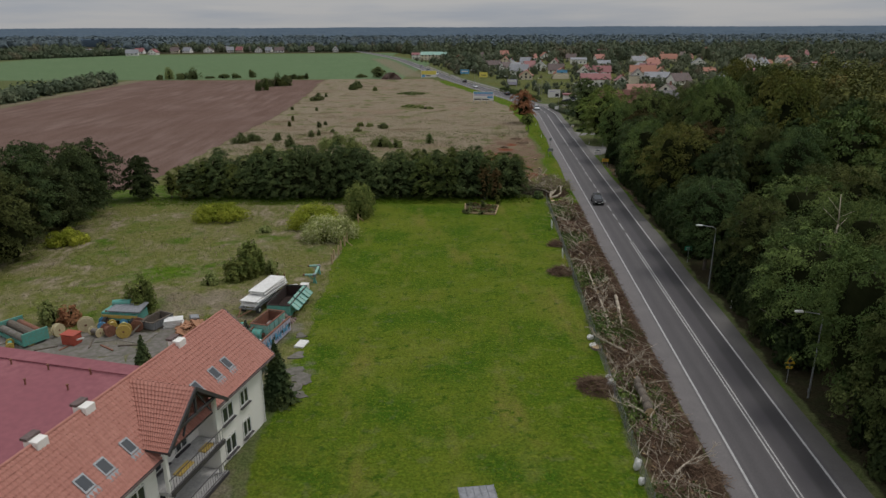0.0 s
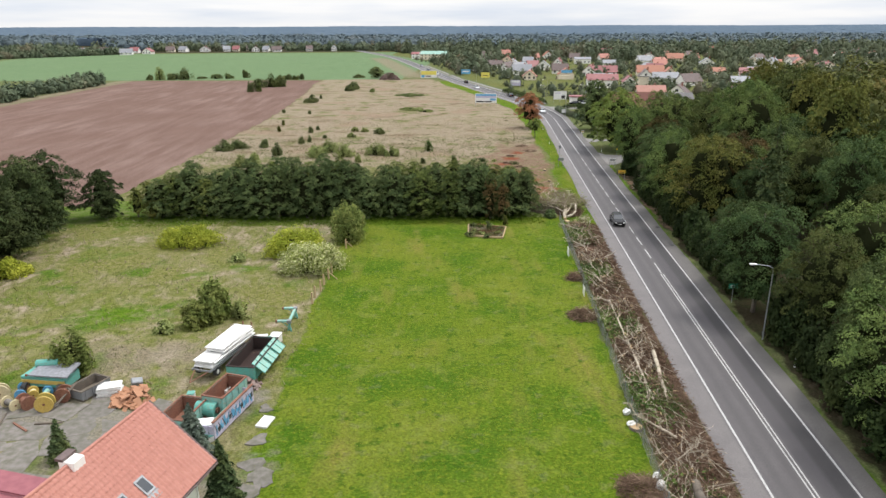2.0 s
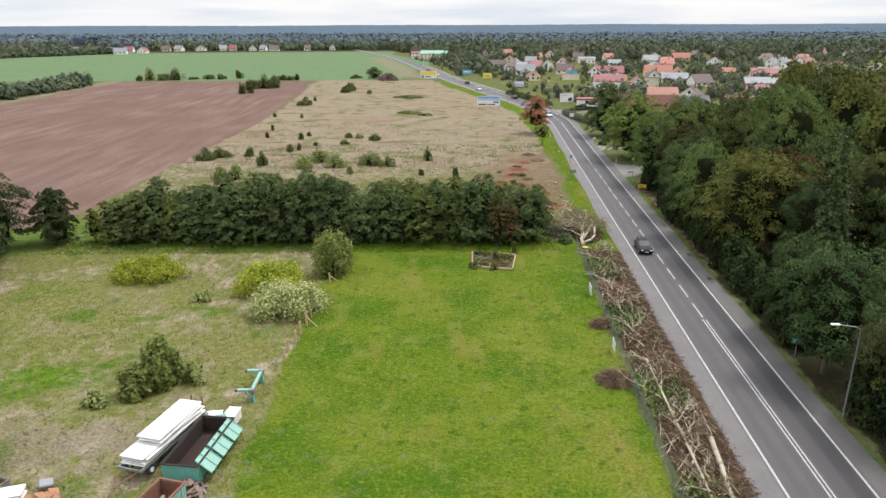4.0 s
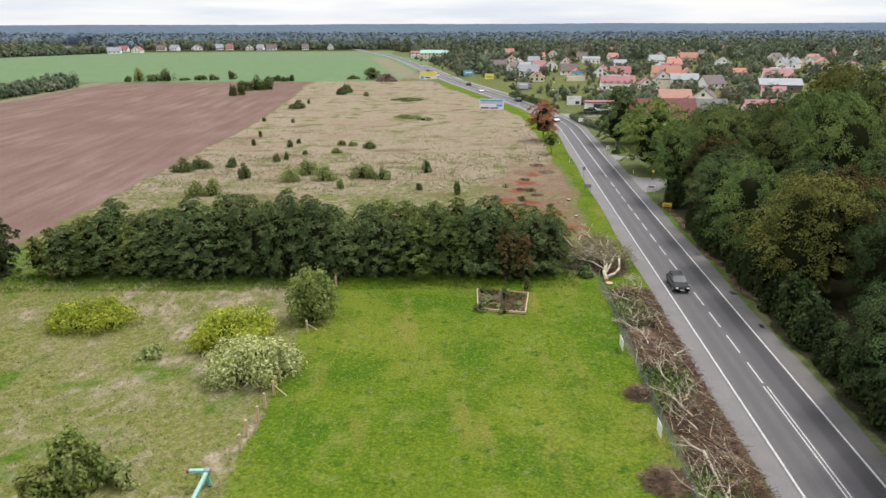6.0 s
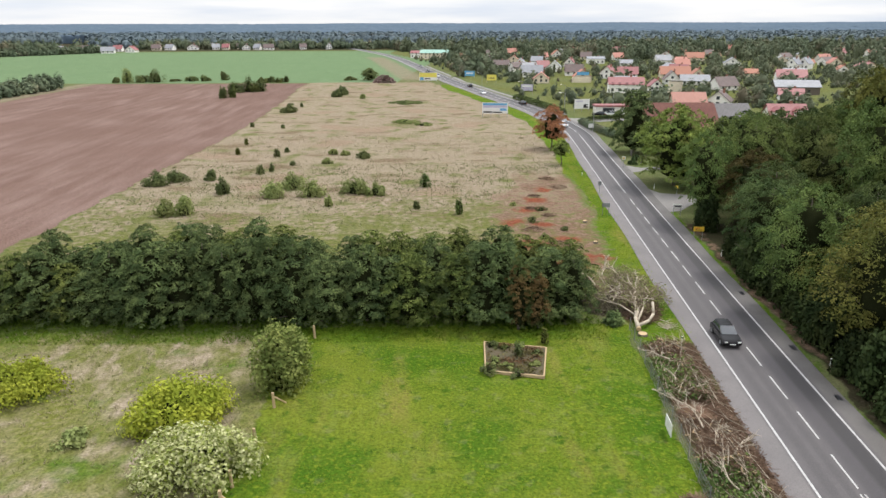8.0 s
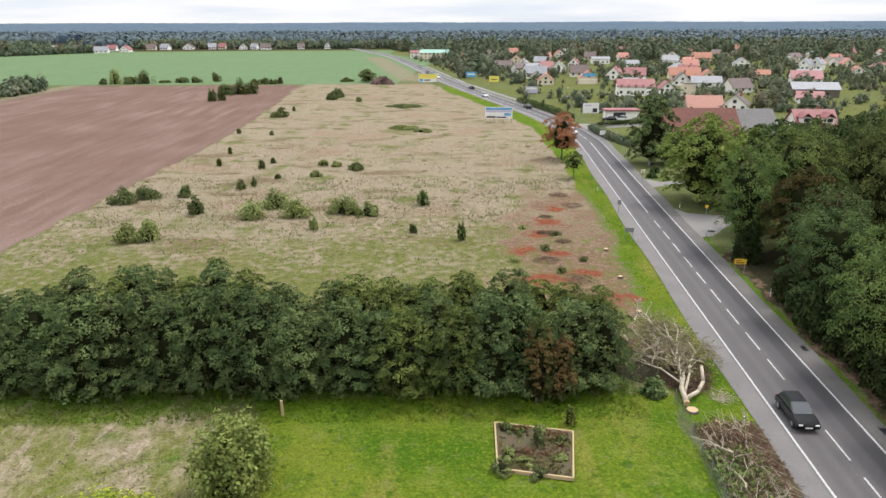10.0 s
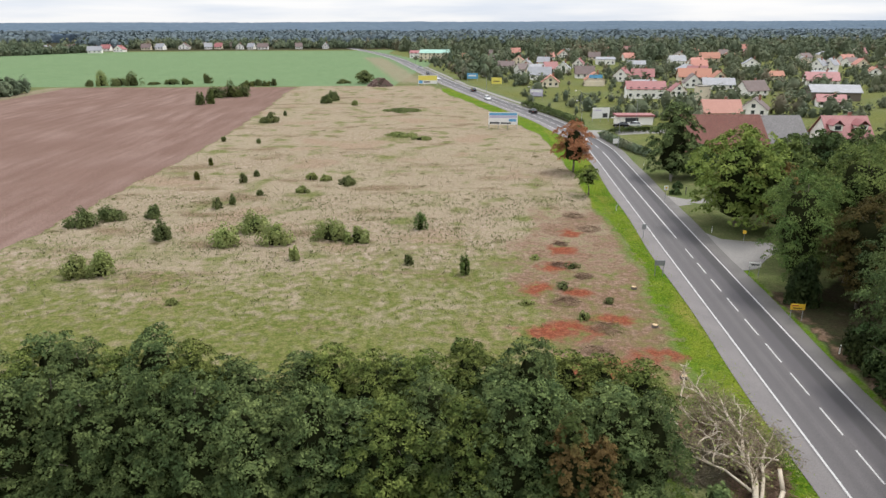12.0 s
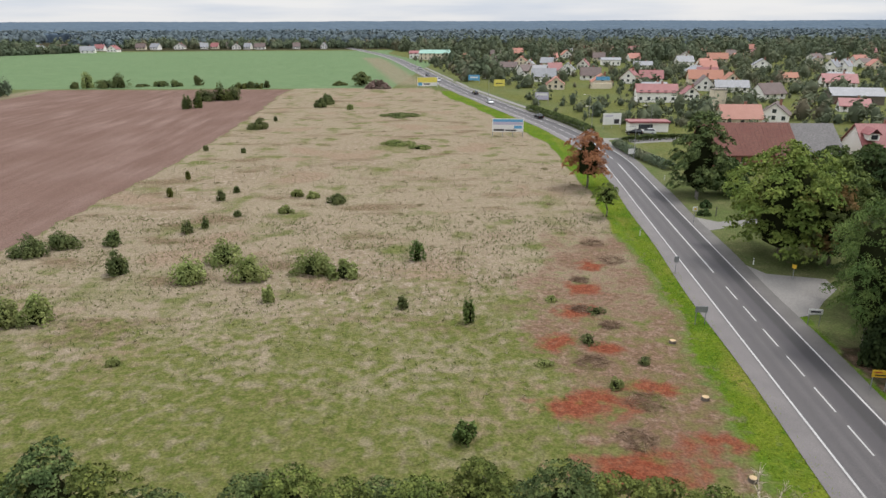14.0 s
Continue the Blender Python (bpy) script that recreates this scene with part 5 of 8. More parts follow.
for k in range(10):
    y0 = -2.8 + k * 0.58
    for lo, hi, mat in (((y0, mr.uniform(0.25, 0.5)), (y0 + mr.uniform(0.16, 0.3), mr.uniform(1.1, 1.55)), BLUE_PAINT), ((y0 + 0.2, mr.uniform(0.4, 0.8)), (y0 + 0.52, mr.uniform(0.9, 1.2)), BLUE_PAINT if k % 3 else BLACK_PAINT)):
        turn = Matrix.Translation((0, (lo[0] + hi[0]) / 2, 0.9)) @ pose(0, 0, 0, mr.uniform(-22, 22)) @ Matrix.Translation((0, -(lo[0] + hi[0]) / 2, -0.9))
        part("sprayed_shape", box((0.452, lo[0], lo[1]), (0.458, hi[0], hi[1]), turn), mat, mural)
    turn = Matrix.Translation((0, y0, 0.9)) @ pose(0, 0, 0, mr.uniform(-35, 35)) @ Matrix.Translation((0, -y0, -0.9))
    part("sprayed_shape", box((0.46, y0 - 0.03, 0.4), (0.464, y0 + 0.04, 1.4), turn), BLACK_PAINT, mural)

drum = thing("machine_drum", "teal machine drum between the skips", "machine", at_ground(-19.0, 66.2, -14))
part("shell", tube((-0.9, 0, 0.75), (0.9, 0, 0.75), 0.62, sides=20), TEAL, drum, smooth=False)
part("hub", tube((0.9, 0, 0.75), (1.05, 0, 0.75), 0.25, sides=12), RUST, drum)
part("stand", box((-0.7, -0.5, 0), (0.7, 0.5, 0.25)), RUST, drum)
for x, y, w, l, h, tn in ((-18.6, 63.9, 1.5, 1.1, 0.9, 10), (-17.9, 62.6, 0.9, 0.7, 0.5, 30), (-21.2, 68.7, 0.6, 0.6, 0.8, 5), (-18.9, 70.1, 1.4, 0.8, 0.5, -20), (-17.7, 79.8, 1.3, 1.1, 0.8, 8), (-16.3, 80.1, 1.0, 1.5, 0.9, -8), (-16.9, 79.0, 0.9, 0.9, 1.0, 20)):
    block = thing("white_crate", "white crate standing among the scrap", "crate", at_ground(x, y, tn))
    part("body", box((-w / 2, -l / 2, 0), (w / 2, l / 2, h), bevel=0.05), WHITE_PAINT, block)
    part("lid", box((-w / 2 - 0.03, -l / 2 - 0.03, h + 0.002), (w / 2 + 0.03, l / 2 + 0.03, h + 0.06), bevel=0.02), WHITE_PAINT if w > 0.9 else TEAL, block)

# rubble between the containers and on the yard
def heap(name, label, x, y, r, h, material, n, seed, size=0.3, stretch=1.0):
    """A loose heap of broken boards and stones."""
    rng = random.Random(seed)
    bm = bmesh.new()
    for k in range(n):
        a, d = rng.uniform(0, 6.28), r * math.sqrt(rng.random())
        z = max(0.05, h * (1 - (d / r) ** 2) * rng.uniform(0.5, 1))
        s = size * rng.uniform(0.4, 1.3)
        add_box(bm, (-s, -s * rng.uniform(0.3, 0.8), -0.05), (s, s * rng.uniform(0.3, 0.8), 0.06), pose(d * math.cos(a), stretch * d * math.sin(a), z, rng.uniform(-35, 35), rng.uniform(-35, 35), rng.uniform(0, 360)))
    ob = part(name, bm, material)
    ob.matrix_basis = at_ground(x, y)
    return tagged(ob, label, "rubble", kind="stuff")


heap("board_heap", "heap of broken reddish boards", -26.6, 69.4, 1.9, 0.8, surface("broken_boards", (0.40, 0.20, 0.11), (0.33, 0.16, 0.09), 1.0, 0.85), 70, 3, 0.5)
heap("scrap_heap", "heap of dark and pink scrap between containers", -17.2, 71.3, 1.4, 0.7, surface("mixed_scrap", (0.30, 0.20, 0.17), (0.16, 0.14, 0.13), 2.0, 0.8), 60, 5, 0.28)
for k in range(6):
    sheet = thing("insulation_slab", "white slab in a low stack", "slab", at_ground(-29.2 + 0.06 * (k % 3), 70.4, 12 + 4 * (k % 2), 0.15 * k))
    part("board", box((-1.0, -0.65, 0.004), (1.0, 0.65, 0.14), bevel=0.02), WHITE_PAINT, sheet)
scrap = thing("metal_scrap", "crumpled pale metal scrap beside the slabs", "scrap", at_ground(-27.4, 72.0, 30))
part("sheet", box((-0.5, -0.4, 0.0), (0.5, 0.4, 0.5), pose(0, 0, 0, 12, 9), bevel=0.08), STEEL, scrap)

# trailer with white panels
tr = thing("panel_trailer", "drawbar trailer loaded with stacked white panels", "trailer", at_ground(-20.2, 76.3, -17))
for s in (-1, 1):
    part("side_beam", box((s * 0.95 - 0.07, -4.2, 0.75), (s * 0.95 + 0.07, 3.9, 0.93)), STEEL, tr)
    for yy in (-3.2, 2.3, 3.1):
        wheel = part("wheel", tube((s * 0.95 - 0.14, yy, 0.42), (s * 0.95 + 0.14, yy, 0.42), 0.42, sides=18), RUBBER, tr)
        part("rim", tube((s * 0.95 - 0.16, yy, 0.42), (s * 0.95 + 0.16, yy, 0.42), 0.2, sides=12), WHITE_PAINT, wheel)
    part("stake", box((s * 0.5 - 0.05, 3.9, 0.75), (s * 0.5 + 0.05, 4.0, 2.3)), RUST, tr)
    part("drawbar", tube((s * 0.7, -4.2, 0.8), (0, -6.0, 0.55), 0.05, sides=6), RUST, tr)
for yy in (-4.1, -2.1, 0.0, 2.0, 3.8):
    part("cross_beam", box((-0.88, yy - 0.06, 0.75), (0.88, yy + 0.06, 0.9)), STEEL, tr)
pr = random.Random(2)
for k in range(9):
    long = (3.9 if k < 5 else 3.1) + pr.uniform(-0.45, 0.1)
    pn = thing("wall_element", "long white wall element stacked on the trailer", "building element", at_ground(-20.2, 76.3, -17 + pr.uniform(-2.2, 2.2), 0.96 + 0.14 * k) @ pose(pr.uniform(-0.05, 0.05) + (0.12 if k > 4 else 0), 0.15 + (0.7 if k > 4 else 0), 0) @ pose(pr.uniform(-0.14, 0.14), 0, 0))
    part("board", box((-1.0, -long, 0.0), (1.0, long - 0.4, 0.1), bevel=0.02), WHITE_PAINT, pn)

# teal machine stand by the fence: a beam on two trestles, each with a side arm
ms = thing("machine_stand", "teal steel machine stand with two trestles and side arms", "machine", at_ground(-15.5, 85.2, 0))
part("beam", box((-0.14, -1.75, 0.98), (0.14, 1.75, 1.24), bevel=0.03), TEAL_PALE, ms)
for yy in (-1.75, 1.75):
    tres = part("trestle", box((-0.2, yy - 0.2, 0.95), (0.24, yy + 0.2, 1.35), bevel=0.04), STEEL, ms, "grey steel joint block")
    for lean, sx in ((16, 0.10), (-14, -0.05)):
        part("leg", box((sx - 0.09, yy - 0.1, -0.02), (sx + 0.09, yy + 0.1, 1.05), Matrix.Translation((sx, yy, 1.0)) @ pose(0, 0, 0, lean * 0.4, lean) @ Matrix.Translation((-sx, -yy, -1.0)), bevel=0.02), TEAL, tres)
    arm = part("arm", box((-1.25, yy - 0.14, 1.08), (-0.2, yy + 0.14, 1.32), bevel=0.03), TEAL_PALE, ms)
    part("end_cap", box((-1.45, yy - 0.15, 1.06), (-1.254, yy + 0.15, 1.34), bevel=0.03), RUST, arm, "rusty end cap")
    part("strut", tube((-0.75, yy, 1.08), (-0.1, yy, 0.45), 0.05, sides=6), TEAL, ms)

# cable drums, rollers and the green machine
def spool(x, y, turn, r, w, face, core, tilt=0):
    r = 0.8 * r
    s = thing("cable_drum", "cable drum with painted flanges on the scrap yard", "cable drum", at_ground(x, y, turn) @ pose(0, 0, r, 0, tilt))
    part("core", tube((-w / 2, 0, 0), (w / 2, 0, 0), r * 0.55, sides=18), core, s)
    for k in (-1, 1):
        fl = part("flange", tube((k * w / 2 - 0.06, 0, 0), (k * w / 2 + 0.06, 0, 0), r, sides=28), face, s)
        part("hub", tube((k * (w / 2 + 0.01) - 0.06, 0, 0), (k * (w / 2 + 0.01) + 0.06, 0, 0), r * 0.16, sides=12), RUST, fl)
    return s


spool(-38.3, 69.3, -65, 1.05, 0.5, CREAM, CREAM)
spool(-33.4, 67.6, -75, 0.95, 0.7, YELLOW, TEAL)
spool(-35.3, 68.0, -35, 0.8, 1.0, RUST, RUST)
spool(-36.6, 68.0, -30, 0.65, 1.3, CREAM, CONCRETE)
spool(-35.6, 69.7, -60, 0.6, 0.9, YELLOW, CREAM)
spool(-32.6, 69.2, -80, 0.85, 0.8, RUST, RUST)
spool(-34.4, 69.3, -80, 0.55, 1.8, BLUE_PAINT, TEAL_PALE)
spool(-36.9, 70.2, -70, 0.6, 1.5, BLUE_PAINT, BLACK_PAINT)
spool(-40.8, 68.2, -20, 0.9, 0.35, CREAM, CREAM)
spool(-43.0, 66.6, -55, 0.45, 1.9, YELLOW, CREAM)
spool(-44.4, 65.4, -60, 0.5, 1.2, YELLOW, TEAL)
redbox = thing("red_tank", "open red plastic tank on the yard", "tank", at_ground(-38.4, 66.3, -15))
part("body", box((-0.8, -0.6, 0), (0.8, 0.6, 1.15), bevel=0.06), RED_PAINT, redbox)
part("rim", box((-0.86, -0.66, 1.154), (0.86, 0.66, 1.24), bevel=0.02), RED_PAINT, redbox)
part("pipe", tube((0.9, -0.2, 0.6), (1.7, -0.2, 0.9), 0.1), WHITE_PAINT, redbox)
gm = thing("green_machine", "green field machine with a yellow band and dark hood", "machine", at_ground(-35.0, 71.7, -8))
part("body", box((-2.2, -1.0, 0.5), (2.2, 1.0, 1.5), bevel=0.05), TEAL, gm)
part("band", box((-2.1, -1.06, 0.85), (2.1, -1.004, 1.2)), YELLOW, gm, "yellow side band")
part("hood", slab_quad((-1.3, -1.15, 1.75), (2.5, -1.15, 1.75), (2.4, 1.1, 2.05), (-1.2, 1.1, 2.05), 0.12), TILE_GREY, gm, "dark sheet hood")
part("tank", tube((-1.6, 0.6, 1.9), (0.4, 0.9, 2.0), 0.42, sides=14), TEAL, gm)
for sx in (-1.6, 1.7):
    wh = part("wheel", tube((sx - 0.2, -1.25, 0.5), (sx + 0.2, -1.25, 0.5), 0.5, sides=16), RUBBER, gm)
    part("rim", tube((sx - 0.22, -1.25, 0.5), (sx + 0.22, -1.25, 0.5), 0.25, sides=12), RUST, wh)
    part("support", box((sx - 0.1, -1.0, 1.5), (sx + 0.1, -0.9, 1.7)), RUST, gm)
rollers = thing("roller_machine", "green machine of long rollers on the yard", "machine", at_ground(-44.2, 67.6, -35))
part("frame", box((-2.6, -1.3, 0.2), (2.6, 1.3, 0.45)), TEAL, rollers)
for k, (yy, zz, rr, mt) in enumerate(((-0.9, 0.85, 0.38, CONCRETE), (0.0, 1.1, 0.42, BARK), (0.9, 0.9, 0.36, RUST))):
    part("roller", tube((-2.6, yy, zz), (2.6, yy, zz), rr, sides=16), mt, rollers)
for sx in (-2.66, 2.66):
    part("end_plate", box((sx - 0.06, -1.35, 0.2), (sx + 0.06, 1.35, 1.6), bevel=0.03), TEAL, rollers)
for k in range(5):
    plank = thing("loose_beam", "loose weathered beam on the yard", "beam", at_ground(-40.5 + 2.1 * k, 65.0 + 0.5 * (k % 3), 25 + 40 * k))
    part("timber", box((-1.1, -0.08, 0.0), (1.1, 0.08, 0.14)), RUST if k % 2 else BARK, plank)
pole = thing("leaning_plank", "long weathered plank leaning on a drum", "plank", pose(-32.3, 68.6, 0.75, 0, -28, 60))
part("timber", box((-1.6, -0.1, -0.04), (1.6, 0.1, 0.04)), BARK, pole)

# slabs in the grass beside the house
sr = random.Random(8)
for x, y, w, l, tn, mat in ((-13.9, 65.1, 1.0, 1.7, -12, WHITE_PAINT), (-14.0, 62.6, 1.0, 1.2, -35, CONCRETE), (-14.4, 67.3, 0.8, 1.0, 15, CONCRETE), (-13.6, 59.6, 1.5, 1.0, 10, CONCRETE), (-12.6, 58.0, 1.2, 1.5, 40, CONCRETE), (-13.4, 56.2, 1.7, 1.2, 5, CONCRETE), (-12.4, 55.0, 0.9, 1.2, 70, CONCRETE), (-13.8, 53.8, 1.0, 1.4, -10, CONCRETE)):
    sl = thing("slab", "white board lying in the grass" if mat is WHITE_PAINT else "broken concrete slab sunk in the grass", "slab", at_ground(x, y, tn) @ pose(0, 0, 0.02, sr.uniform(-3, 3), sr.uniform(-3, 3)))
    bm = bmesh.new()
    ring = [Vector((w * math.cos(a) * sr.uniform(0.4, 1.0), l * math.sin(a) * sr.uniform(0.55, 1.0), 0.045)) for a in [i * 2 * math.pi / 12 + sr.uniform(0, 0.4) for i in range(12)]]
    if mat is WHITE_PAINT:
        ring = [Vector((sx * w / 2, sy * l / 2, 0.12)) for sx, sy in ((-1, -1), (1, -1), (1, 1), (-1, 1))]
    hi = [bm.verts.new(q) for q in ring]
    lo = [bm.verts.new(q - Vector((0, 0, 0.25))) for q in ring]
    bm.faces.new(hi)
    for i in range(len(ring)):
        bm.faces.new((hi[i], lo[i], lo[(i + 1) % len(ring)], hi[(i + 1) % len(ring)]))
    part("plate", bm, mat, sl)

# cracked concrete slabs of the yard, weeds in their joints
yard_floor = tagged(new("pavement_yard"), "cracked grey concrete slabs with weeds in the joints", "pavement", kind="structure")
yr = random.Random(19)
corner = {}
for i in range(16):
    for j in range(9):
        corner[i, j] = (-60 + 2.95 * i + yr.uniform(-0.8, 0.8), 50.5 + 2.6 * j + yr.uniform(-0.7, 0.7))
for i in range(15):
    for j in range(8):
        quad = [corner[i, j], corner[i + 1, j], corner[i + 1, j + 1], corner[i, j + 1]]
        cx, cy = sum(q[0] for q in quad) / 4, sum(q[1] for q in quad) / 4
        along, across = cx * math.sin(radians(15.3)) + cy * math.cos(radians(15.3)), cx * math.cos(radians(15.3)) - cy * math.sin(radians(15.3))
        if (along < 46 and across < -25) or cx > -18 or cy > 69.5 + yr.uniform(-1.5, 1.0) or yr.random() < 0.12:
            continue
        z = ground_z(cx, cy)
        bm = bmesh.new()
        ring = []
        for k in range(4):
            (ax, ay), (bx2, by2) = quad[k], quad[(k + 1) % 4]
            for f in (0.0, 0.5):
                px, py = ax + (bx2 - ax) * f + yr.uniform(-0.06, 0.06), ay + (by2 - ay) * f + yr.uniform(-0.06, 0.06)
                ring.append(Vector((px + (cx - px) * 0.012, py + (cy - py) * 0.012, z + 0.03 + yr.uniform(-0.015, 0.015))))
        hi = [bm.verts.new(q) for q in ring]
        lo = [bm.verts.new(q - Vector((0, 0, 0.2))) for q in ring]
        bm.faces.new(hi)
        for k in range(8):
            bm.faces.new((hi[k], lo[k], lo[(k + 1) % 8], hi[(k + 1) % 8]))
        part("slab", bm, CONCRETE, yard_floor)

# ---- shrubs and single trees round the lawn ----
for i, (x, y, h, r) in enumerate(((-63.5, 126.5, 12.6, 4.6), (-56.3, 129.8, 8.6, 3.1), (-67.5, 113, 14.5, 5.0), (-63.5, 102.5, 15.5, 5.2), (-70.5, 122, 13.0, 4.6), (-60.5, 93.5, 14.0, 4.8), (-68, 96, 17, 5.2), (-72, 106, 16, 5), (-63, 84, 15, 5), (-61.0, 109.0, 11.5, 4.2), (-62.0, 117.0, 12.5, 4.4), (-64.5, 121.5, 13.0, 4.4))):
    tree("field_tree", "dark green tree at the edge of the weedy plot", 100 + i, h, r, LEAF_DARK if i != 5 else LEAF_OLIVE, 12000, 84, 0.0, column, 0.15, 0.27, at=spot(x, y), up=0.2)
shrub("elder_bush", "round dark green bush by the lawn's corner", 120, 6.9, 3.4, LEAF_ELDER, 6500, 0.16, spot(-12.9, 115.6), lobes=80)
shrub("blossoming_bush", "broad bush with cream-white blossom beside the fence", 121, 4.6, 5.0, LEAF_WHITE, 9000, 0.15, spot(-16.2, 102.7, 10), 0.75, lobes=68)
shrub("knotweed_thicket", "broad yellow-green knotweed thicket", 122, 4.7, 4.8, LEAF_LIME, 7500, 0.16, spot(-19.6, 109.4, 20), 0.75, lobes=68)
shrub("knotweed_thicket", "yellow-green knotweed thicket in the weeds", 123, 3.2, 5.4, LEAF_LIME, 7500, 0.16, spot(-36.6, 114.6, 0), 0.72, lobes=68)
shrub("knotweed_thicket", "yellow-green knotweed thicket under the trees", 124, 2.8, 3.4, LEAF_LIME, 3600, 0.18, spot(-56.5, 101.0, 40), 0.8, lobes=48)
shrub("hawthorn_bush", "dense dark bush in the weedy plot", 125, 6.0, 2.0, LEAF_ELDER, 4200, 0.2, spot(-24.5, 86.6), lobes=48)
shrub("hawthorn_bush", "dense dark bush in the weedy plot", 126, 3.4, 1.9, LEAF_ELDER, 2000, 0.17, spot(-26.2, 84.8), lobes=40)
shrub("dry_bush", "small grey-green bush in the weeds", 127, 1.9, 1.1, LEAF_GREY, 800, 0.16, spot(-28.8, 82.6))
shrub("dry_bush", "small grey-brown bush in the weeds", 128, 2.2, 1.3, LEAF_GREY, 700, 0.16, spot(-21.8, 87.2))
shrub("dry_bush", "small grey-green bush in the weeds", 129, 1.4, 1.4, LEAF_GREY, 600, 0.16, spot(-27.5, 107.0))
shrub("elder_bush", "dark bush at the lawn's far corner", 131, 1.6, 1.3, LEAF_ALDER, 800, 0.18, spot(20.3, 128.5), 1.2)
shrub("birch_sapling", "thin young grey-green tree on the yard", 132, 6.0, 2.1, LEAF_ELDER, 3000, 0.16, spot(-33.9, 73.6), lobes=30, category="tree")
shrub("sumac_bush", "rusty orange bush behind the cable drums", 133, 2.2, 1.6, LEAF_COPPER, 900, 0.18, spot(-41.2, 71.8))
shrub("elder_bush", "olive bush behind the cable drums", 134, 3.0, 1.5, LEAF_GREY, 1000, 0.18, spot(-43.4, 71.6))
conifer("young_spruce", "small dark spruce on the yard", 135, 3.7, 1.35, LEAF_PINE, 1900, 0.14, spot(-28.5, 60.6), 9)
conifer("young_spruce", "grey-blue spruce beside the house gable", 136, 5.4, 2.2, LEAF_BLUE, 3600, 0.17, spot(-17.9, 59.6), 9)
conifer("thuja_tree", "tall dark thuja at the house corner", 137, 6.2, 2.1, LEAF_PINE, 6000, 0.15, spot(-13.9, 53.8), 20)

# bushes in the dry meadow
GORSE = "dark green bush in the dry meadow"
BROOM = "grey-green broom bush in the dry meadow"
for i, (x, y, h, r) in enumerate(((-39.2, 187.8, 3.4, 1.6), (-45.1, 200.0, 2.8, 1.4), (-54.8, 195.6, 3.2, 2.6), (-51.8, 199.0, 3.0, 2.5), (-16.2, 223.4, 2.2, 1.9), (-51.1, 310.5, 3.4, 3.8), (-39.7, 371.5, 4.6, 3.0), (-41.0, 362.0, 3.4, 2.4), (-45.4, 449.0, 2.4, 3.6), (-10.0, 336.0, 1.2, 8.0))):
    shrub("meadow_bush", GORSE, 140 + i, h, r, LEAF_BUSH, int(420 * min(r, 3) + 400), 0.2 if y < 300 else 0.3, spot(x, y, 0), 0.8, "meadow bushes")
for i, (x, y, h, r) in enumerate(((-29.1, 185.4, 3.7, 2.6), (-26.6, 192.0, 3.6, 2.9), (-21.9, 185.8, 4.1, 2.9), (-14.2, 187.6, 3.6, 2.8), (-10.2, 186.4, 2.6, 2.2), (-41.4, 173.0, 3.8, 2.2), (-44.8, 172.4, 3.6, 2.2), (-17.9, 178.8, 2.2, 0.9), (-20.8, 227, 1.5, 1.2), (-23.9, 228, 1.8, 1.2), (-23.6, 216.6, 1.5, 1.4), (-28.9, 354.5, 2.8, 1.3), (-29, 163.4, 0.8, 0.8), (-8.0, 282.0, 1.2, 4.5), (-2.5, 276, 1.0, 3.0))):
    shrub("meadow_bush", BROOM, 150 + i, h, r, LEAF_GREY, int(420 * min(r, 3) + 400), 0.19, spot(x, y, 0), 0.8, "meadow bushes")
for i, (x, y, h, r) in enumerate(((-0.9, 192.6, 3.7, 1.25), (5.1, 172.5, 3.4, 0.85), (3.9, 150.6, 2.4, 1.1), (-36.4, 205.4, 2.5, 1.0), (-34.5, 208.4, 2.1, 0.7), (-37.1, 225.2, 2.3, 0.95), (-35.8, 231.0, 1.6, 0.7), (-2.2, 176.5, 1.6, 0.7), (-47.3, 228.2, 2.4, 0.7), (-49.1, 243.0, 2.1, 0.6), (-55.4, 274.5, 1.9, 0.8), (-45.3, 271.4, 1.7, 0.7), (-49.6, 326.5, 1.8, 0.8), (-31.2, 214.6, 1.3, 0.7))):
    shrub("meadow_sapling", "small green sapling in the dry meadow", 165 + i, h, r, LEAF_YELLOW if i in (8, 9) else LEAF_LIGHT if i < 3 else LEAF_BUSH, 620, 0.15, spot(x, y), 1.0, "meadow saplings", 26, "sapling")
heap("brush_heap", "reddish-brown heap of cut brush in the meadow", -25.2, 433, 5.8, 4.2, surface("cut_brush", (0.20, 0.13, 0.11), (0.15, 0.10, 0.085), 0.5, 0.9), 320, 11, 0.9, 0.6)
tree("meadow_tree", "dark green tree beside the brush heap", 185, 6.9, 4.4, LEAF_BUSH, 1600, 60, 0.03, broad, 0.42, 0.26, at=spot(-34.0, 446))

# trees along the road towards the village
tree("copper_tree", "copper-leaved tree beside the road", 200, 11.2, 4.1, LEAF_COPPER, 5200, 46, 0.2, broad, 0.2, 0.3, at=spot(31.0, 234.0))
tree("roadside_tree", "small green tree on the verge", 201, 6.0, 2.0, LEAF_ALDER_PALE, 2200, 24, 0.34, broad, 0.16, 0.34, at=spot(29.8, 213.4))
tree("roadside_tree", "tall dark green tree beside a concrete fence", 202, 16.0, 5.2, LEAF_ALDER, 9000, 90, 0.03, column, 0.26, 0.24, at=spot(50.2, 228.5))
tree("roadside_tree", "large bright green maple by the lay-by", 203, 16.6, 7.4, LEAF_MAPLE, 12000, 90, 0.08, broad, 0.25, 0.24, at=spot(48.6, 193.0))
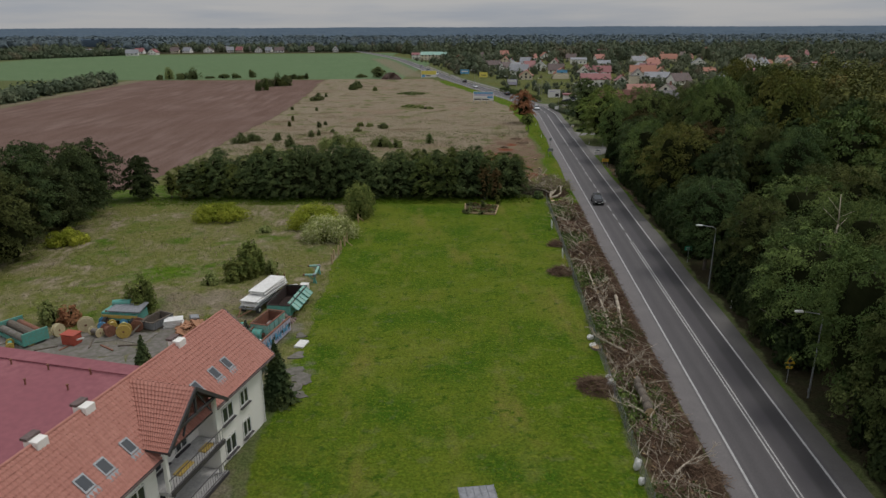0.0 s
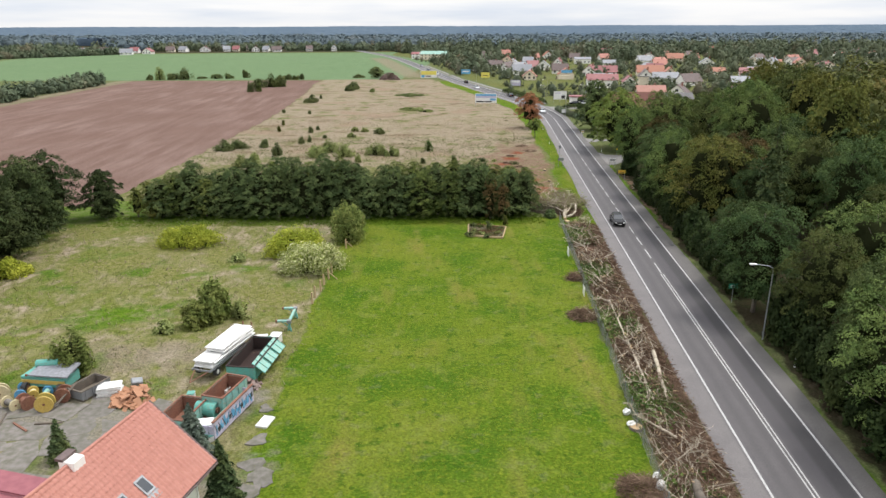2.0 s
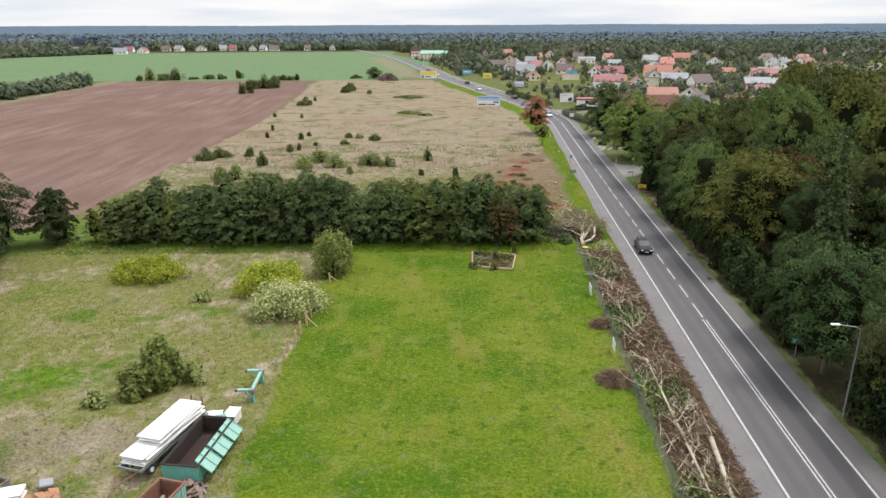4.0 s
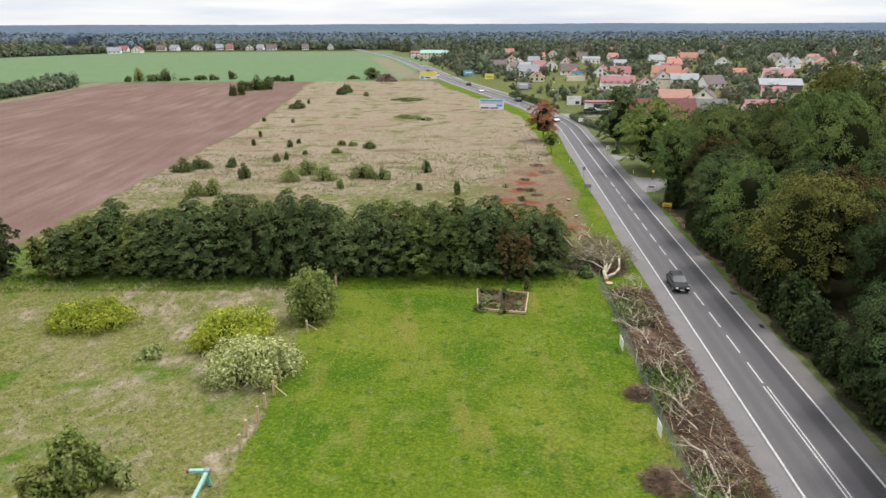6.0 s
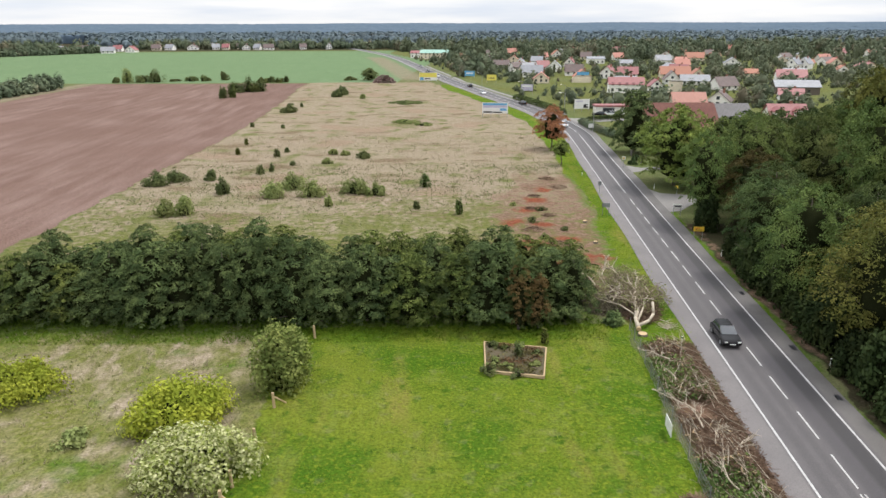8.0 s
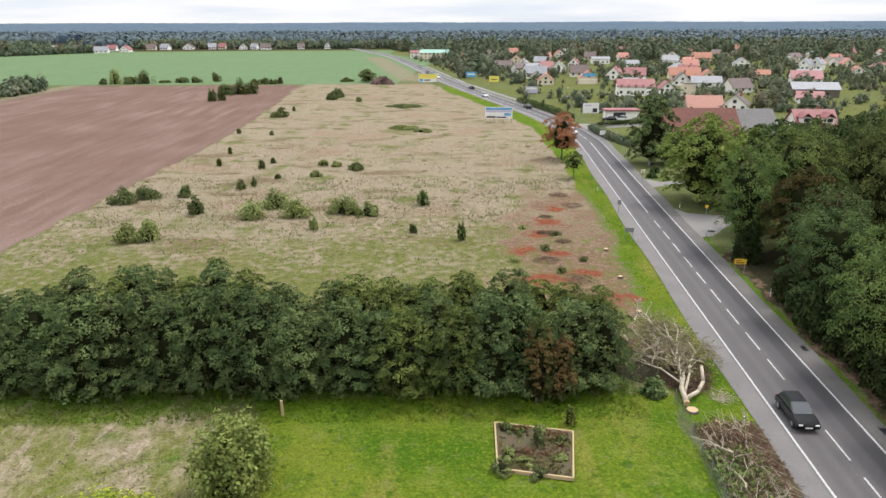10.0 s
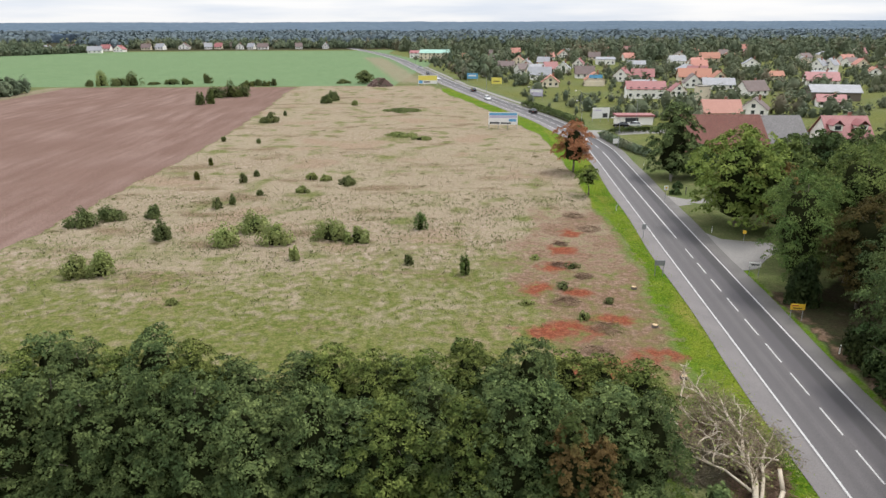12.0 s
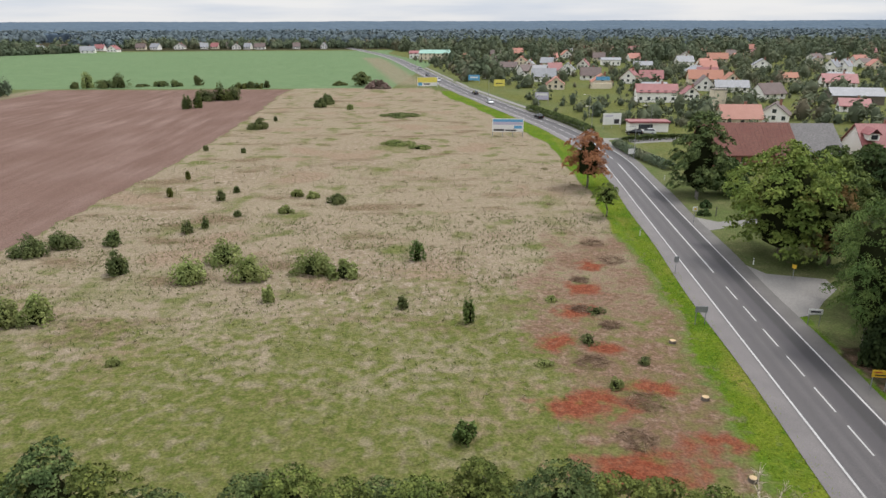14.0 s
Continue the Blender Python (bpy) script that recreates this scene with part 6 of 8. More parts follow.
tree("roadside_tree", "reddish-brown tree beside the maple", 204, 12.0, 4.0, LEAF_BROWN, 3000, 80, 0.1, broad, 0.3, 0.2, at=spot(53.5, 189.5))
for i, (x, y, h, r, mat) in enumerate(((60, 201, 13.0, 5.0, LEAF_LIGHT), (69, 208, 13.5, 5.2, LEAF_FOREST), (57.5, 214, 7.0, 3.6, LEAF_YELLOW), (66, 221, 7, 4.0, LEAF_LIGHT), (78, 213, 13, 5.0, LEAF_ALDER), (88, 219, 11, 5, LEAF_FOREST), (76, 230, 9, 4.5, LEAF_FOREST), (97, 228, 12, 5, LEAF_ALDER), (56, 228, 7, 3.6, LEAF_FOREST), (87, 236, 8, 4, LEAF_FOREST))):
    tree("garden_tree", "broad green tree behind the road", 210 + i, h, r, mat, 5200, 60, 0.04, broad, 0.28, 0.26, at=spot(x, y))
for i, (x, y) in enumerate(((41.2, 214), (43.5, 219))):
    shrub("garden_bush", "low green bush beside the drive", 230 + i, 1.4, 1.1, LEAF_FOREST, 500, 0.2, spot(x + 5, y))


def hedge(points, w, h, seed, label, material=LEAF_HAZED):
    """A clipped hedge along a line."""
    rng = np.random.default_rng(seed)
    line = spline(points, 0.5)
    n = len(line) * 60
    pick = rng.integers(len(line), size=n)
    ang = rng.uniform(0, math.pi, n)
    pos = np.stack([line[pick, 0] + np.cos(ang) * w / 2, line[pick, 1] + rng.uniform(-0.3, 0.3, n), h * (0.1 + 0.9 * np.sin(ang) ** 0.6) * rng.uniform(0.6, 1.05, n)], 1)
    nrm = np.stack([np.cos(ang), rng.normal(size=n) * 0.4, np.sin(ang)], 1) + rng.normal(size=(n, 3)) * 0.4
    v, t = sprays(rng, pos, nrm, 0.26)
    return tagged(new("hedge", mesh_of("hedge", v, t, material)), label, "hedge")


hedge([(52.2, 249), (50.4, 258), (48.8, 268), (48.2, 279)], 2.6, 1.9, 1, "clipped green hedge beside the road")
hedge([(51, 284), (58, 286.5), (66, 288), (74, 287)], 2.2, 1.6, 2, "clipped green hedge across a garden", LEAF_ALDER)
hedge([(46, 300), (43, 318), (38.5, 338), (35, 350)], 2.4, 2.2, 3, "dark hedge along the road", LEAF_ALDER)

# bushes on the field boundaries
for i, (x, y, h, r, mat) in enumerate(((-163.5, 439, 8.6, 3.6, LEAF_GREY), (-155.0, 439, 6.0, 4.6, LEAF_BUSH), (-148.0, 440, 8.2, 5.2, LEAF_BUSH), (-168.5, 437, 3.2, 2.6, LEAF_BUSH), (-140.7, 446, 1.4, 3.8, LEAF_BUSH), (-131.5, 446, 3.0, 4.2, LEAF_BUSH), (-125.0, 446, 3.6, 4.0, LEAF_BUSH), (-115.0, 452, 6.0, 2.8, LEAF_BUSH))):
    shrub("boundary_bush", "bush on the boundary of the ploughed field", 240 + i, h, r, mat, 1100, 0.36, spot(x, y), 0.8, "boundary bushes")
for i, (x, y, h, r) in enumerate(((-88.6, 358.5, 6.2, 2.0), (-85.6, 361.5, 6.5, 2.0), (-90.0, 384.0, 6.0, 4.6), (-84.5, 386.0, 7.8, 5.0), (-80.0, 389.0, 6.0, 4.0), (-89.5, 433.5, 3.2, 2.8), (-85.7, 436.0, 4.0, 2.5), (-81.4, 436.0, 3.0, 2.3), (-78.3, 438.0, 3.6, 1.6))):
    shrub("boundary_bush", "bush on the grassy strip by the ploughed field", 255 + i, h, r, LEAF_OLIVE if i % 2 else LEAF_BUSH, 1100, 0.34, spot(x, y), 0.85, "boundary bushes")

# ---- fences, bed and cut wood ----
fence = thing("wire_fence", "low wire-mesh fence between the lawn and the road", "fence")
for k in range(42):
    y = 24 + 2.5 * k
    lean = 0.05 * math.sin(k * 2.3)
    part("post", tube((fence_x(y), y, -0.1), (fence_x(y) + lean, y, 1.45), 0.035, sides=6), STEEL, fence)
wires = bmesh.new()
for k in range(41):
    y0, y1 = 24 + 2.5 * k, 26.5 + 2.5 * k
    for z in (0.1, 0.5, 0.9, 1.3):
        add_tube(wires, (fence_x(y0), y0, z), (fence_x(y1), y1, z), 0.012, sides=3)
    for i in range(12):
        y = y0 + 2.5 * i / 12
        add_tube(wires, (fence_x(y), y, 0.05), (fence_x(y + 0.2), y + 0.2, 1.35), 0.006, sides=3)
part("wire_mesh", wires, STEEL, fence)
for x, y, w, h in ((16.45, 56.2, 0.9, 0.75), (16.5, 57.4, 0.6, 0.5), (16.6, 64.4, 0.75, 0.5), (16.7, 66.2, 0.7, 0.6), (15.2, 43.4, 0.6, 1.1), (15.0, 41.6, 0.5, 0.7)):
    bag = thing("plastic_sack", "crumpled white plastic sack at the fence", "sack", at_ground(x, y, 40 * w))
    bm = bmesh.new()
    bmesh.ops.create_icosphere(bm, subdivisions=3, radius=0.5)
    for v in bm.verts:
        n = noise.noise(v.co * 3.1 + Vector((x, y, 0)))
        v.co = Vector((v.co.x * w, v.co.y * w * 0.8, max(0, v.co.z + 0.4) * h)) * (1 + 0.35 * n)
    part("film", bm, WHITE_PAINT, bag)
for x, y, w in ((19.55, 107.2, 0.9), (18.55, 92.0, 0.7)):
    pn = thing("fence_sign", "weathered white board tied to the wire fence", "sign", at_ground(x - 0.12, y, -4))
    part("board", box((-0.02, -w, 0.35), (0.02, w, 1.45), bevel=0.008), WHITE_PAINT, pn)

for i, (x, y) in enumerate(((-14.3, 91.0), (-14.3, 92.9), (-13.9, 94.9), (-13.8, 97.1), (-13.5, 99.2), (-13.4, 101.3), (-13.0, 106.4), (-12.7, 111.6), (-12.1, 118.6), (-11.5, 125.2))):
    ps = thing("fence_post", "pale new timber fence post in the grass", "post", at_ground(x, y, 17 * i), "timber posts")
    part("shaft", tube((0, 0, -0.1), (0.04 * math.sin(i), 0.03, 1.45), 0.13, 0.12, 8), PLANK, ps)
    if i in (4, 7, 8):
        part("brace", tube((0.0, -0.1, 1.0), (0.3, -1.1, 0.0), 0.07, 0.07, 6), PLANK, ps)

bed = thing("garden_bed", "overgrown garden bed edged with pale timber", "garden bed")
corner = [Vector(c) for c in ((6.0, 123.6, 0), (12.1, 122.2, 0), (11.0, 116.4, 0), (5.7, 117.6, 0))]
soil = put("soil", [c + Vector((0, 0, 0.16)) for c in corner], [(3, 2, 1, 0)], surface("bed_soil", (0.105, 0.078, 0.045), (0.082, 0.084, 0.032), 1.6, 0.95, bump=0.6, c=(0.062, 0.048, 0.028), world=True), bed)
for i in range(4):
    a, b = corner[i], corner[(i + 1) % 4]
    d = (b - a).normalized()
    t = Matrix.Translation(a) @ d.to_track_quat('X', 'Z').to_matrix().to_4x4()
    part("edging", box((0, -0.07, -0.05), ((b - a).length, 0.07, 0.26), t, bevel=0.02), PLANK, bed)
for i, (x, y, h, r, mat) in enumerate(((9.2, 120.8, 1.7, 0.6, LEAF_BUSH), (12.0, 123.4, 1.8, 0.6, LEAF_YELLOW), (6.6, 119.0, 0.8, 0.9, LEAF_GREY), (7.8, 118.2, 0.6, 0.9, LEAF_GREY), (10.4, 118.6, 0.5, 0.8, LEAF_GREY), (8.0, 122.4, 0.6, 0.9, LEAF_BROWN), (6.6, 122.6, 0.7, 0.8, LEAF_BUSH), (11.0, 121.0, 0.5, 0.8, LEAF_BUSH), (6.0, 117.6, 0.8, 1.0, LEAF_BUSH), (8.6, 116.9, 0.6, 0.9, LEAF_BUSH), (9.8, 122.4, 0.5, 0.7, LEAF_GREY))):
    shrub("garden_plant", "small plant growing in the garden bed", 300 + i, h, r, mat, 260, 0.12, at_ground(x, y, 0, 0.1), 1.0, "bed plants", 8, "plant")


bed_rng = np.random.default_rng(77)
n = 1500
u, w = bed_rng.uniform(0.04, 0.96, n), bed_rng.uniform(0.04, 0.96, n)
quad = np.array([tuple(c) for c in corner])
weed = ((1 - u)[:, None] * quad[3] + u[:, None] * quad[2]) * (1 - w)[:, None] + ((1 - u)[:, None] * quad[0] + u[:, None] * quad[1]) * w[:, None]
weed[:, 2] = 0.17 + bed_rng.uniform(0.0, 0.22, n)
weed = weed[waves(weed[:, 0], weed[:, 1], 0.9, 8) + bed_rng.normal(0, 0.4, n) > -0.1]
v, t = sprays(bed_rng, weed, bed_rng.normal(size=weed.shape) + [0, 0, 1.0], 0.16)
v[:, 2] = np.maximum(v[:, 2], 0.165)
tagged(new("bed_weeds", mesh_of("bed_weeds", v, t, foliage("bed_weed_leaves", (0.060, 0.058, 0.022), (0.115, 0.108, 0.040), (0.180, 0.150, 0.070), (0.150, 0.095, 0.050), 0.12, vary=0.1, patch=0.8))), "low withered weeds on the garden bed's soil", "weeds", kind="stuff")


def twigs(rng, places, lengths, radii, lift, heading=None, spread=0.5):
    """Thin three-sided twigs in one mesh; each lies about level in a tangle."""
    n = len(places)
    a = rng.uniform(0, 2 * math.pi, n) if heading is None else rng.normal(heading, spread, n)
    d = np.stack([np.cos(a), np.sin(a), rng.normal(0, 0.28 if heading is None else 0.10, n) + lift], 1)
    d /= np.linalg.norm(d, axis=1)[:, None]
    side = np.cross(d, [0, 0, 1.0])
    side /= np.linalg.norm(side, axis=1)[:, None] + 1e-9
    up = np.cross(side, d)
    verts = []
    for e, s in ((-0.5, 1.0), (0.5, 0.35)):
        end = places + d * (lengths * e)[:, None]
        if e > 0:
            end = end + rng.normal(0, 0.06, (n, 3)) * lengths[:, None]
        for k in range(3):
            q = k * 2.094
            verts.append(end + (side * math.cos(q) + up * math.sin(q)) * (radii * s)[:, None])
    v = np.stack(verts, 1).reshape(-1, 3)
    v[:, 2] = np.maximum(v[:, 2], 0.0)
    k = np.arange(n)[:, None] * 6
    tris = np.concatenate([k + f for f in ([0, 1, 4], [0, 4, 3], [1, 2, 5], [1, 5, 4], [2, 0, 3], [2, 3, 5])], 0)
    return v, tris


def pile_height(x, y):
    return 0.35 + 1.45 * np.clip(0.45 + 0.8 * waves(x, y, 0.55, 4) + 0.35 * waves(x, y, 1.6, 5), 0, 1)


rng = np.random.default_rng(21)
n = 26000
by = rng.uniform(22, 123, n)
left, right = fence_x(by) + 0.6, road_mid(by) - 5.3
f = rng.uniform(0, 1, n)
bx = left + f * (right - left)
room = np.sin(np.pi * np.clip(f * 0.85, 0.05, 0.97)) ** 0.6 * (1 - 0.72 * smooth(0.62, 0.9, f))
gap = waves(bx, by, 0.23, 7) > -0.85
bx, by, room, f = bx[gap], by[gap], room[gap], f[gap]
top = pile_height(bx, by) * room
places = np.stack([bx, by, top * rng.uniform(0.1, 1.0, len(bx))], 1)
v, t = twigs(rng, places, rng.uniform(0.3, 1.5, len(bx)), rng.uniform(0.008, 0.024, len(bx)), 0.05)
tagged(new("brushwood", mesh_of("brushwood", v, t, TWIG)), "tangled brown brushwood piled along the fence", "brushwood", kind="stuff")
inner = np.flatnonzero(f < 0.75)
pale = rng.choice(inner, 900, replace=False)
v, t = twigs(rng, places[pale] + [0, 0, 0.25], rng.uniform(1.2, 4.2, 900), rng.uniform(0.018, 0.045, 900), 0.03, 1.72, 0.55)
tagged(new("pale_branches", mesh_of("pale_branches", v, t, BARK_PALE)), "pale bare branches lying on the brushwood", "branches", kind="stuff")
chips = rng.choice(inner, 700)
v, t = twigs(rng, places[chips] + [0, 0, 0.2], rng.uniform(0.2, 0.5, 700), rng.uniform(0.03, 0.07, 700), 0.0)
tagged(new("cut_billets", mesh_of("cut_billets", v, t, CUT_WOOD)), "short sawn billets scattered in the brushwood", "billets", kind="stuff")
dry = rng.choice(len(bx), 16000)
v, t = sprays(rng, places[dry] + rng.normal(0, 0.15, (16000, 3)) * [1, 1, 0.5], rng.normal(size=(16000, 3)) + [0, 0, 0.8], 0.12)
v[:, 2] = np.maximum(v[:, 2], 0.01)
tagged(new("dry_leaves", mesh_of("dry_leaves", v, t, foliage("dead_leaves", (0.085, 0.052, 0.034), (0.165, 0.105, 0.070), (0.240, 0.165, 0.115), (0.10, 0.12, 0.04), 0.04, patch=0.5))), "withered brown leaves in the brushwood", "leaves", kind="stuff")
green = np.stack([fence_x(by) + rng.uniform(0.1, 4.2, len(by)), by, rng.uniform(0.05, 1.1, len(by))], 1)[waves(bx, by, 0.3, 11) > 0.12]
v, t = sprays(rng, green, rng.normal(size=green.shape) + [0, 0, 0.8], 0.15)
v[:, 2] = np.maximum(v[:, 2], 0.01)
tagged(new("nettles", mesh_of("nettles", v, t, LEAF_LIGHT)), "green weeds growing through the fence", "weeds", kind="stuff")


def branch_heap(label, x, y, r, h, seed, n=420, material=TWIG, spread=1.0):
    """A separate heap of cut branches: thick ones below, twigs over them."""
    g = np.random.default_rng(seed)
    a, d = g.uniform(0, 6.28, n), r * np.sqrt(g.uniform(0, 1, n))
    p = np.stack([d * np.cos(a), spread * d * np.sin(a), np.maximum(0.05, h * (1 - (d / r) ** 2)) * g.uniform(0.2, 1, n)], 1)
    v, t = twigs(g, p, g.uniform(0.5, 1.9, n), g.uniform(0.012, 0.035, n), 0.08)
    ob = new("brush_heap", mesh_of("brush_heap", v, t, material))
    ob.matrix_basis = at_ground(x, y)
    return tagged(ob, label, "brushwood", kind="stuff")


branch_heap("heap of dark cut branches on the lawn's edge", 15.1, 55.8, 1.9, 0.9, 1, 700)
branch_heap("heap of dark cut branches on the lawn's edge", 17.2, 86.5, 1.6, 0.8, 2, 700)
branch_heap("heap of dark cut branches against the fence", 18.6, 98.5, 1.0, 0.9, 3, 420)
branch_heap("heap of dark cut branches beside the shoulder", 19.7, 42.5, 1.7, 0.9, 4, 600)


def log(label, a, b, r, seed, bark=BARK, cut=True):
    rng = random.Random(seed)
    a, b = Vector(a), Vector(b)
    lg = thing("log", label, "log")
    bm = bmesh.new()
    pts = [a.lerp(b, k / 5) + Vector((rng.uniform(-1, 1), rng.uniform(-1, 1), 0)) * r * 0.25 for k in range(6)]
    for k in range(5):
        add_tube(bm, pts[k], pts[k + 1], r * (1 - 0.06 * k), r * (1 - 0.06 * (k + 1)), 10)
    part("trunk", bm, bark, lg, smooth=True)
    if cut:
        d = (b - a).normalized()
        part("cut_face", tube(a - d * 0.02, a - d * 0.005, r * 0.97, sides=12), CUT_WOOD, lg, "fresh pale cut face")
    return lg


log("thick felled log with a fresh cut face", (18.0, 49.6, 1.15), (18.5, 55.4, 1.1), 0.42, 1)


def bough(label, x, y, turn, length, r, seed, lift=0.5):
    """A bare forked bough with bent side branches, lying on the pile."""
    rng = random.Random(seed)
    b = thing("bough", label, "branch", at_ground(x, y, turn, lift), "pale boughs")
    bm = bmesh.new()

    def twist(p, d, r, length, level):
        for k in range(5):
            d = (d + Vector((rng.uniform(-1, 1), rng.uniform(-1, 1), rng.uniform(-0.5, 0.5))) * 0.3).normalized()
            q = p + d * length / 5
            q.z = min(max(q.z, -lift + 0.1), 1.6)
            add_tube(bm, p, q, r * (1 - 0.14 * k), r * (1 - 0.14 * (k + 1)), 7 if level == 0 else 4)
            p = q
            if level < 2 and k > 0:
                for _ in range(1 + level):
                    twist(p, (d + Vector((rng.uniform(-1, 1), rng.uniform(-1, 1), rng.uniform(-0.3, 0.8)))).normalized(), r * 0.5, length * 0.45, level + 1)

    twist(Vector((0, 0, 0.1)), Vector((0, 1, 0.1)), r, length, 0)
    part("wood", bm, BARK_PALE, b, smooth=True)
    return b


log("long pale trunk lying on the brushwood", (21.9, 75.8, 0.95), (20.4, 67.2, 0.85), 0.2, 3, BARK_PALE, False)
log("thin pale trunk lying on the brushwood", (20.8, 89.0, 0.9), (19.2, 67.1, 0.8), 0.11, 4, BARK_PALE, False)
log("split pale log in the brushwood", (18.9, 45.6, 0.4), (19.1, 51.6, 0.5), 0.28, 2, BARK_PALE)
br = random.Random(31)
for k in range(32):
    y = 40 + 2.6 * k + br.uniform(-1.2, 1.2)
    x = fence_x(y) + br.uniform(1.6, float(road_mid(y)) - 8.2 - float(fence_x(y)))
    bough("pale bare forked bough on the brushwood", x, y, br.uniform(-60, 60), br.uniform(1.6, 3.4), br.uniform(0.05, 0.11), 400 + k, br.uniform(0.5, 0.9))
for x, y, r in ((17.8, 49.6, 0.5), (16.9, 64.0, 0.55), (22.68, 125.2, 0.5), (19.3, 82.8, 0.4)):
    st = thing("tree_stump", "low fresh tree stump with a pale cut top", "stump", at_ground(x, y))
    part("bark", tube((0, 0, -0.1), (0, 0, 0.22), r * 1.15, r, 12), BARK, st)
    part("cut_face", tube((0, 0, 0.221), (0, 0, 0.235), r * 0.93, sides=12), CUT_WOOD, st)

# the felled tree near the end of the lawn: it lies away from its stump
fallen = thing("felled_tree", "felled pale tree lying with bare twisted limbs", "tree")
fr = random.Random(12)
limbs, branches = bmesh.new(), bmesh.new()
tips = []


def grow(p, d, r, length, level):
    """A limb that twists, tapers and forks."""
    pts = [Vector(p)]
    d = Vector(d).normalized()
    steps = 5
    for k in range(steps):
        d = (d + Vector((fr.uniform(-1, 1), fr.uniform(-1, 1), fr.uniform(-0.5, 0.6))) * 0.28).normalized()
        nxt = pts[-1] + d * length / steps
        nxt.z = max(0.12, nxt.z if nxt.z < 1.9 else 3.8 - nxt.z)
        nxt.x = min(nxt.x, 27.0)
        add_tube(limbs if level < 2 else branches, pts[-1], nxt, r * (1 - 0.12 * k), r * (1 - 0.12 * (k + 1)), 7 if r > 0.1 else 4)
        pts.append(nxt)
        if level < 3 and k >= 1:
            for q in range(1 if level < 2 else 2):
                side = (d + Vector((fr.uniform(-1, 1), fr.uniform(-0.7, 1), fr.uniform(-0.1, 0.7))) * 1.0).normalized()
                grow(nxt, side, r * 0.48, length * 0.55, level + 1)
    tips.append(pts[-1])


felled_limbs = [([(22.5, 126.2, 0.40), (22.6, 127.8, 0.8), (23.3, 129.4, 1.0), (23.2, 131.4, 1.5), (24.2, 133.8, 1.5), (24.1, 136.5, 1.8), (24.8, 139.5, 1.5)], 0.25, 0.05),
         ([(22.7, 126.6, 0.5), (23.9, 127.3, 0.7), (24.7, 128.4, 1.0), (24.9, 129.6, 1.9)], 0.19, 0.14),
         ([(22.7, 127.2, 0.8), (23.9, 129.6, 1.2), (24.4, 131.0, 1.4), (25.6, 133.0, 1.6), (25.8, 136.0, 1.5)], 0.13, 0.04),
         ([(22.7, 128.6, 0.9), (21.6, 130.5, 1.2), (20.6, 131.6, 1.1), (18.9, 133.8, 1.0)], 0.10, 0.035)]
for k, (way, ra, rb) in enumerate(felled_limbs):
    way = [Vector(q) for q in way]
    steps = len(way) - 1
    for q in range(steps):
        r0, r1 = ra + (rb - ra) * q / steps, ra + (rb - ra) * (q + 1) / steps
        add_tube(limbs, way[q], way[q + 1], r0, r1, 9)
        if k != 1 and q:
            for side in range(3):
                d = (way[q + 1] - way[q]).normalized() + Vector((fr.uniform(-1.1, 0.8), fr.uniform(-0.4, 0.8), fr.uniform(-0.2, 0.5)))
                grow(way[q].lerp(way[q + 1], fr.random()), d, r1 * 0.5, fr.uniform(2.2, 3.6), 1)
part("limb_wood", limbs, BARK_PALE, fallen, smooth=True)
part("branches", branches, surface("thin_branch_bark", (0.250, 0.195, 0.125), (0.165, 0.130, 0.080), 1.5, 0.9, bump=0.2), fallen, "brown thin branches")
part("cut_face", tube((22.46, 125.9, 0.36), (22.5, 126.15, 0.40), 0.25, sides=12), CUT_WOOD, fallen, "fresh pale cut face")
part("cut_face", tube((24.9, 129.6, 1.9), (24.91, 129.63, 1.93), 0.15, sides=12), CUT_WOOD, fallen, "fresh pale cut face")
frng = np.random.default_rng(13)
tp = np.array([tuple(q) for q in tips])
pick = tp[frng.integers(len(tp), size=3200)] + frng.normal(0, 0.5, (3200, 3)) * [1, 1, 0.6]
pick[:, 2] = np.clip(pick[:, 2] * frng.uniform(0.4, 1.0, len(pick)), 0.1, 1.9)
v, t = twigs(frng, pick, frng.uniform(0.4, 1.3, 3200), frng.uniform(0.010, 0.022, 3200), 0.1)
tw = new("twig_mass", mesh_of("twigs", v, t, surface("grey_twigs", (0.190, 0.145, 0.090), (0.115, 0.088, 0.054), 0.8, 0.9, bump=0)))
tw.parent = fallen
pick = pick[frng.integers(3200, size=2600)] + frng.normal(0, 0.2, (2600, 3))
v, t = sprays(frng, pick, frng.normal(size=(2600, 3)) + [0, 0, 0.5], 0.12)
v[:, 2] = np.maximum(v[:, 2], 0.01)
lv = new("leaves", mesh_of("leaves", v, t, LEAF_GREY))
lv.parent = fallen
for k in range(9):
    bough("pale bare bough of the felled tree", 25.5 - 0.8 * k + br.uniform(-0.6, 0.6), 131.0 + 2.2 * (k % 5), br.uniform(-50, 60), br.uniform(2.4, 4.6), br.uniform(0.05, 0.09), 440 + k, br.uniform(0.9, 1.6))
branch_heap("grey twigs of the felled crown", 20.6, 133.0, 3.0, 1.2, 15, 2400, surface("felled_twigs", (0.120, 0.100, 0.060), (0.085, 0.080, 0.042), 0.8, 0.9, bump=0))
branch_heap("brown brushwood under the felled tree", 23.9, 133.6, 2.7, 1.1, 9, 3200, TWIG, 2.1)
branch_heap("brown brushwood beside the tree row", 19.6, 136.0, 2.4, 1.3, 10, 900)
branch_heap("loose twigs on the verge", 26.0, 127.4, 1.0, 0.25, 14, 60, BARK_PALE)


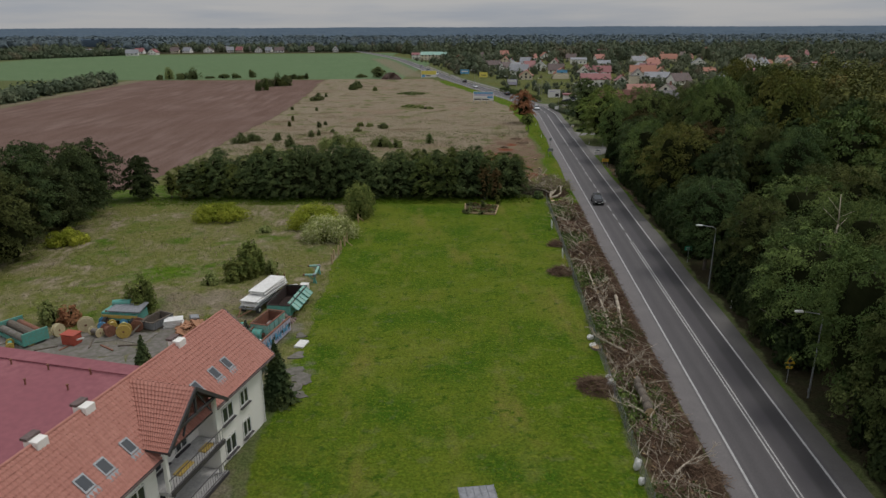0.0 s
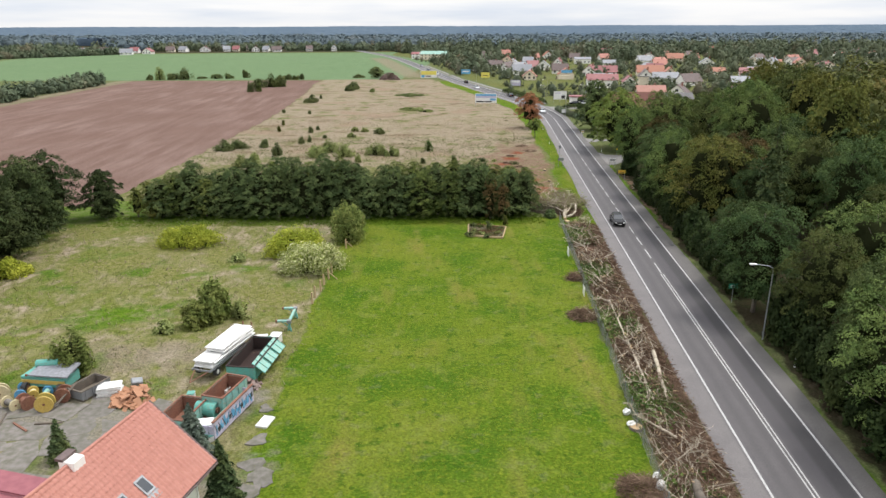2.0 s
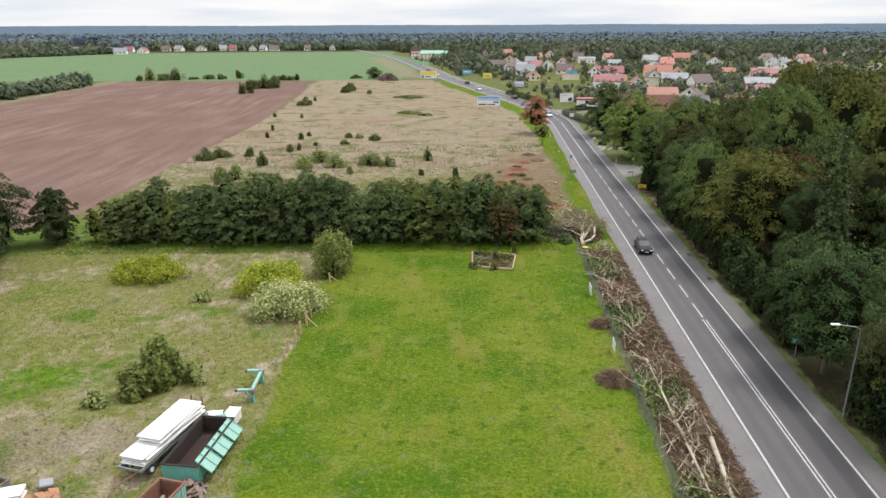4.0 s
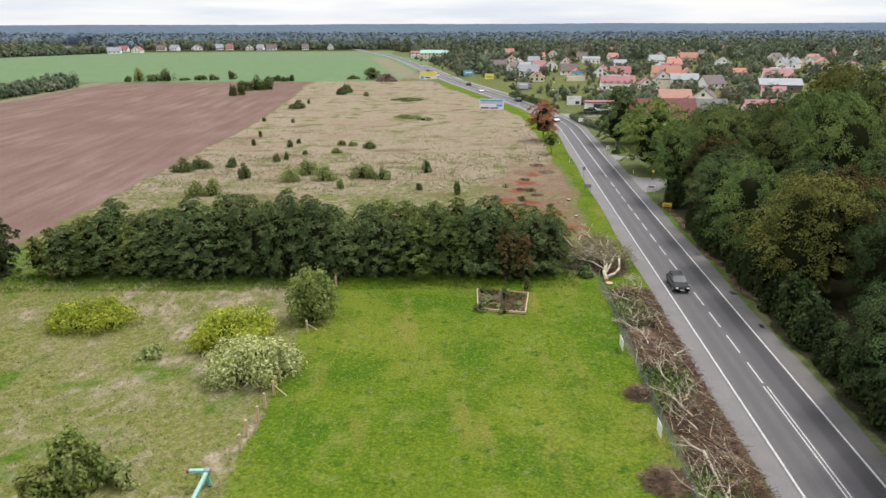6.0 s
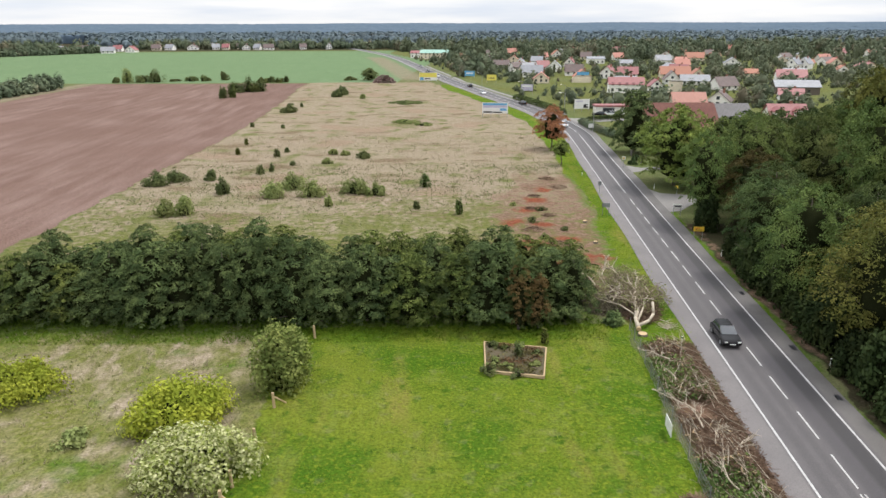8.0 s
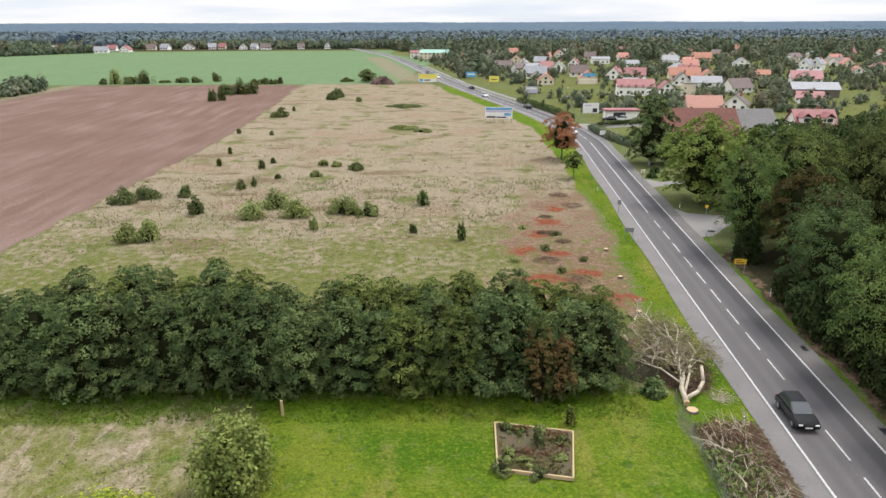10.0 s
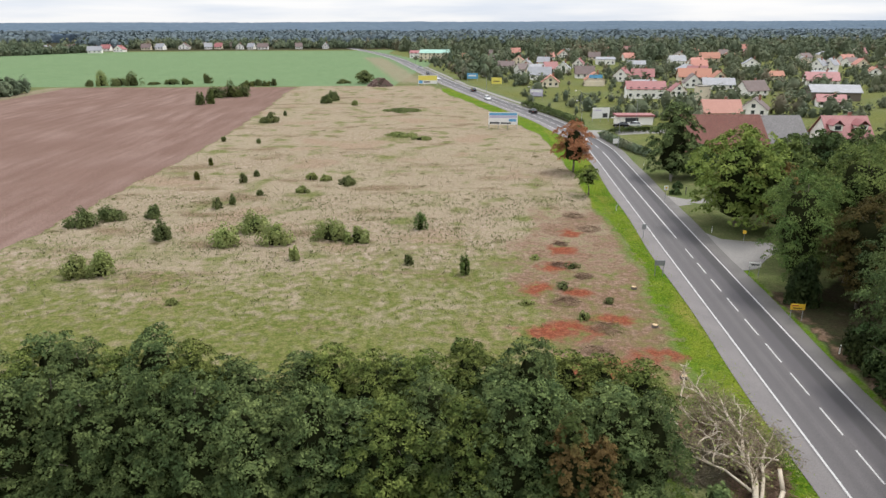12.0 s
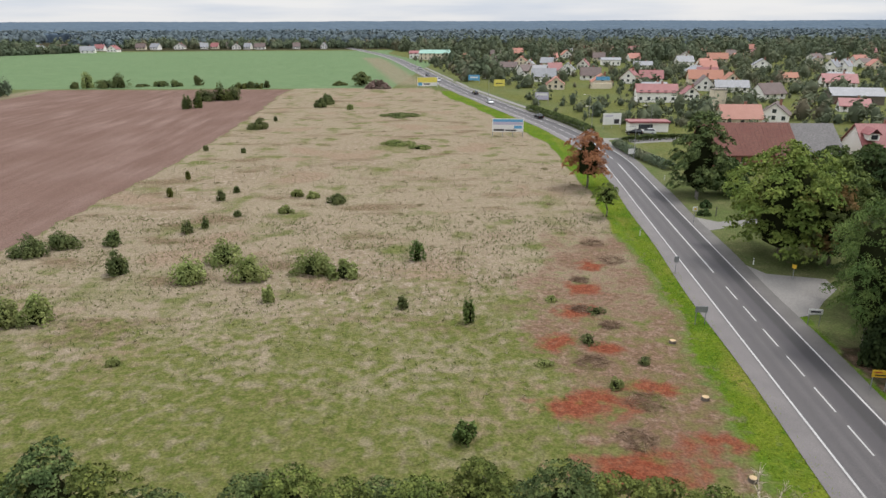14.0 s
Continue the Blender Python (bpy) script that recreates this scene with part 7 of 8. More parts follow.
# ---- road furniture ----
def street_lamp(x, y, turn, h=8.2, reach=1.7):
    s = thing("street_lamp", "grey steel street lamp with a curved arm", "street lamp", at_ground(x, y, turn), "street lamps")
    part("pole", tube((0, 0, 0), (0, 0, h - 0.5), 0.08, 0.05, 10), STEEL, s)
    arm = bmesh.new()
    pts = [(0, 0, h - 0.5), (-0.08, 0, h - 0.2), (-0.35, 0, h), (-reach, 0, h + 0.18)]
    for a, b in zip(pts, pts[1:]):
        add_tube(arm, a, b, 0.045, 0.04, 8)
    part("arm", arm, STEEL, s)
    part("head", box((-reach - 0.75, -0.14, h + 0.12), (-reach, 0.14, h + 0.28), bevel=0.05), WHITE_PAINT, s)
    part("door", box((-0.115, -0.05, 0.5), (-0.09, 0.05, 0.9)), STEEL, s)
    return s


for x, y in ((32.0, 26.8), (33.6, 53.6), (34.9, 80.2)):
    street_lamp(x, y, -4)
for x, y, tn in ((47.8, 262, 10), (46.2, 300, 25), (37.5, 345, 25), (63, 300, 0), (24, 395, 25), (52, 330, 15), (-2, 530, 10), (-12, 590, 10)):
    street_lamp(x, y, tn, 7.5)


def board_sign(name, label, x, y, turn, w, z0, z1, face, posts=2, bars=(), category="sign", back=STEEL):
    """A sign board on posts, its face towards -y, with plain bars for writing."""
    s = thing(name, label, category, at_ground(x, y, turn))
    for k in range(posts):
        px = 0 if posts == 1 else -w / 2 + 0.15 + k * (w - 0.3) / (posts - 1)
        part("post", tube((px, 0.06, -0.1), (px, 0.06, z1 - 0.05), 0.04 if w < 3 else 0.08, sides=8), STEEL, s)
    b = part("board", box((-w / 2, -0.03, z0), (w / 2, 0.015, z1), bevel=0.01), face, s)
    for x0, x1, za, zb, mat in bars:
        part("bar", box((x0, -0.038, za), (x1, -0.032, zb)), mat, b)
    return s


board_sign("direction_sign", "small green road sign on one post", 35.7, 90.0, -4, 1.1, 1.9, 2.5, GREEN_SIGN, 1, [(-0.4, 0.2, 2.25, 2.33, WHITE_PAINT), (-0.4, 0.35, 2.05, 2.13, WHITE_PAINT)])
tri = thing("warning_sign", "yellow triangular warning sign on a steel post", "sign", at_ground(33.0, 56.3, -4))
part("post", tube((0, 0.05, -0.1), (0, 0.05, 2.5), 0.035), STEEL, tri)
for name, z, mat, r in (("plate", 0.0, YELLOW_SIGN, 0.56), ("emblem", -0.02, BLACK_PAINT, 0.2)):
    part(name, tube((0, z, 2.3), (0, z - 0.02, 2.3), r, sides=3 if name == "plate" else 6), mat, tri)
part("lower_plate", box((-0.3, -0.02, 1.5), (0.3, 0.0, 1.75)), YELLOW_SIGN, tri)
board_sign("diversion_sign", "yellow road sign board on two posts", 40.4, 157.6, -8, 1.5, 1.35, 2.05, YELLOW_SIGN, 2, [(-0.5, 0.45, 1.5, 1.62, BLACK_PAINT), (-0.6, 0.1, 1.78, 1.9, RED_PAINT)])
board_sign("town_sign", "white town sign on two posts", 41.8, 171.0, -8, 1.45, 1.35, 1.95, WHITE_PAINT, 2, [(-0.5, 0.5, 1.55, 1.75, BLACK_PAINT)])
board_sign("town_sign", "grey back of a sign on two posts", 29.9, 171.6, -4, 1.3, 1.4, 2.1, STEEL, 2)
board_sign("small_sign", "grey back of a small sign on the verge", 32.4, 187.0, -4, 0.6, 1.5, 2.3, STEEL, 1)
board_sign("small_sign", "small yellow sign by the lay-by", 46.3, 184.5, -30, 0.5, 1.5, 2.0, YELLOW_SIGN, 1)
board_sign("priority_sign", "white diamond sign on a post by the drive", 42.9, 209.5, 0, 0.75, 2.0, 2.7, WHITE_PAINT, 1, [(-0.2, 0.2, 2.2, 2.5, YELLOW_SIGN)])
board_sign("small_sign", "white sign board by the junction", 47.2, 262.0, 10, 1.6, 1.2, 2.4, WHITE_PAINT, 2)
for i, (y, off) in enumerate(((123, -6.4), (74, 6.6), (118, 6.4), (150, 6.4), (203, -6.2), (228, -6.1), (252, -6.0), (190, 6.2), (240, 6.4))):
    x = road_mid(y) + off
    dp = thing("marker_post", "white roadside marker post", "marker post", at_ground(x, y, 10 * i), "marker posts")
    part("shaft", box((-0.06, -0.05, 0), (0.06, 0.05, 0.95), bevel=0.015), WHITE_PAINT, dp)
    part("band", box((-0.064, -0.054, 0.7), (0.064, 0.054, 0.85)), BLACK_PAINT, dp)
for i, (y, off, s) in enumerate(((112.5, 4.5, 0.5), (122, 4.6, 0.6), (136.5, 4.5, 0.55))):
    dr = thing("road_gully", "dark road gully with leaves at the edge", "drain", pose(road_mid(y) + off, y, 0.036, 0, 0, -4.5))
    part("grate", box((-0.45 * s, -0.9 * s, 0.0), (0.45 * s, 0.9 * s, 0.03), bevel=0.01), BLACK_PAINT, dr)

# advertising boards, with plain shapes for their pictures
board_sign("billboard", "large billboard with a pale blue picture", 21.7, 294.6, -6, 8.6, 1.3, 4.9, WHITE_PAINT, 4,
           [(-4.1, 4.1, 4.0, 4.7, BLUE_PAINT), (-4.1, 4.1, 3.2, 3.95, PINK_PAINT), (-2.2, 1.4, 2.3, 3.1, WHITE_PAINT), (-3.9, -1.0, 1.5, 2.0, BLACK_PAINT), (-0.7, 2.4, 1.5, 1.9, BLACK_PAINT), (1.7, 3.9, 2.2, 3.0, BLUE_PAINT)], "billboard")
LEMON = surface("lemon_poster", (0.74, 0.64, 0.12), (0.70, 0.60, 0.12), 0.5, 0.6, bump=0.0)
board_sign("billboard", "yellow and white billboard in the far meadow", -2.0, 434.5, 2, 9.4, 1.0, 5.0, WHITE_PAINT, 4,
           [(-4.6, 4.6, 2.6, 4.9, LEMON), (-4.3, -2.4, 1.2, 2.7, BLUE_PAINT), (-1.8, 1.2, 1.6, 2.2, BLACK_PAINT)], "billboard")
board_sign("billboard", "pale blue billboard beside the road", 42.5, 371, -18, 5.2, 1.4, 4.2, PINK_PAINT, 2, [(-2.2, 2.2, 3.0, 3.8, WHITE_PAINT)], "billboard")
board_sign("billboard", "yellow billboard beside the road", 31.5, 430, -12, 5.0, 1.2, 4.2, LEMON, 2, [(-1.5, 1.5, 2.2, 2.6, BLACK_PAINT)], "billboard")
board_sign("billboard", "blue billboard beside the road", 21.5, 462, -12, 5.8, 1.2, 4.0, BLUE_PAINT, 2, [(-2.0, 2.0, 2.4, 3.1, WHITE_PAINT)], "billboard")
board_sign("billboard", "big white billboard with dark figures", 54.2, 309, 6, 5.6, 1.0, 4.4, WHITE_PAINT, 3, [(0.6, 2.2, 1.3, 2.6, BLACK_PAINT), (-2.2, 0.2, 3.4, 3.8, PINK_PAINT)], "billboard")

# lay-by and drives on the right
def pad(name, label, points, z, material):
    return tagged(put(name, [(x, y, z) for x, y in points], [tuple(range(len(points)))], material), label, "pavement", kind="structure")


GRAVEL = surface("pale_gravel", (0.225, 0.212, 0.200), (0.188, 0.178, 0.168), 0.25, 0.95, bump=0.4, c=(0.15, 0.143, 0.135), fine=20, world=True)
pad("pavement_layby", "pale gravel lay-by", [(40.3, 172.8), (43.5, 173.8), (46.5, 177.5), (50.0, 181.0), (50.5, 184.5), (44.0, 186.5), (42.1, 191.5), (41.8, 193)], 0.03, GRAVEL)
pad("pavement_drive", "narrow gravel drive", [(43.2, 205), (46.8, 206.6), (54, 209), (54, 211.5), (47, 210), (43.6, 213.5)], 0.03, GRAVEL)
pad("pavement_side_road", "grey side road at the junction", [(46.6, 270), (49.5, 281), (60, 284), (90, 290), (90, 296), (60, 290), (47, 291), (44.6, 296)], 0.03, GRAVEL)
pad("pavement_footway", "grey footway beside the road", [(46.0, 300), (47.8, 300), (43.0, 330), (33.5, 370), (18.0, 440), (-4, 575), (-6, 575), (15.6, 440), (31.0, 370), (41.4, 330)], 0.028, GRAVEL)
cf = thing("concrete_fence", "low fence of grey concrete panels", "fence", pose(0, 0, 0))
for k in range(7):
    a, b = Vector((49.0, 226.0, 0)).lerp(Vector((47.9, 211.5, 0)), k / 7), Vector((49.0, 226.0, 0)).lerp(Vector((47.9, 211.5, 0)), (k + 1) / 7)
    t = Matrix.Translation(a) @ (b - a).to_track_quat('X', 'Z').to_matrix().to_4x4()
    part("panel", box((0.08, -0.04, 0), ((b - a).length - 0.004, 0.04, 1.35)), CONCRETE, cf)
    part("post", box((-0.07, -0.08, 0), (0.07, 0.08, 1.5), t), CONCRETE, cf)
    cf.children[-2].matrix_basis = t

# ---- village ----
def cottage(x, y, w, d, eave, ridge, turn, wall, roof, label, along=True, rooms=3, chimney=True):
    """A gabled house: walls, two roof slopes with thickness, windows, door and chimney. along: the ridge runs with the width."""
    h = thing("cottage", label, "house", pose(x, y, ground_z(x, y) - 0.05, 0, 0, turn), "village houses")
    if chimney or y > 600:
        w, d, eave, ridge = 0.80 * w, 0.85 * d, 0.86 * eave, 0.84 * ridge
    a, b = (w / 2, d / 2)
    bm = box((-a, -b, 0), (a, b, eave))
    if along:
        ends = [[(s * (a - 0.01), -b, eave), (s * (a - 0.01), b, eave), (s * (a - 0.01), 0, ridge - 0.15)] for s in (-1, 1)]
    else:
        ends = [[(-a, s * (b - 0.01), eave), (a, s * (b - 0.01), eave), (0, s * (b - 0.01), ridge - 0.15)] for s in (-1, 1)]
    for ps in ends:
        bm.faces.new([bm.verts.new(p) for p in ps])
    part("wall", bm, wall, h)
    o = 0.5
    for s in (-1, 1):
        if along:
            drop = (ridge - eave) / b * o
            q = [(-a - o, 0, ridge), (a + o, 0, ridge), (a + o, s * (b + o), eave - drop), (-a - o, s * (b + o), eave - drop)]
        else:
            drop = (ridge - eave) / a * o
            q = [(0, -b - o, ridge), (0, b + o, ridge), (s * (a + o), b + o, eave - drop), (s * (a + o), -b - o, eave - drop)]
        part("roof", slab_quad(*q, 0.18), roof, h)
    for k in range(rooms):
        px = -a + (k + 0.5) * w / rooms
        win = part("window", box((px - 0.55, -b - 0.03, 0.9), (px + 0.55, -b - 0.004, 2.1)), GLASS, h)
        part("window_frame", box((px - 0.65, -b - 0.06, 0.78), (px + 0.65, -b - 0.034, 0.9)), WHITE_PAINT, win)
        if eave > 4:
            part("window", box((px - 0.55, -b - 0.03, 3.5), (px + 0.55, -b - 0.004, 4.6)), GLASS, h)
    if not along:
        part("window", box((-0.6, -b - 0.03, eave + 0.2), (0.6, -b - 0.004, eave + 1.4)), GLASS, h)
    if chimney:
        st = part("chimney", box((a * 0.3 - 0.35, 0.2, ridge - 1.0), (a * 0.3 + 0.35, 0.85, ridge + 0.8)), BRICK, h)
        part("cap", box((a * 0.3 - 0.42, 0.13, ridge + 0.804), (a * 0.3 + 0.42, 0.92, ridge + 0.9)), CONCRETE, st)
    return h


W, C = RENDER_WHITE, RENDER_CREAM
RED, MAR, ORA, GRY, BRN = TILE_RED, TILE_MAROON, TILE_ORANGE, TILE_GREY, TILE_BROWN
cottage(58, 469, 15, 9, 3.5, 8.0, -8, W, GRY, "white house with a blue-grey roof", True)
cottage(57.5, 429, 10, 9, 3.0, 6.8, -8, C, RED, "cream house with a dark red roof", False)
blue_gable = cottage(80, 434, 11.5, 9, 3.6, 7.6, -6, C, ORA, "orange-roofed house with a blue banner on its gable", False)
part("banner", box((-3.2, -4.57, 3.7), (3.2, -4.52, 5.3)), BLUE_PAINT, blue_gable, "bright blue banner")
part("side_wing", box((-5.75, -6.2, 0), (3.6, -4.6, 2.4)), C, blue_gable)
cottage(79, 515, 11, 9, 3.6, 8.2, -12, W, GRY, "white house with steep gable", False)
cottage(72, 520, 10, 9, 3.2, 7.6, 10, W, MAR, "white house with a dark red roof", True)
cottage(98, 562, 9, 9, 3.2, 7.4, -20, W, MAR, "white house with a red roof", False)
cottage(100, 458, 10, 12, 3.4, 8.2, -25, W, MAR, "white house with a maroon roof and gable", False)
cottage(112, 463, 14, 9, 3.0, 7.2, -10, W, MAR, "long house with a maroon roof", True)
cottage(88, 377, 19, 8.5, 5.0, 8.2, -7, W, MAR, "long white two-storey house with a maroon roof", True, 5)
cottage(104, 384, 8, 8, 3.0, 6.4, -7, W, MAR, "small white house with maroon roof", False)
cottage(93, 396, 12, 7, 5.0, 7.0, -7, W, GRY, "white house with a grey roof", True)
cottage(141, 758, 14, 9, 3.4, 8.0, 8, C, RED, "cream house with a red roof", True)
cottage(150, 764, 9, 9, 3.4, 7.6, 0, C, ORA, "cream house with an orange gable roof", False)
cottage(168, 757, 12, 9, 3.4, 8.0, 12, W, RED, "house with a red roof", True)
cottage(183, 757, 15, 9, 3.4, 7.8, -8, W, MAR, "house with a maroon roof", True)
cottage(178, 694, 12, 9, 3.2, 7.6, -15, W, ORA, "white house with an orange-red roof", False)
cottage(194, 646, 14, 9, 3.4, 7.8, -15, W, BRN, "white house with a dark purple roof", False)
cottage(219, 690, 9, 8, 3.0, 7.0, 0, C, ORA, "cream house with an orange roof", True)
cottage(124, 597, 16, 10, 4.5, 6.2, -5, W, GRY, "white house with a low grey roof", True, 4)
cottage(136, 560, 14, 9, 3.0, 5.6, -12, W, GRY, "low white house with a grey roof", True, 4)
cottage(46, 548, 18, 10, 3.0, 6.4, -15, W, BRN, "white bungalow with a dark roof", True, 4)
cottage(62, 556, 10, 10, 3.0, 7.4, -15, W, GRY, "white house with a pointed grey gable", False)
cottage(74, 726, 10, 8, 3.2, 7.8, 10, C, RED, "house with a red roof among trees", True)
cottage(52, 690, 10, 8, 3.2, 7.4, -10, W, BRN, "house with a brown roof among trees", True)
cottage(92, 655, 11, 8, 3.2, 7.4, 15, W, RED, "house with a red roof", True)
cottage(110, 690, 10, 8, 3.2, 7.4, 5, W, ORA, "house with an orange roof", False)
cottage(128, 650, 11, 8, 3.2, 7.2, -10, C, BRN, "house with a brown roof", True)
cottage(152, 640, 11, 8, 3.2, 7.2, 12, W, RED, "house with a red roof", True)
cottage(137, 456, 20, 11, 3.2, 7.8, -10, C, ORA, "wide house with an orange hipped roof", True, 4)
cottage(146, 446, 9, 10, 3.2, 7.2, -10, C, ORA, "cream wing with an orange gable", False)
cottage(168, 534, 12, 9, 3.4, 7.8, -5, W, RED, "house with a bright red roof", True)
cottage(133, 414, 17, 9, 3.0, 6.2, -12, W, GRY, "long house with a weathered grey roof", True, 4)
cottage(124, 422, 10, 10, 3.0, 7.8, -12, W, BRN, "house with a steep brown roof", False)
cottage(137, 387, 14, 9, 3.0, 7.4, 20, W, BRN, "white-gabled house with a brown roof", True)
cottage(94, 314, 14.5, 9, 3.4, 7.6, -4, C, TILE_SALMON, "low house with a salmon roof", True)
cottage(109, 322, 10.5, 9, 3.2, 7.2, -30, W, BRN, "white gable house with a dark brown roof", False)
cottage(238, 522, 9, 12, 4.6, 9.2, -45, W, GRY, "tall white house with a dark grey roof", False)
cottage(248, 527, 9, 12, 4.6, 9.2, -45, W, GRY, "tall white house with a dark grey roof", False)
cottage(192, 434, 18, 14, 3.0, 7.2, -18, W, MAR, "wide house with a maroon hipped roof", True, 4)
cottage(203, 452, 14, 10, 3.4, 6.6, -18, W, GRY, "house with a pale grey roof", True)
cottage(161, 368, 18, 10, 3.6, 6.0, -12, BARK, GRY, "long dark timber barn with a grey roof", True, 2, False)
cottage(148, 346, 11.5, 9, 2.8, 5.4, -20, W, MAR, "low white house with a red roof", True)
cottage(184, 465, 9, 8, 2.8, 5.4, -10, C, ORA, "small house with an orange roof", True)
cottage(210, 626, 18, 11, 3.4, 8.0, -12, C, ORA, "wide house with an orange roof", True)
cottage(232, 640, 10, 8, 3.2, 7.0, 10, C, RED, "house with a red roof", True)
cottage(279, 547, 10, 9, 3.2, 7.4, -10, C, RED, "cream house with a red roof", False)
cottage(262, 556, 16, 9, 3.0, 5.8, -10, C, ORA, "low house with an orange roof", True)
cottage(300, 600, 12, 9, 3.2, 7.4, 10, W, RED, "white house with a red roof", True)
cottage(250, 420, 12, 9, 3.2, 7.2, 15, W, RED, "white house with a red roof", True)
cottage(240, 470, 11, 9, 3.2, 7.2, -15, W, ORA, "white house with an orange roof", False)
cottage(2, 672, 30, 16, 6.0, 9.0, -8, C, surface("pale_green_roof", (0.22, 0.38, 0.31), (0.27, 0.43, 0.36), 0.2, 0.6, bump=0.1), "large hall with a pale green roof", True, 7, False)
cottage(-10, 690, 22, 12, 5.0, 7.2, -8, W, MAR, "hall with a red roof", True, 5, False)
cottage(28, 652, 12, 9, 3.0, 6.4, -8, W, ORA, "house with an orange-red roof", True)
cottage(40, 610, 12, 9, 3.2, 7.0, 12, W, BRN, "house with a brown roof", True)
cottage(62, 600, 11, 9, 3.2, 7.2, -8, C, RED, "house with a red roof", False)
# houses along the far side of the green field
for i, (x, y, w) in enumerate(((-395, 822, 13), (-380, 846, 11), (-334, 796, 16), (-319, 818, 13), (-312, 868, 12), (-298, 872, 12), (-275, 880, 14), (-250, 884, 10), (-238, 884, 10), (-213, 876, 11), (-200, 876, 9), (-187, 874, 14), (-362, 832, 10), (-345, 845, 12), (-150, 885, 9), (-120, 888, 8), (-225, 900, 12), (-262, 905, 12), (-286, 912, 12))):
    cottage(x, y, w, 9, 3.4, 7.8, (17 * i) % 40 - 20, W if i % 4 else C, (GRY, BRN, GRY, MAR, BRN)[i % 5], "white house at the far edge of the green field", i % 3 != 0)
# the village goes on behind
hr = random.Random(23)
for i in range(44):
    y = hr.uniform(470, 800)
    x = hr.uniform(50, 0.62 * y)
    if any(o.name.startswith("cottage") and o.type == 'EMPTY' and (o.location.x - x) ** 2 + (o.location.y - y) ** 2 < 19 ** 2 for o in scene.objects):
        continue
    k = hr.randrange(5)
    cottage(x, y, hr.uniform(9, 14), hr.uniform(8, 10), hr.uniform(3.0, 4.4), hr.uniform(6.6, 8.4), hr.uniform(-25, 25), W if hr.random() < 0.7 else C, (RED, MAR, ORA, GRY, BRN)[k],
            ("pale village house with a red tiled roof", "pale village house with a maroon roof", "pale village house with an orange roof", "pale village house with a grey roof", "pale village house with a brown roof")[k], hr.random() < 0.6)
# barns and the sheds beside the junction
barn = cottage(72, 260.5, 19.0, 15, 2.9, 8.6, -1, BRICK, BARN_RED, "long brick barn with a rusty red sheet roof", True, 4, False)
cottage(87, 260.8, 9.5, 15, 2.9, 8.4, -1, BRICK, BARN_GREY, "barn with a grey seamed metal roof", True, 2, False)
for k in range(20):
    part("roof_seam", slab_quad((-9.6 + k * 1.0, 0, 8.64), (-9.54 + k * 1.0, 0, 8.64), (-9.54 + k * 1.0, -7.9, 2.64), (-9.6 + k * 1.0, -7.9, 2.64), 0.03), BARN_RED, barn)
redhouse = cottage(104, 262, 13, 12, 4.2, 9.6, -4, W, TILE_MAROON, "white house with a maroon roof and dormers", True, 3)
for px in (-3.5, 2.5):
    dm = part("dormer", box((px - 1.1, -5.2, 5.0), (px + 1.1, -2.0, 6.4)), RENDER_WHITE, redhouse)
    part("dormer_roof", slab_quad((px, -5.6, 7.6), (px, -1.2, 7.6), (px + 1.5, -1.2, 6.3), (px + 1.5, -5.6, 6.3), 0.12), TILE_MAROON, dm)
    part("dormer_roof", slab_quad((px, -5.6, 7.6), (px, -1.2, 7.6), (px - 1.5, -1.2, 6.3), (px - 1.5, -5.6, 6.3), 0.12), TILE_MAROON, dm)
    part("dormer_window", box((px - 0.7, -5.24, 5.2), (px + 0.7, -5.204, 6.2)), GLASS, dm)
shed = thing("flat_shed", "low flat-roofed kiosk with a pink fascia", "shed", pose(63, 303, 0, 0, 0, -2))
part("body", box((-5.5, -2, 0), (5.5, 2.5, 2.6)), RENDER_WHITE, shed)
part("fascia", box((-5.9, -2.5, 2.604), (5.9, 3, 3.1)), TILE_MAROON, shed)
part("window", box((-3, -2.06, 0.9), (1, -2.004, 2.2)), GLASS, shed)
tower = thing("brick_tower", "pale square tower without windows", "tower", pose(100, 346, 0))
part("body", box((-2.2, -2.2, 0), (2.2, 2.2, 7.5), bevel=0.05), RENDER_CREAM, tower)
part("coping", box((-2.4, -2.4, 7.504), (2.4, 2.4, 7.8)), CONCRETE, tower)


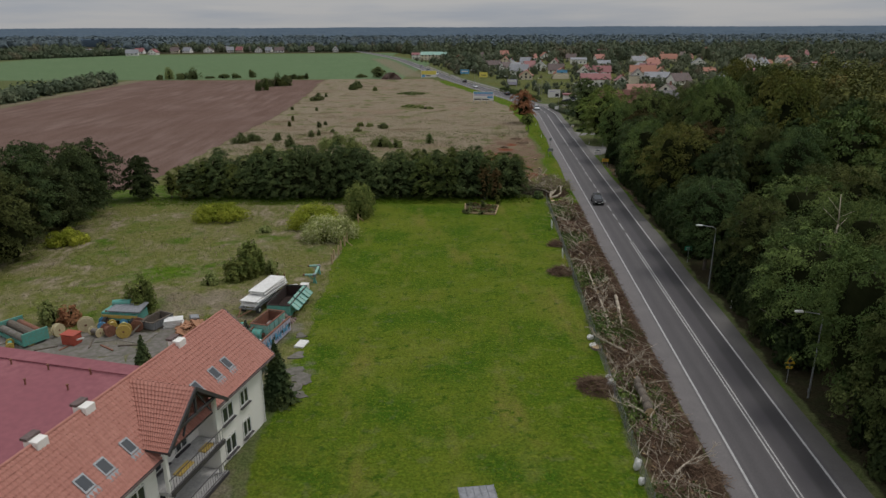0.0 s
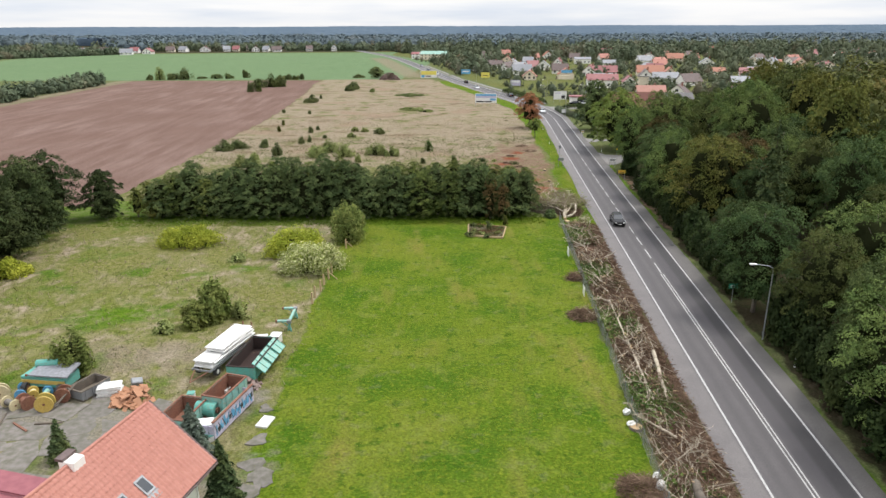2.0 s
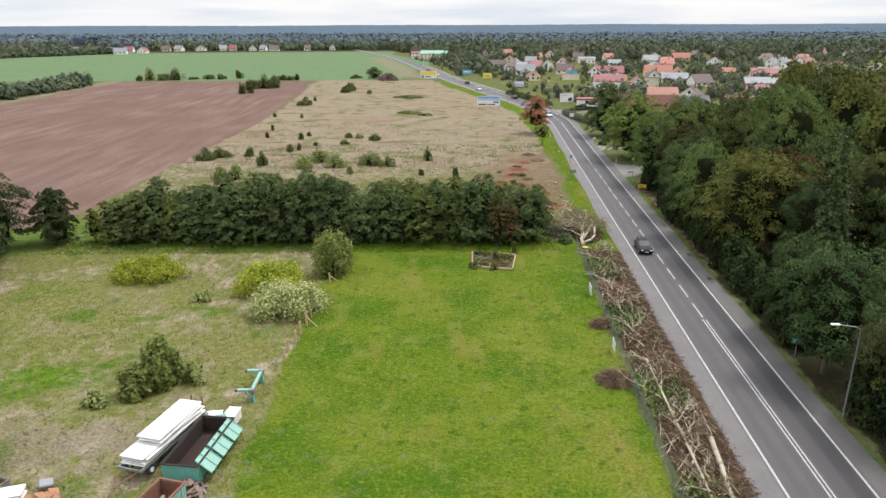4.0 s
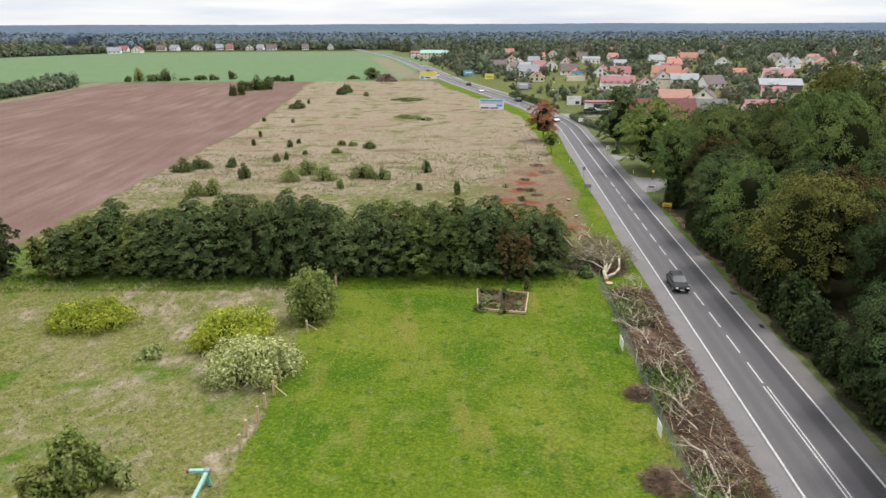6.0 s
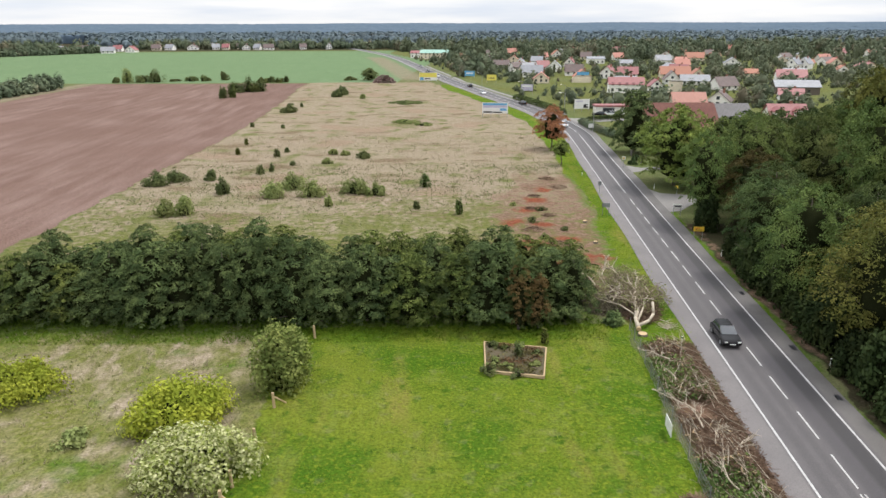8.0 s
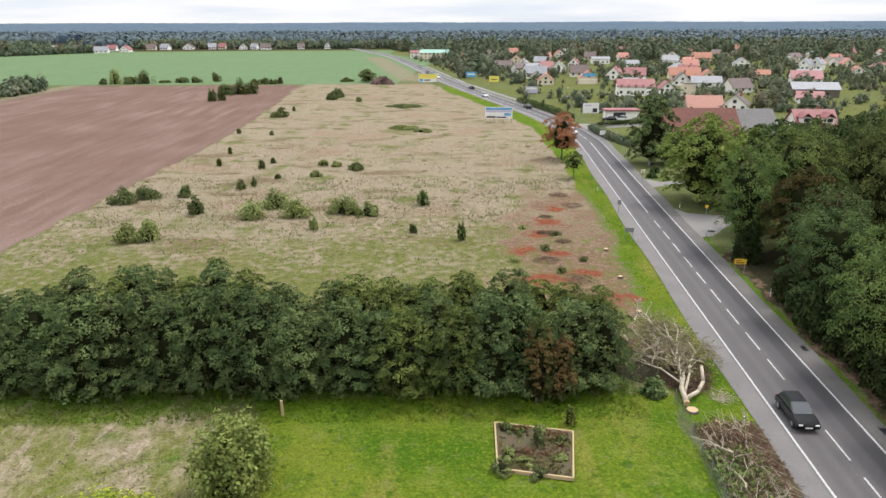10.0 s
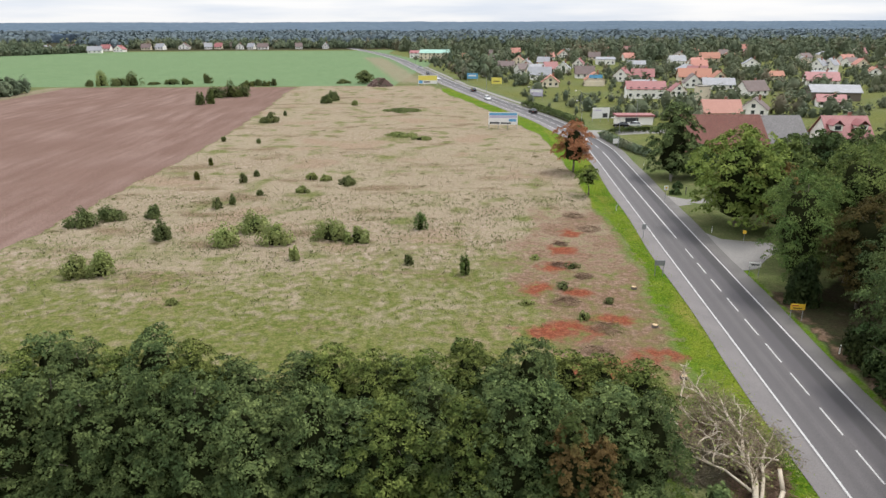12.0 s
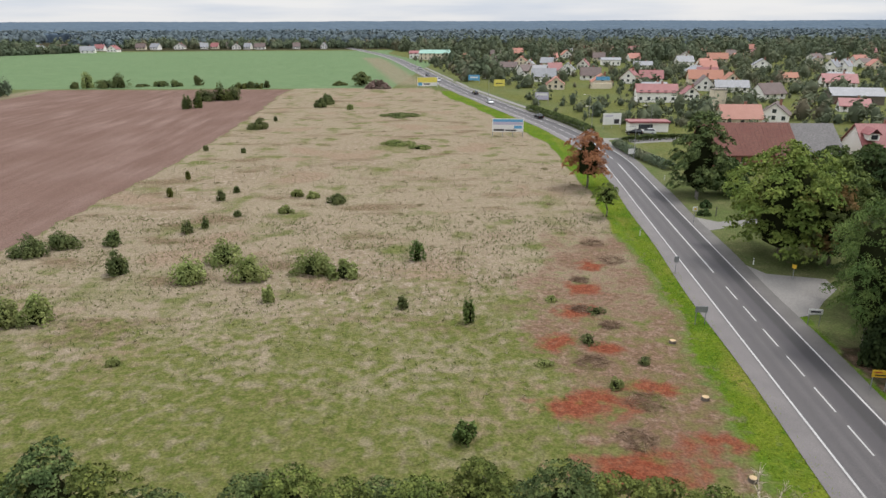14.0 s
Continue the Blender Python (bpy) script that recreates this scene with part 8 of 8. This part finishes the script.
# ---- cars ----
def car(x, y, turn, paint, label):
    """A car: shaped body and cabin, glass, wheels and lamps."""
    c = thing("car", label, "car", pose(x, y, 0.04, 0, 0, turn))
    side = [(-2.25, 0.35), (-2.3, 0.7), (-2.15, 0.95), (-1.5, 1.0), (1.0, 1.0), (2.0, 0.86), (2.25, 0.65), (2.25, 0.35)]
    roof = [(-2.05, 0.98), (-1.65, 1.5), (0.1, 1.55), (1.1, 1.0)]
    def loft(profile, half, inset):
        bm = bmesh.new()
        rings = []
        for sx, k in ((-1, inset), (1, inset)):
            rings.append([bm.verts.new((sx * (half - (inset if z > 1.2 else 0)), yy, z)) for yy, z in profile])
        n = len(profile)
        for i in range(n):
            bm.faces.new((rings[0][i], rings[0][(i + 1) % n], rings[1][(i + 1) % n], rings[1][i]))
        bm.faces.new(rings[0][::-1])
        bm.faces.new(rings[1])
        bmesh.ops.recalc_face_normals(bm, faces=bm.faces)
        bmesh.ops.bevel(bm, geom=bm.edges[:], offset=0.05, segments=2, affect='EDGES')
        return bm
    part("body", loft(side, 0.92, 0), paint, c, smooth=False)
    part("cabin_glass", loft(roof, 0.82, 0.14), GLASS, c)
    part("roof", box((-0.64, -1.62, 1.545), (0.64, 0.05, 1.59), bevel=0.02), paint, c)
    for sx in (-0.86, 0.86):
        for yy in (-1.4, 1.4):
            w = part("wheel", tube((sx - 0.11, yy, 0.33), (sx + 0.11, yy, 0.33), 0.33, sides=18), RUBBER, c)
            part("rim", tube((sx - 0.12, yy, 0.33), (sx + 0.12, yy, 0.33), 0.2, sides=12), STEEL, w)
        part("headlight", box((sx * 0.75 - 0.16, 2.2, 0.62), (sx * 0.75 + 0.16, 2.28, 0.76), bevel=0.02), WHITE_PAINT, c)
        part("tail_light", box((sx * 0.8 - 0.14, -2.33, 0.7), (sx * 0.8 + 0.14, -2.27, 0.85)), RED_PAINT, c)
    part("plate", box((-0.26, 2.27, 0.42), (0.26, 2.3, 0.53)), WHITE_PAINT, c)
    return c


def on_road(y, off, back=False):
    run = run_of(y)
    (x0, y0), (x1, y1) = run_place(run, off), run_place(run + 2, off)
    return x0, y0, math.degrees(math.atan2(y1 - y0, x1 - x0)) - 90 + (180 if back else 0)


car(*on_road(124.0, -1.6, True), CAR_BLACK, "black estate car driving on the road")
car(*on_road(272, -1.6, True), CAR_WHITE, "pale grey car driving on the road")
for y, off, back, paint in ((330, 1.7, False, CAR_BLACK), (372, -1.7, True, CAR_WHITE), (405, 1.7, False, CAR_BLACK), (470, -1.7, True, CAR_WHITE), (505, -1.7, True, CAR_BLACK), (560, 1.7, False, CAR_WHITE)):
    car(*on_road(y, off, back), paint, "car far along the road")
car(57.5, 296.5, 70, CAR_BLACK, "dark car parked by the junction")
car(61.5, 297.5, 80, CAR_WHITE, "pale car parked by the junction")

# ---- village greenery ----
vr = np.random.default_rng(17)
houses = [(o.location.x, o.location.y) for o in scene.objects if o.name.startswith("cottage") and o.type == 'EMPTY']
hp = np.array(houses)
garden, hedges = [], []
while len(garden) < 2600:
    y = 255 + 640 * vr.uniform() ** 0.8
    x = vr.uniform(-20, 0.72 * y + 10)
    off = float(road_offset(np.array(x), np.array(y)))
    near = np.abs(hp - [x, y])
    h = vr.uniform(1.4, 4.2) if vr.uniform() < 0.78 else vr.uniform(4.5, 8.5)
    front = ((near[:, 0] < 9) & (hp[:, 1] - y < 6 + 3.2 * h) & (hp[:, 1] - y > -7)).any()
    if off < 12 or front and h > 3.4 or (near.max(axis=1) < 6).any() or (off < 60 and 385 < y < 425) or (43 < x < 100 and 246 < y < 262) or (46 < x < 72 and 262 < y < 306):
        continue
    garden.append((x, y, h, h * vr.uniform(0.38, 0.62)))
stuff_trees("village_gardens", "garden trees and bushes between the village houses", garden, LEAF_HAZED, 8, 70, 0.22)
back = []
while len(back) < 900:
    y = vr.uniform(600, 930)
    x = vr.uniform(-0.12, 0.75) * y
    if float(road_offset(np.array(x), np.array(y))) < 22 or (np.abs(hp - [x, y]).max(axis=1) < 9).any() or (y < 760 and vr.uniform() < 0.75):
        continue
    back.append((x, y, vr.uniform(8, 15), vr.uniform(3.5, 5.5)))
stuff_trees("village_woods", "taller trees behind the village", back, LEAF_HAZED, 9, 60, 0.3)
west = []
for k in range(130):
    y = vr.uniform(225, 420)
    west.append((-186 + vr.uniform(-8, 4) - (y < 300) * 4, y, vr.uniform(3, 7.5), vr.uniform(2.2, 4)))
for k in range(260):
    x = vr.uniform(-520, -60)
    y = 895 + vr.uniform(-8, 45) + (x < -330) * (x + 330) * 0.35
    west.append((x, y, vr.uniform(5, 12), vr.uniform(3, 6)))
for k in range(80):
    x = vr.uniform(-420, -340)
    west.append((x, 700 + (x + 420) * 1.4 + vr.uniform(-10, 10), vr.uniform(4, 9), vr.uniform(3, 5)))
for k in range(26):
    x, y = vr.uniform(5, 26), 0
    y = vr.uniform(500, 545)
    west.append((x + 12, y, vr.uniform(6, 11), vr.uniform(3, 5)))
stuff_trees("field_trees", "trees and bushes along the far fields", west, LEAF_HAZED, 10, 110, 0.24)

# ---- standing grass ----
def grass(name, label, n, area, height, width, material, seed, keep=None, bend=1.0):
    """Tufts of three bent blades each, scattered over an area (x0, x1, y0, y1)."""
    rng = np.random.default_rng(seed)
    x, y = rng.uniform(area[0], area[1], n), rng.uniform(area[2], area[3], n)
    if keep is not None:
        ok = keep(x, y, rng)
        x, y = x[ok], y[ok]
    n = len(x)
    z = land_height(x, y)
    root = np.stack([x, y, z - 0.03], 1)
    vs = []
    for k in range(3):
        a = rng.uniform(0, 2 * math.pi, n)
        h = height * rng.uniform(0.5, 1.3, n)
        w = width * rng.uniform(0.6, 1.3, n)
        out = np.stack([np.cos(a), np.sin(a), np.zeros(n)], 1)
        side = np.stack([-np.sin(a), np.cos(a), np.zeros(n)], 1)
        base = root + out * (0.1 * height)
        tip = base + out * (h * bend * rng.uniform(0.3, 1.6, n))[:, None]
        tip[:, 2] += h
        vs += [base - side * w[:, None], base + side * w[:, None], tip]
    v = np.stack(vs, 1).reshape(-1, 3)
    tris = np.arange(len(v)).reshape(-1, 3)
    return tagged(new(name, mesh_of(name, v, tris, material)), label, "grass", kind="stuff")


STALKS = foliage("dry_stalks", (0.24, 0.20, 0.125), (0.32, 0.265, 0.18), (0.38, 0.32, 0.23), (0.20, 0.21, 0.08), 0.0, patch=0.12, glow=0.5)
BLADES = foliage("meadow_blades", (0.090, 0.112, 0.030), (0.125, 0.142, 0.046), (0.18, 0.17, 0.075), patch=0.1, glow=0.5)
LAWN_BLADES = foliage("lawn_blades", (0.10, 0.175, 0.010), (0.14, 0.205, 0.014), (0.19, 0.23, 0.024), (0.21, 0.22, 0.05), 0.0, patch=0.2, glow=0.45)


def in_meadow(x, y, rng):
    m = land_masks(x, y)
    return (m["straw"] > rng.uniform(0.2, 0.8, len(x))) & (m["litter"] < 0.4) & (waves(x, y, 0.3, 6) + rng.normal(0, 0.5, len(x)) > -0.2)


def in_weeds(x, y, rng):
    m = land_masks(x, y)
    return (m["weeds"] > rng.uniform(0.2, 0.8, len(x))) & (m["concrete"] < 0.4)


grass("dry_grass", "bleached dry grass standing in the meadow", 9000, (-62, 34, 141, 260), 0.42, 0.05, STALKS, 31, in_meadow)
grass("meadow_grass", "green grass tussocks in the meadow", 16000, (-60, 30, 139, 215), 0.30, 0.05, BLADES, 32, in_meadow)
grass("tall_weeds", "bleached and green tall weeds on the plot", 3000, (-62, -13, 66, 127), 0.34, 0.04, STALKS, 33, lambda x, y, rng: in_weeds(x, y, rng) & (waves(x, y, 0.22, 8) + rng.normal(0, 0.4, len(x)) > 0.0))
grass("weed_grass", "green weeds on the plot", 3500, (-62, -13, 66, 130), 0.2, 0.04, BLADES, 34, in_weeds)
grass("lawn_grass", "short mown lawn grass", 36000, (-14, 22, 36, 128), 0.10, 0.035, LAWN_BLADES, 35, lambda x, y, rng: (land_masks(x, y)["lawn"] > 0.5) & (waves(x, y, 0.5, 9) + rng.normal(0, 0.6, len(x)) > 0.1))
grass("rank_grass", "rank green grass under the tree row", 5000, (-55, 19, 124, 130), 0.28, 0.04, LAWN_BLADES, 36)
grass("verge_grass", "green grass on the road verge", 12000, (14, 36, 124, 240), 0.16, 0.04, LAWN_BLADES, 37, lambda x, y, rng: land_masks(x, y)["lawn"] > 0.5)


# stumps, stones and twigs on the cleared strip
cr = random.Random(41)
for k in range(9):
    y = 142 + 7 * k + cr.uniform(-2, 2)
    x = float(road_mid(y)) - cr.uniform(12, 21)
    branch_heap("low heap of grey-brown twigs on the cleared strip", x, y, cr.uniform(0.9, 2.0), 0.35, 60 + k, 150)
for i, (x, y, h, r) in enumerate(((17.0, 167.2, 1.1, 1.4), (17.6, 158.6, 1.3, 0.9), (19.4, 174.5, 0.9, 1.2), (15.0, 178.0, 0.8, 1.0), (21.5, 163.0, 0.8, 0.9), (12.0, 163.0, 0.7, 1.1))):
    shrub("scrub_bush", "low half-bare green scrub on the cleared strip", 520 + i, h, r, LEAF_GREY if i % 2 else LEAF_BUSH, 320, 0.11, spot(x, y), 0.8, "strip scrub", 10)
for x, y in ((24.8, 156.5), (25.5, 167.2), (24.1, 145.6)):
    st = thing("tree_stump", "pale cut stump on the cleared strip", "stump", at_ground(x, y))
    part("bark", tube((0, 0, -0.1), (0, 0, 0.28), 0.38, 0.32, 10), BARK, st)
    part("cut_face", tube((0, 0, 0.281), (0, 0, 0.3), 0.29, sides=10), CUT_WOOD, st)
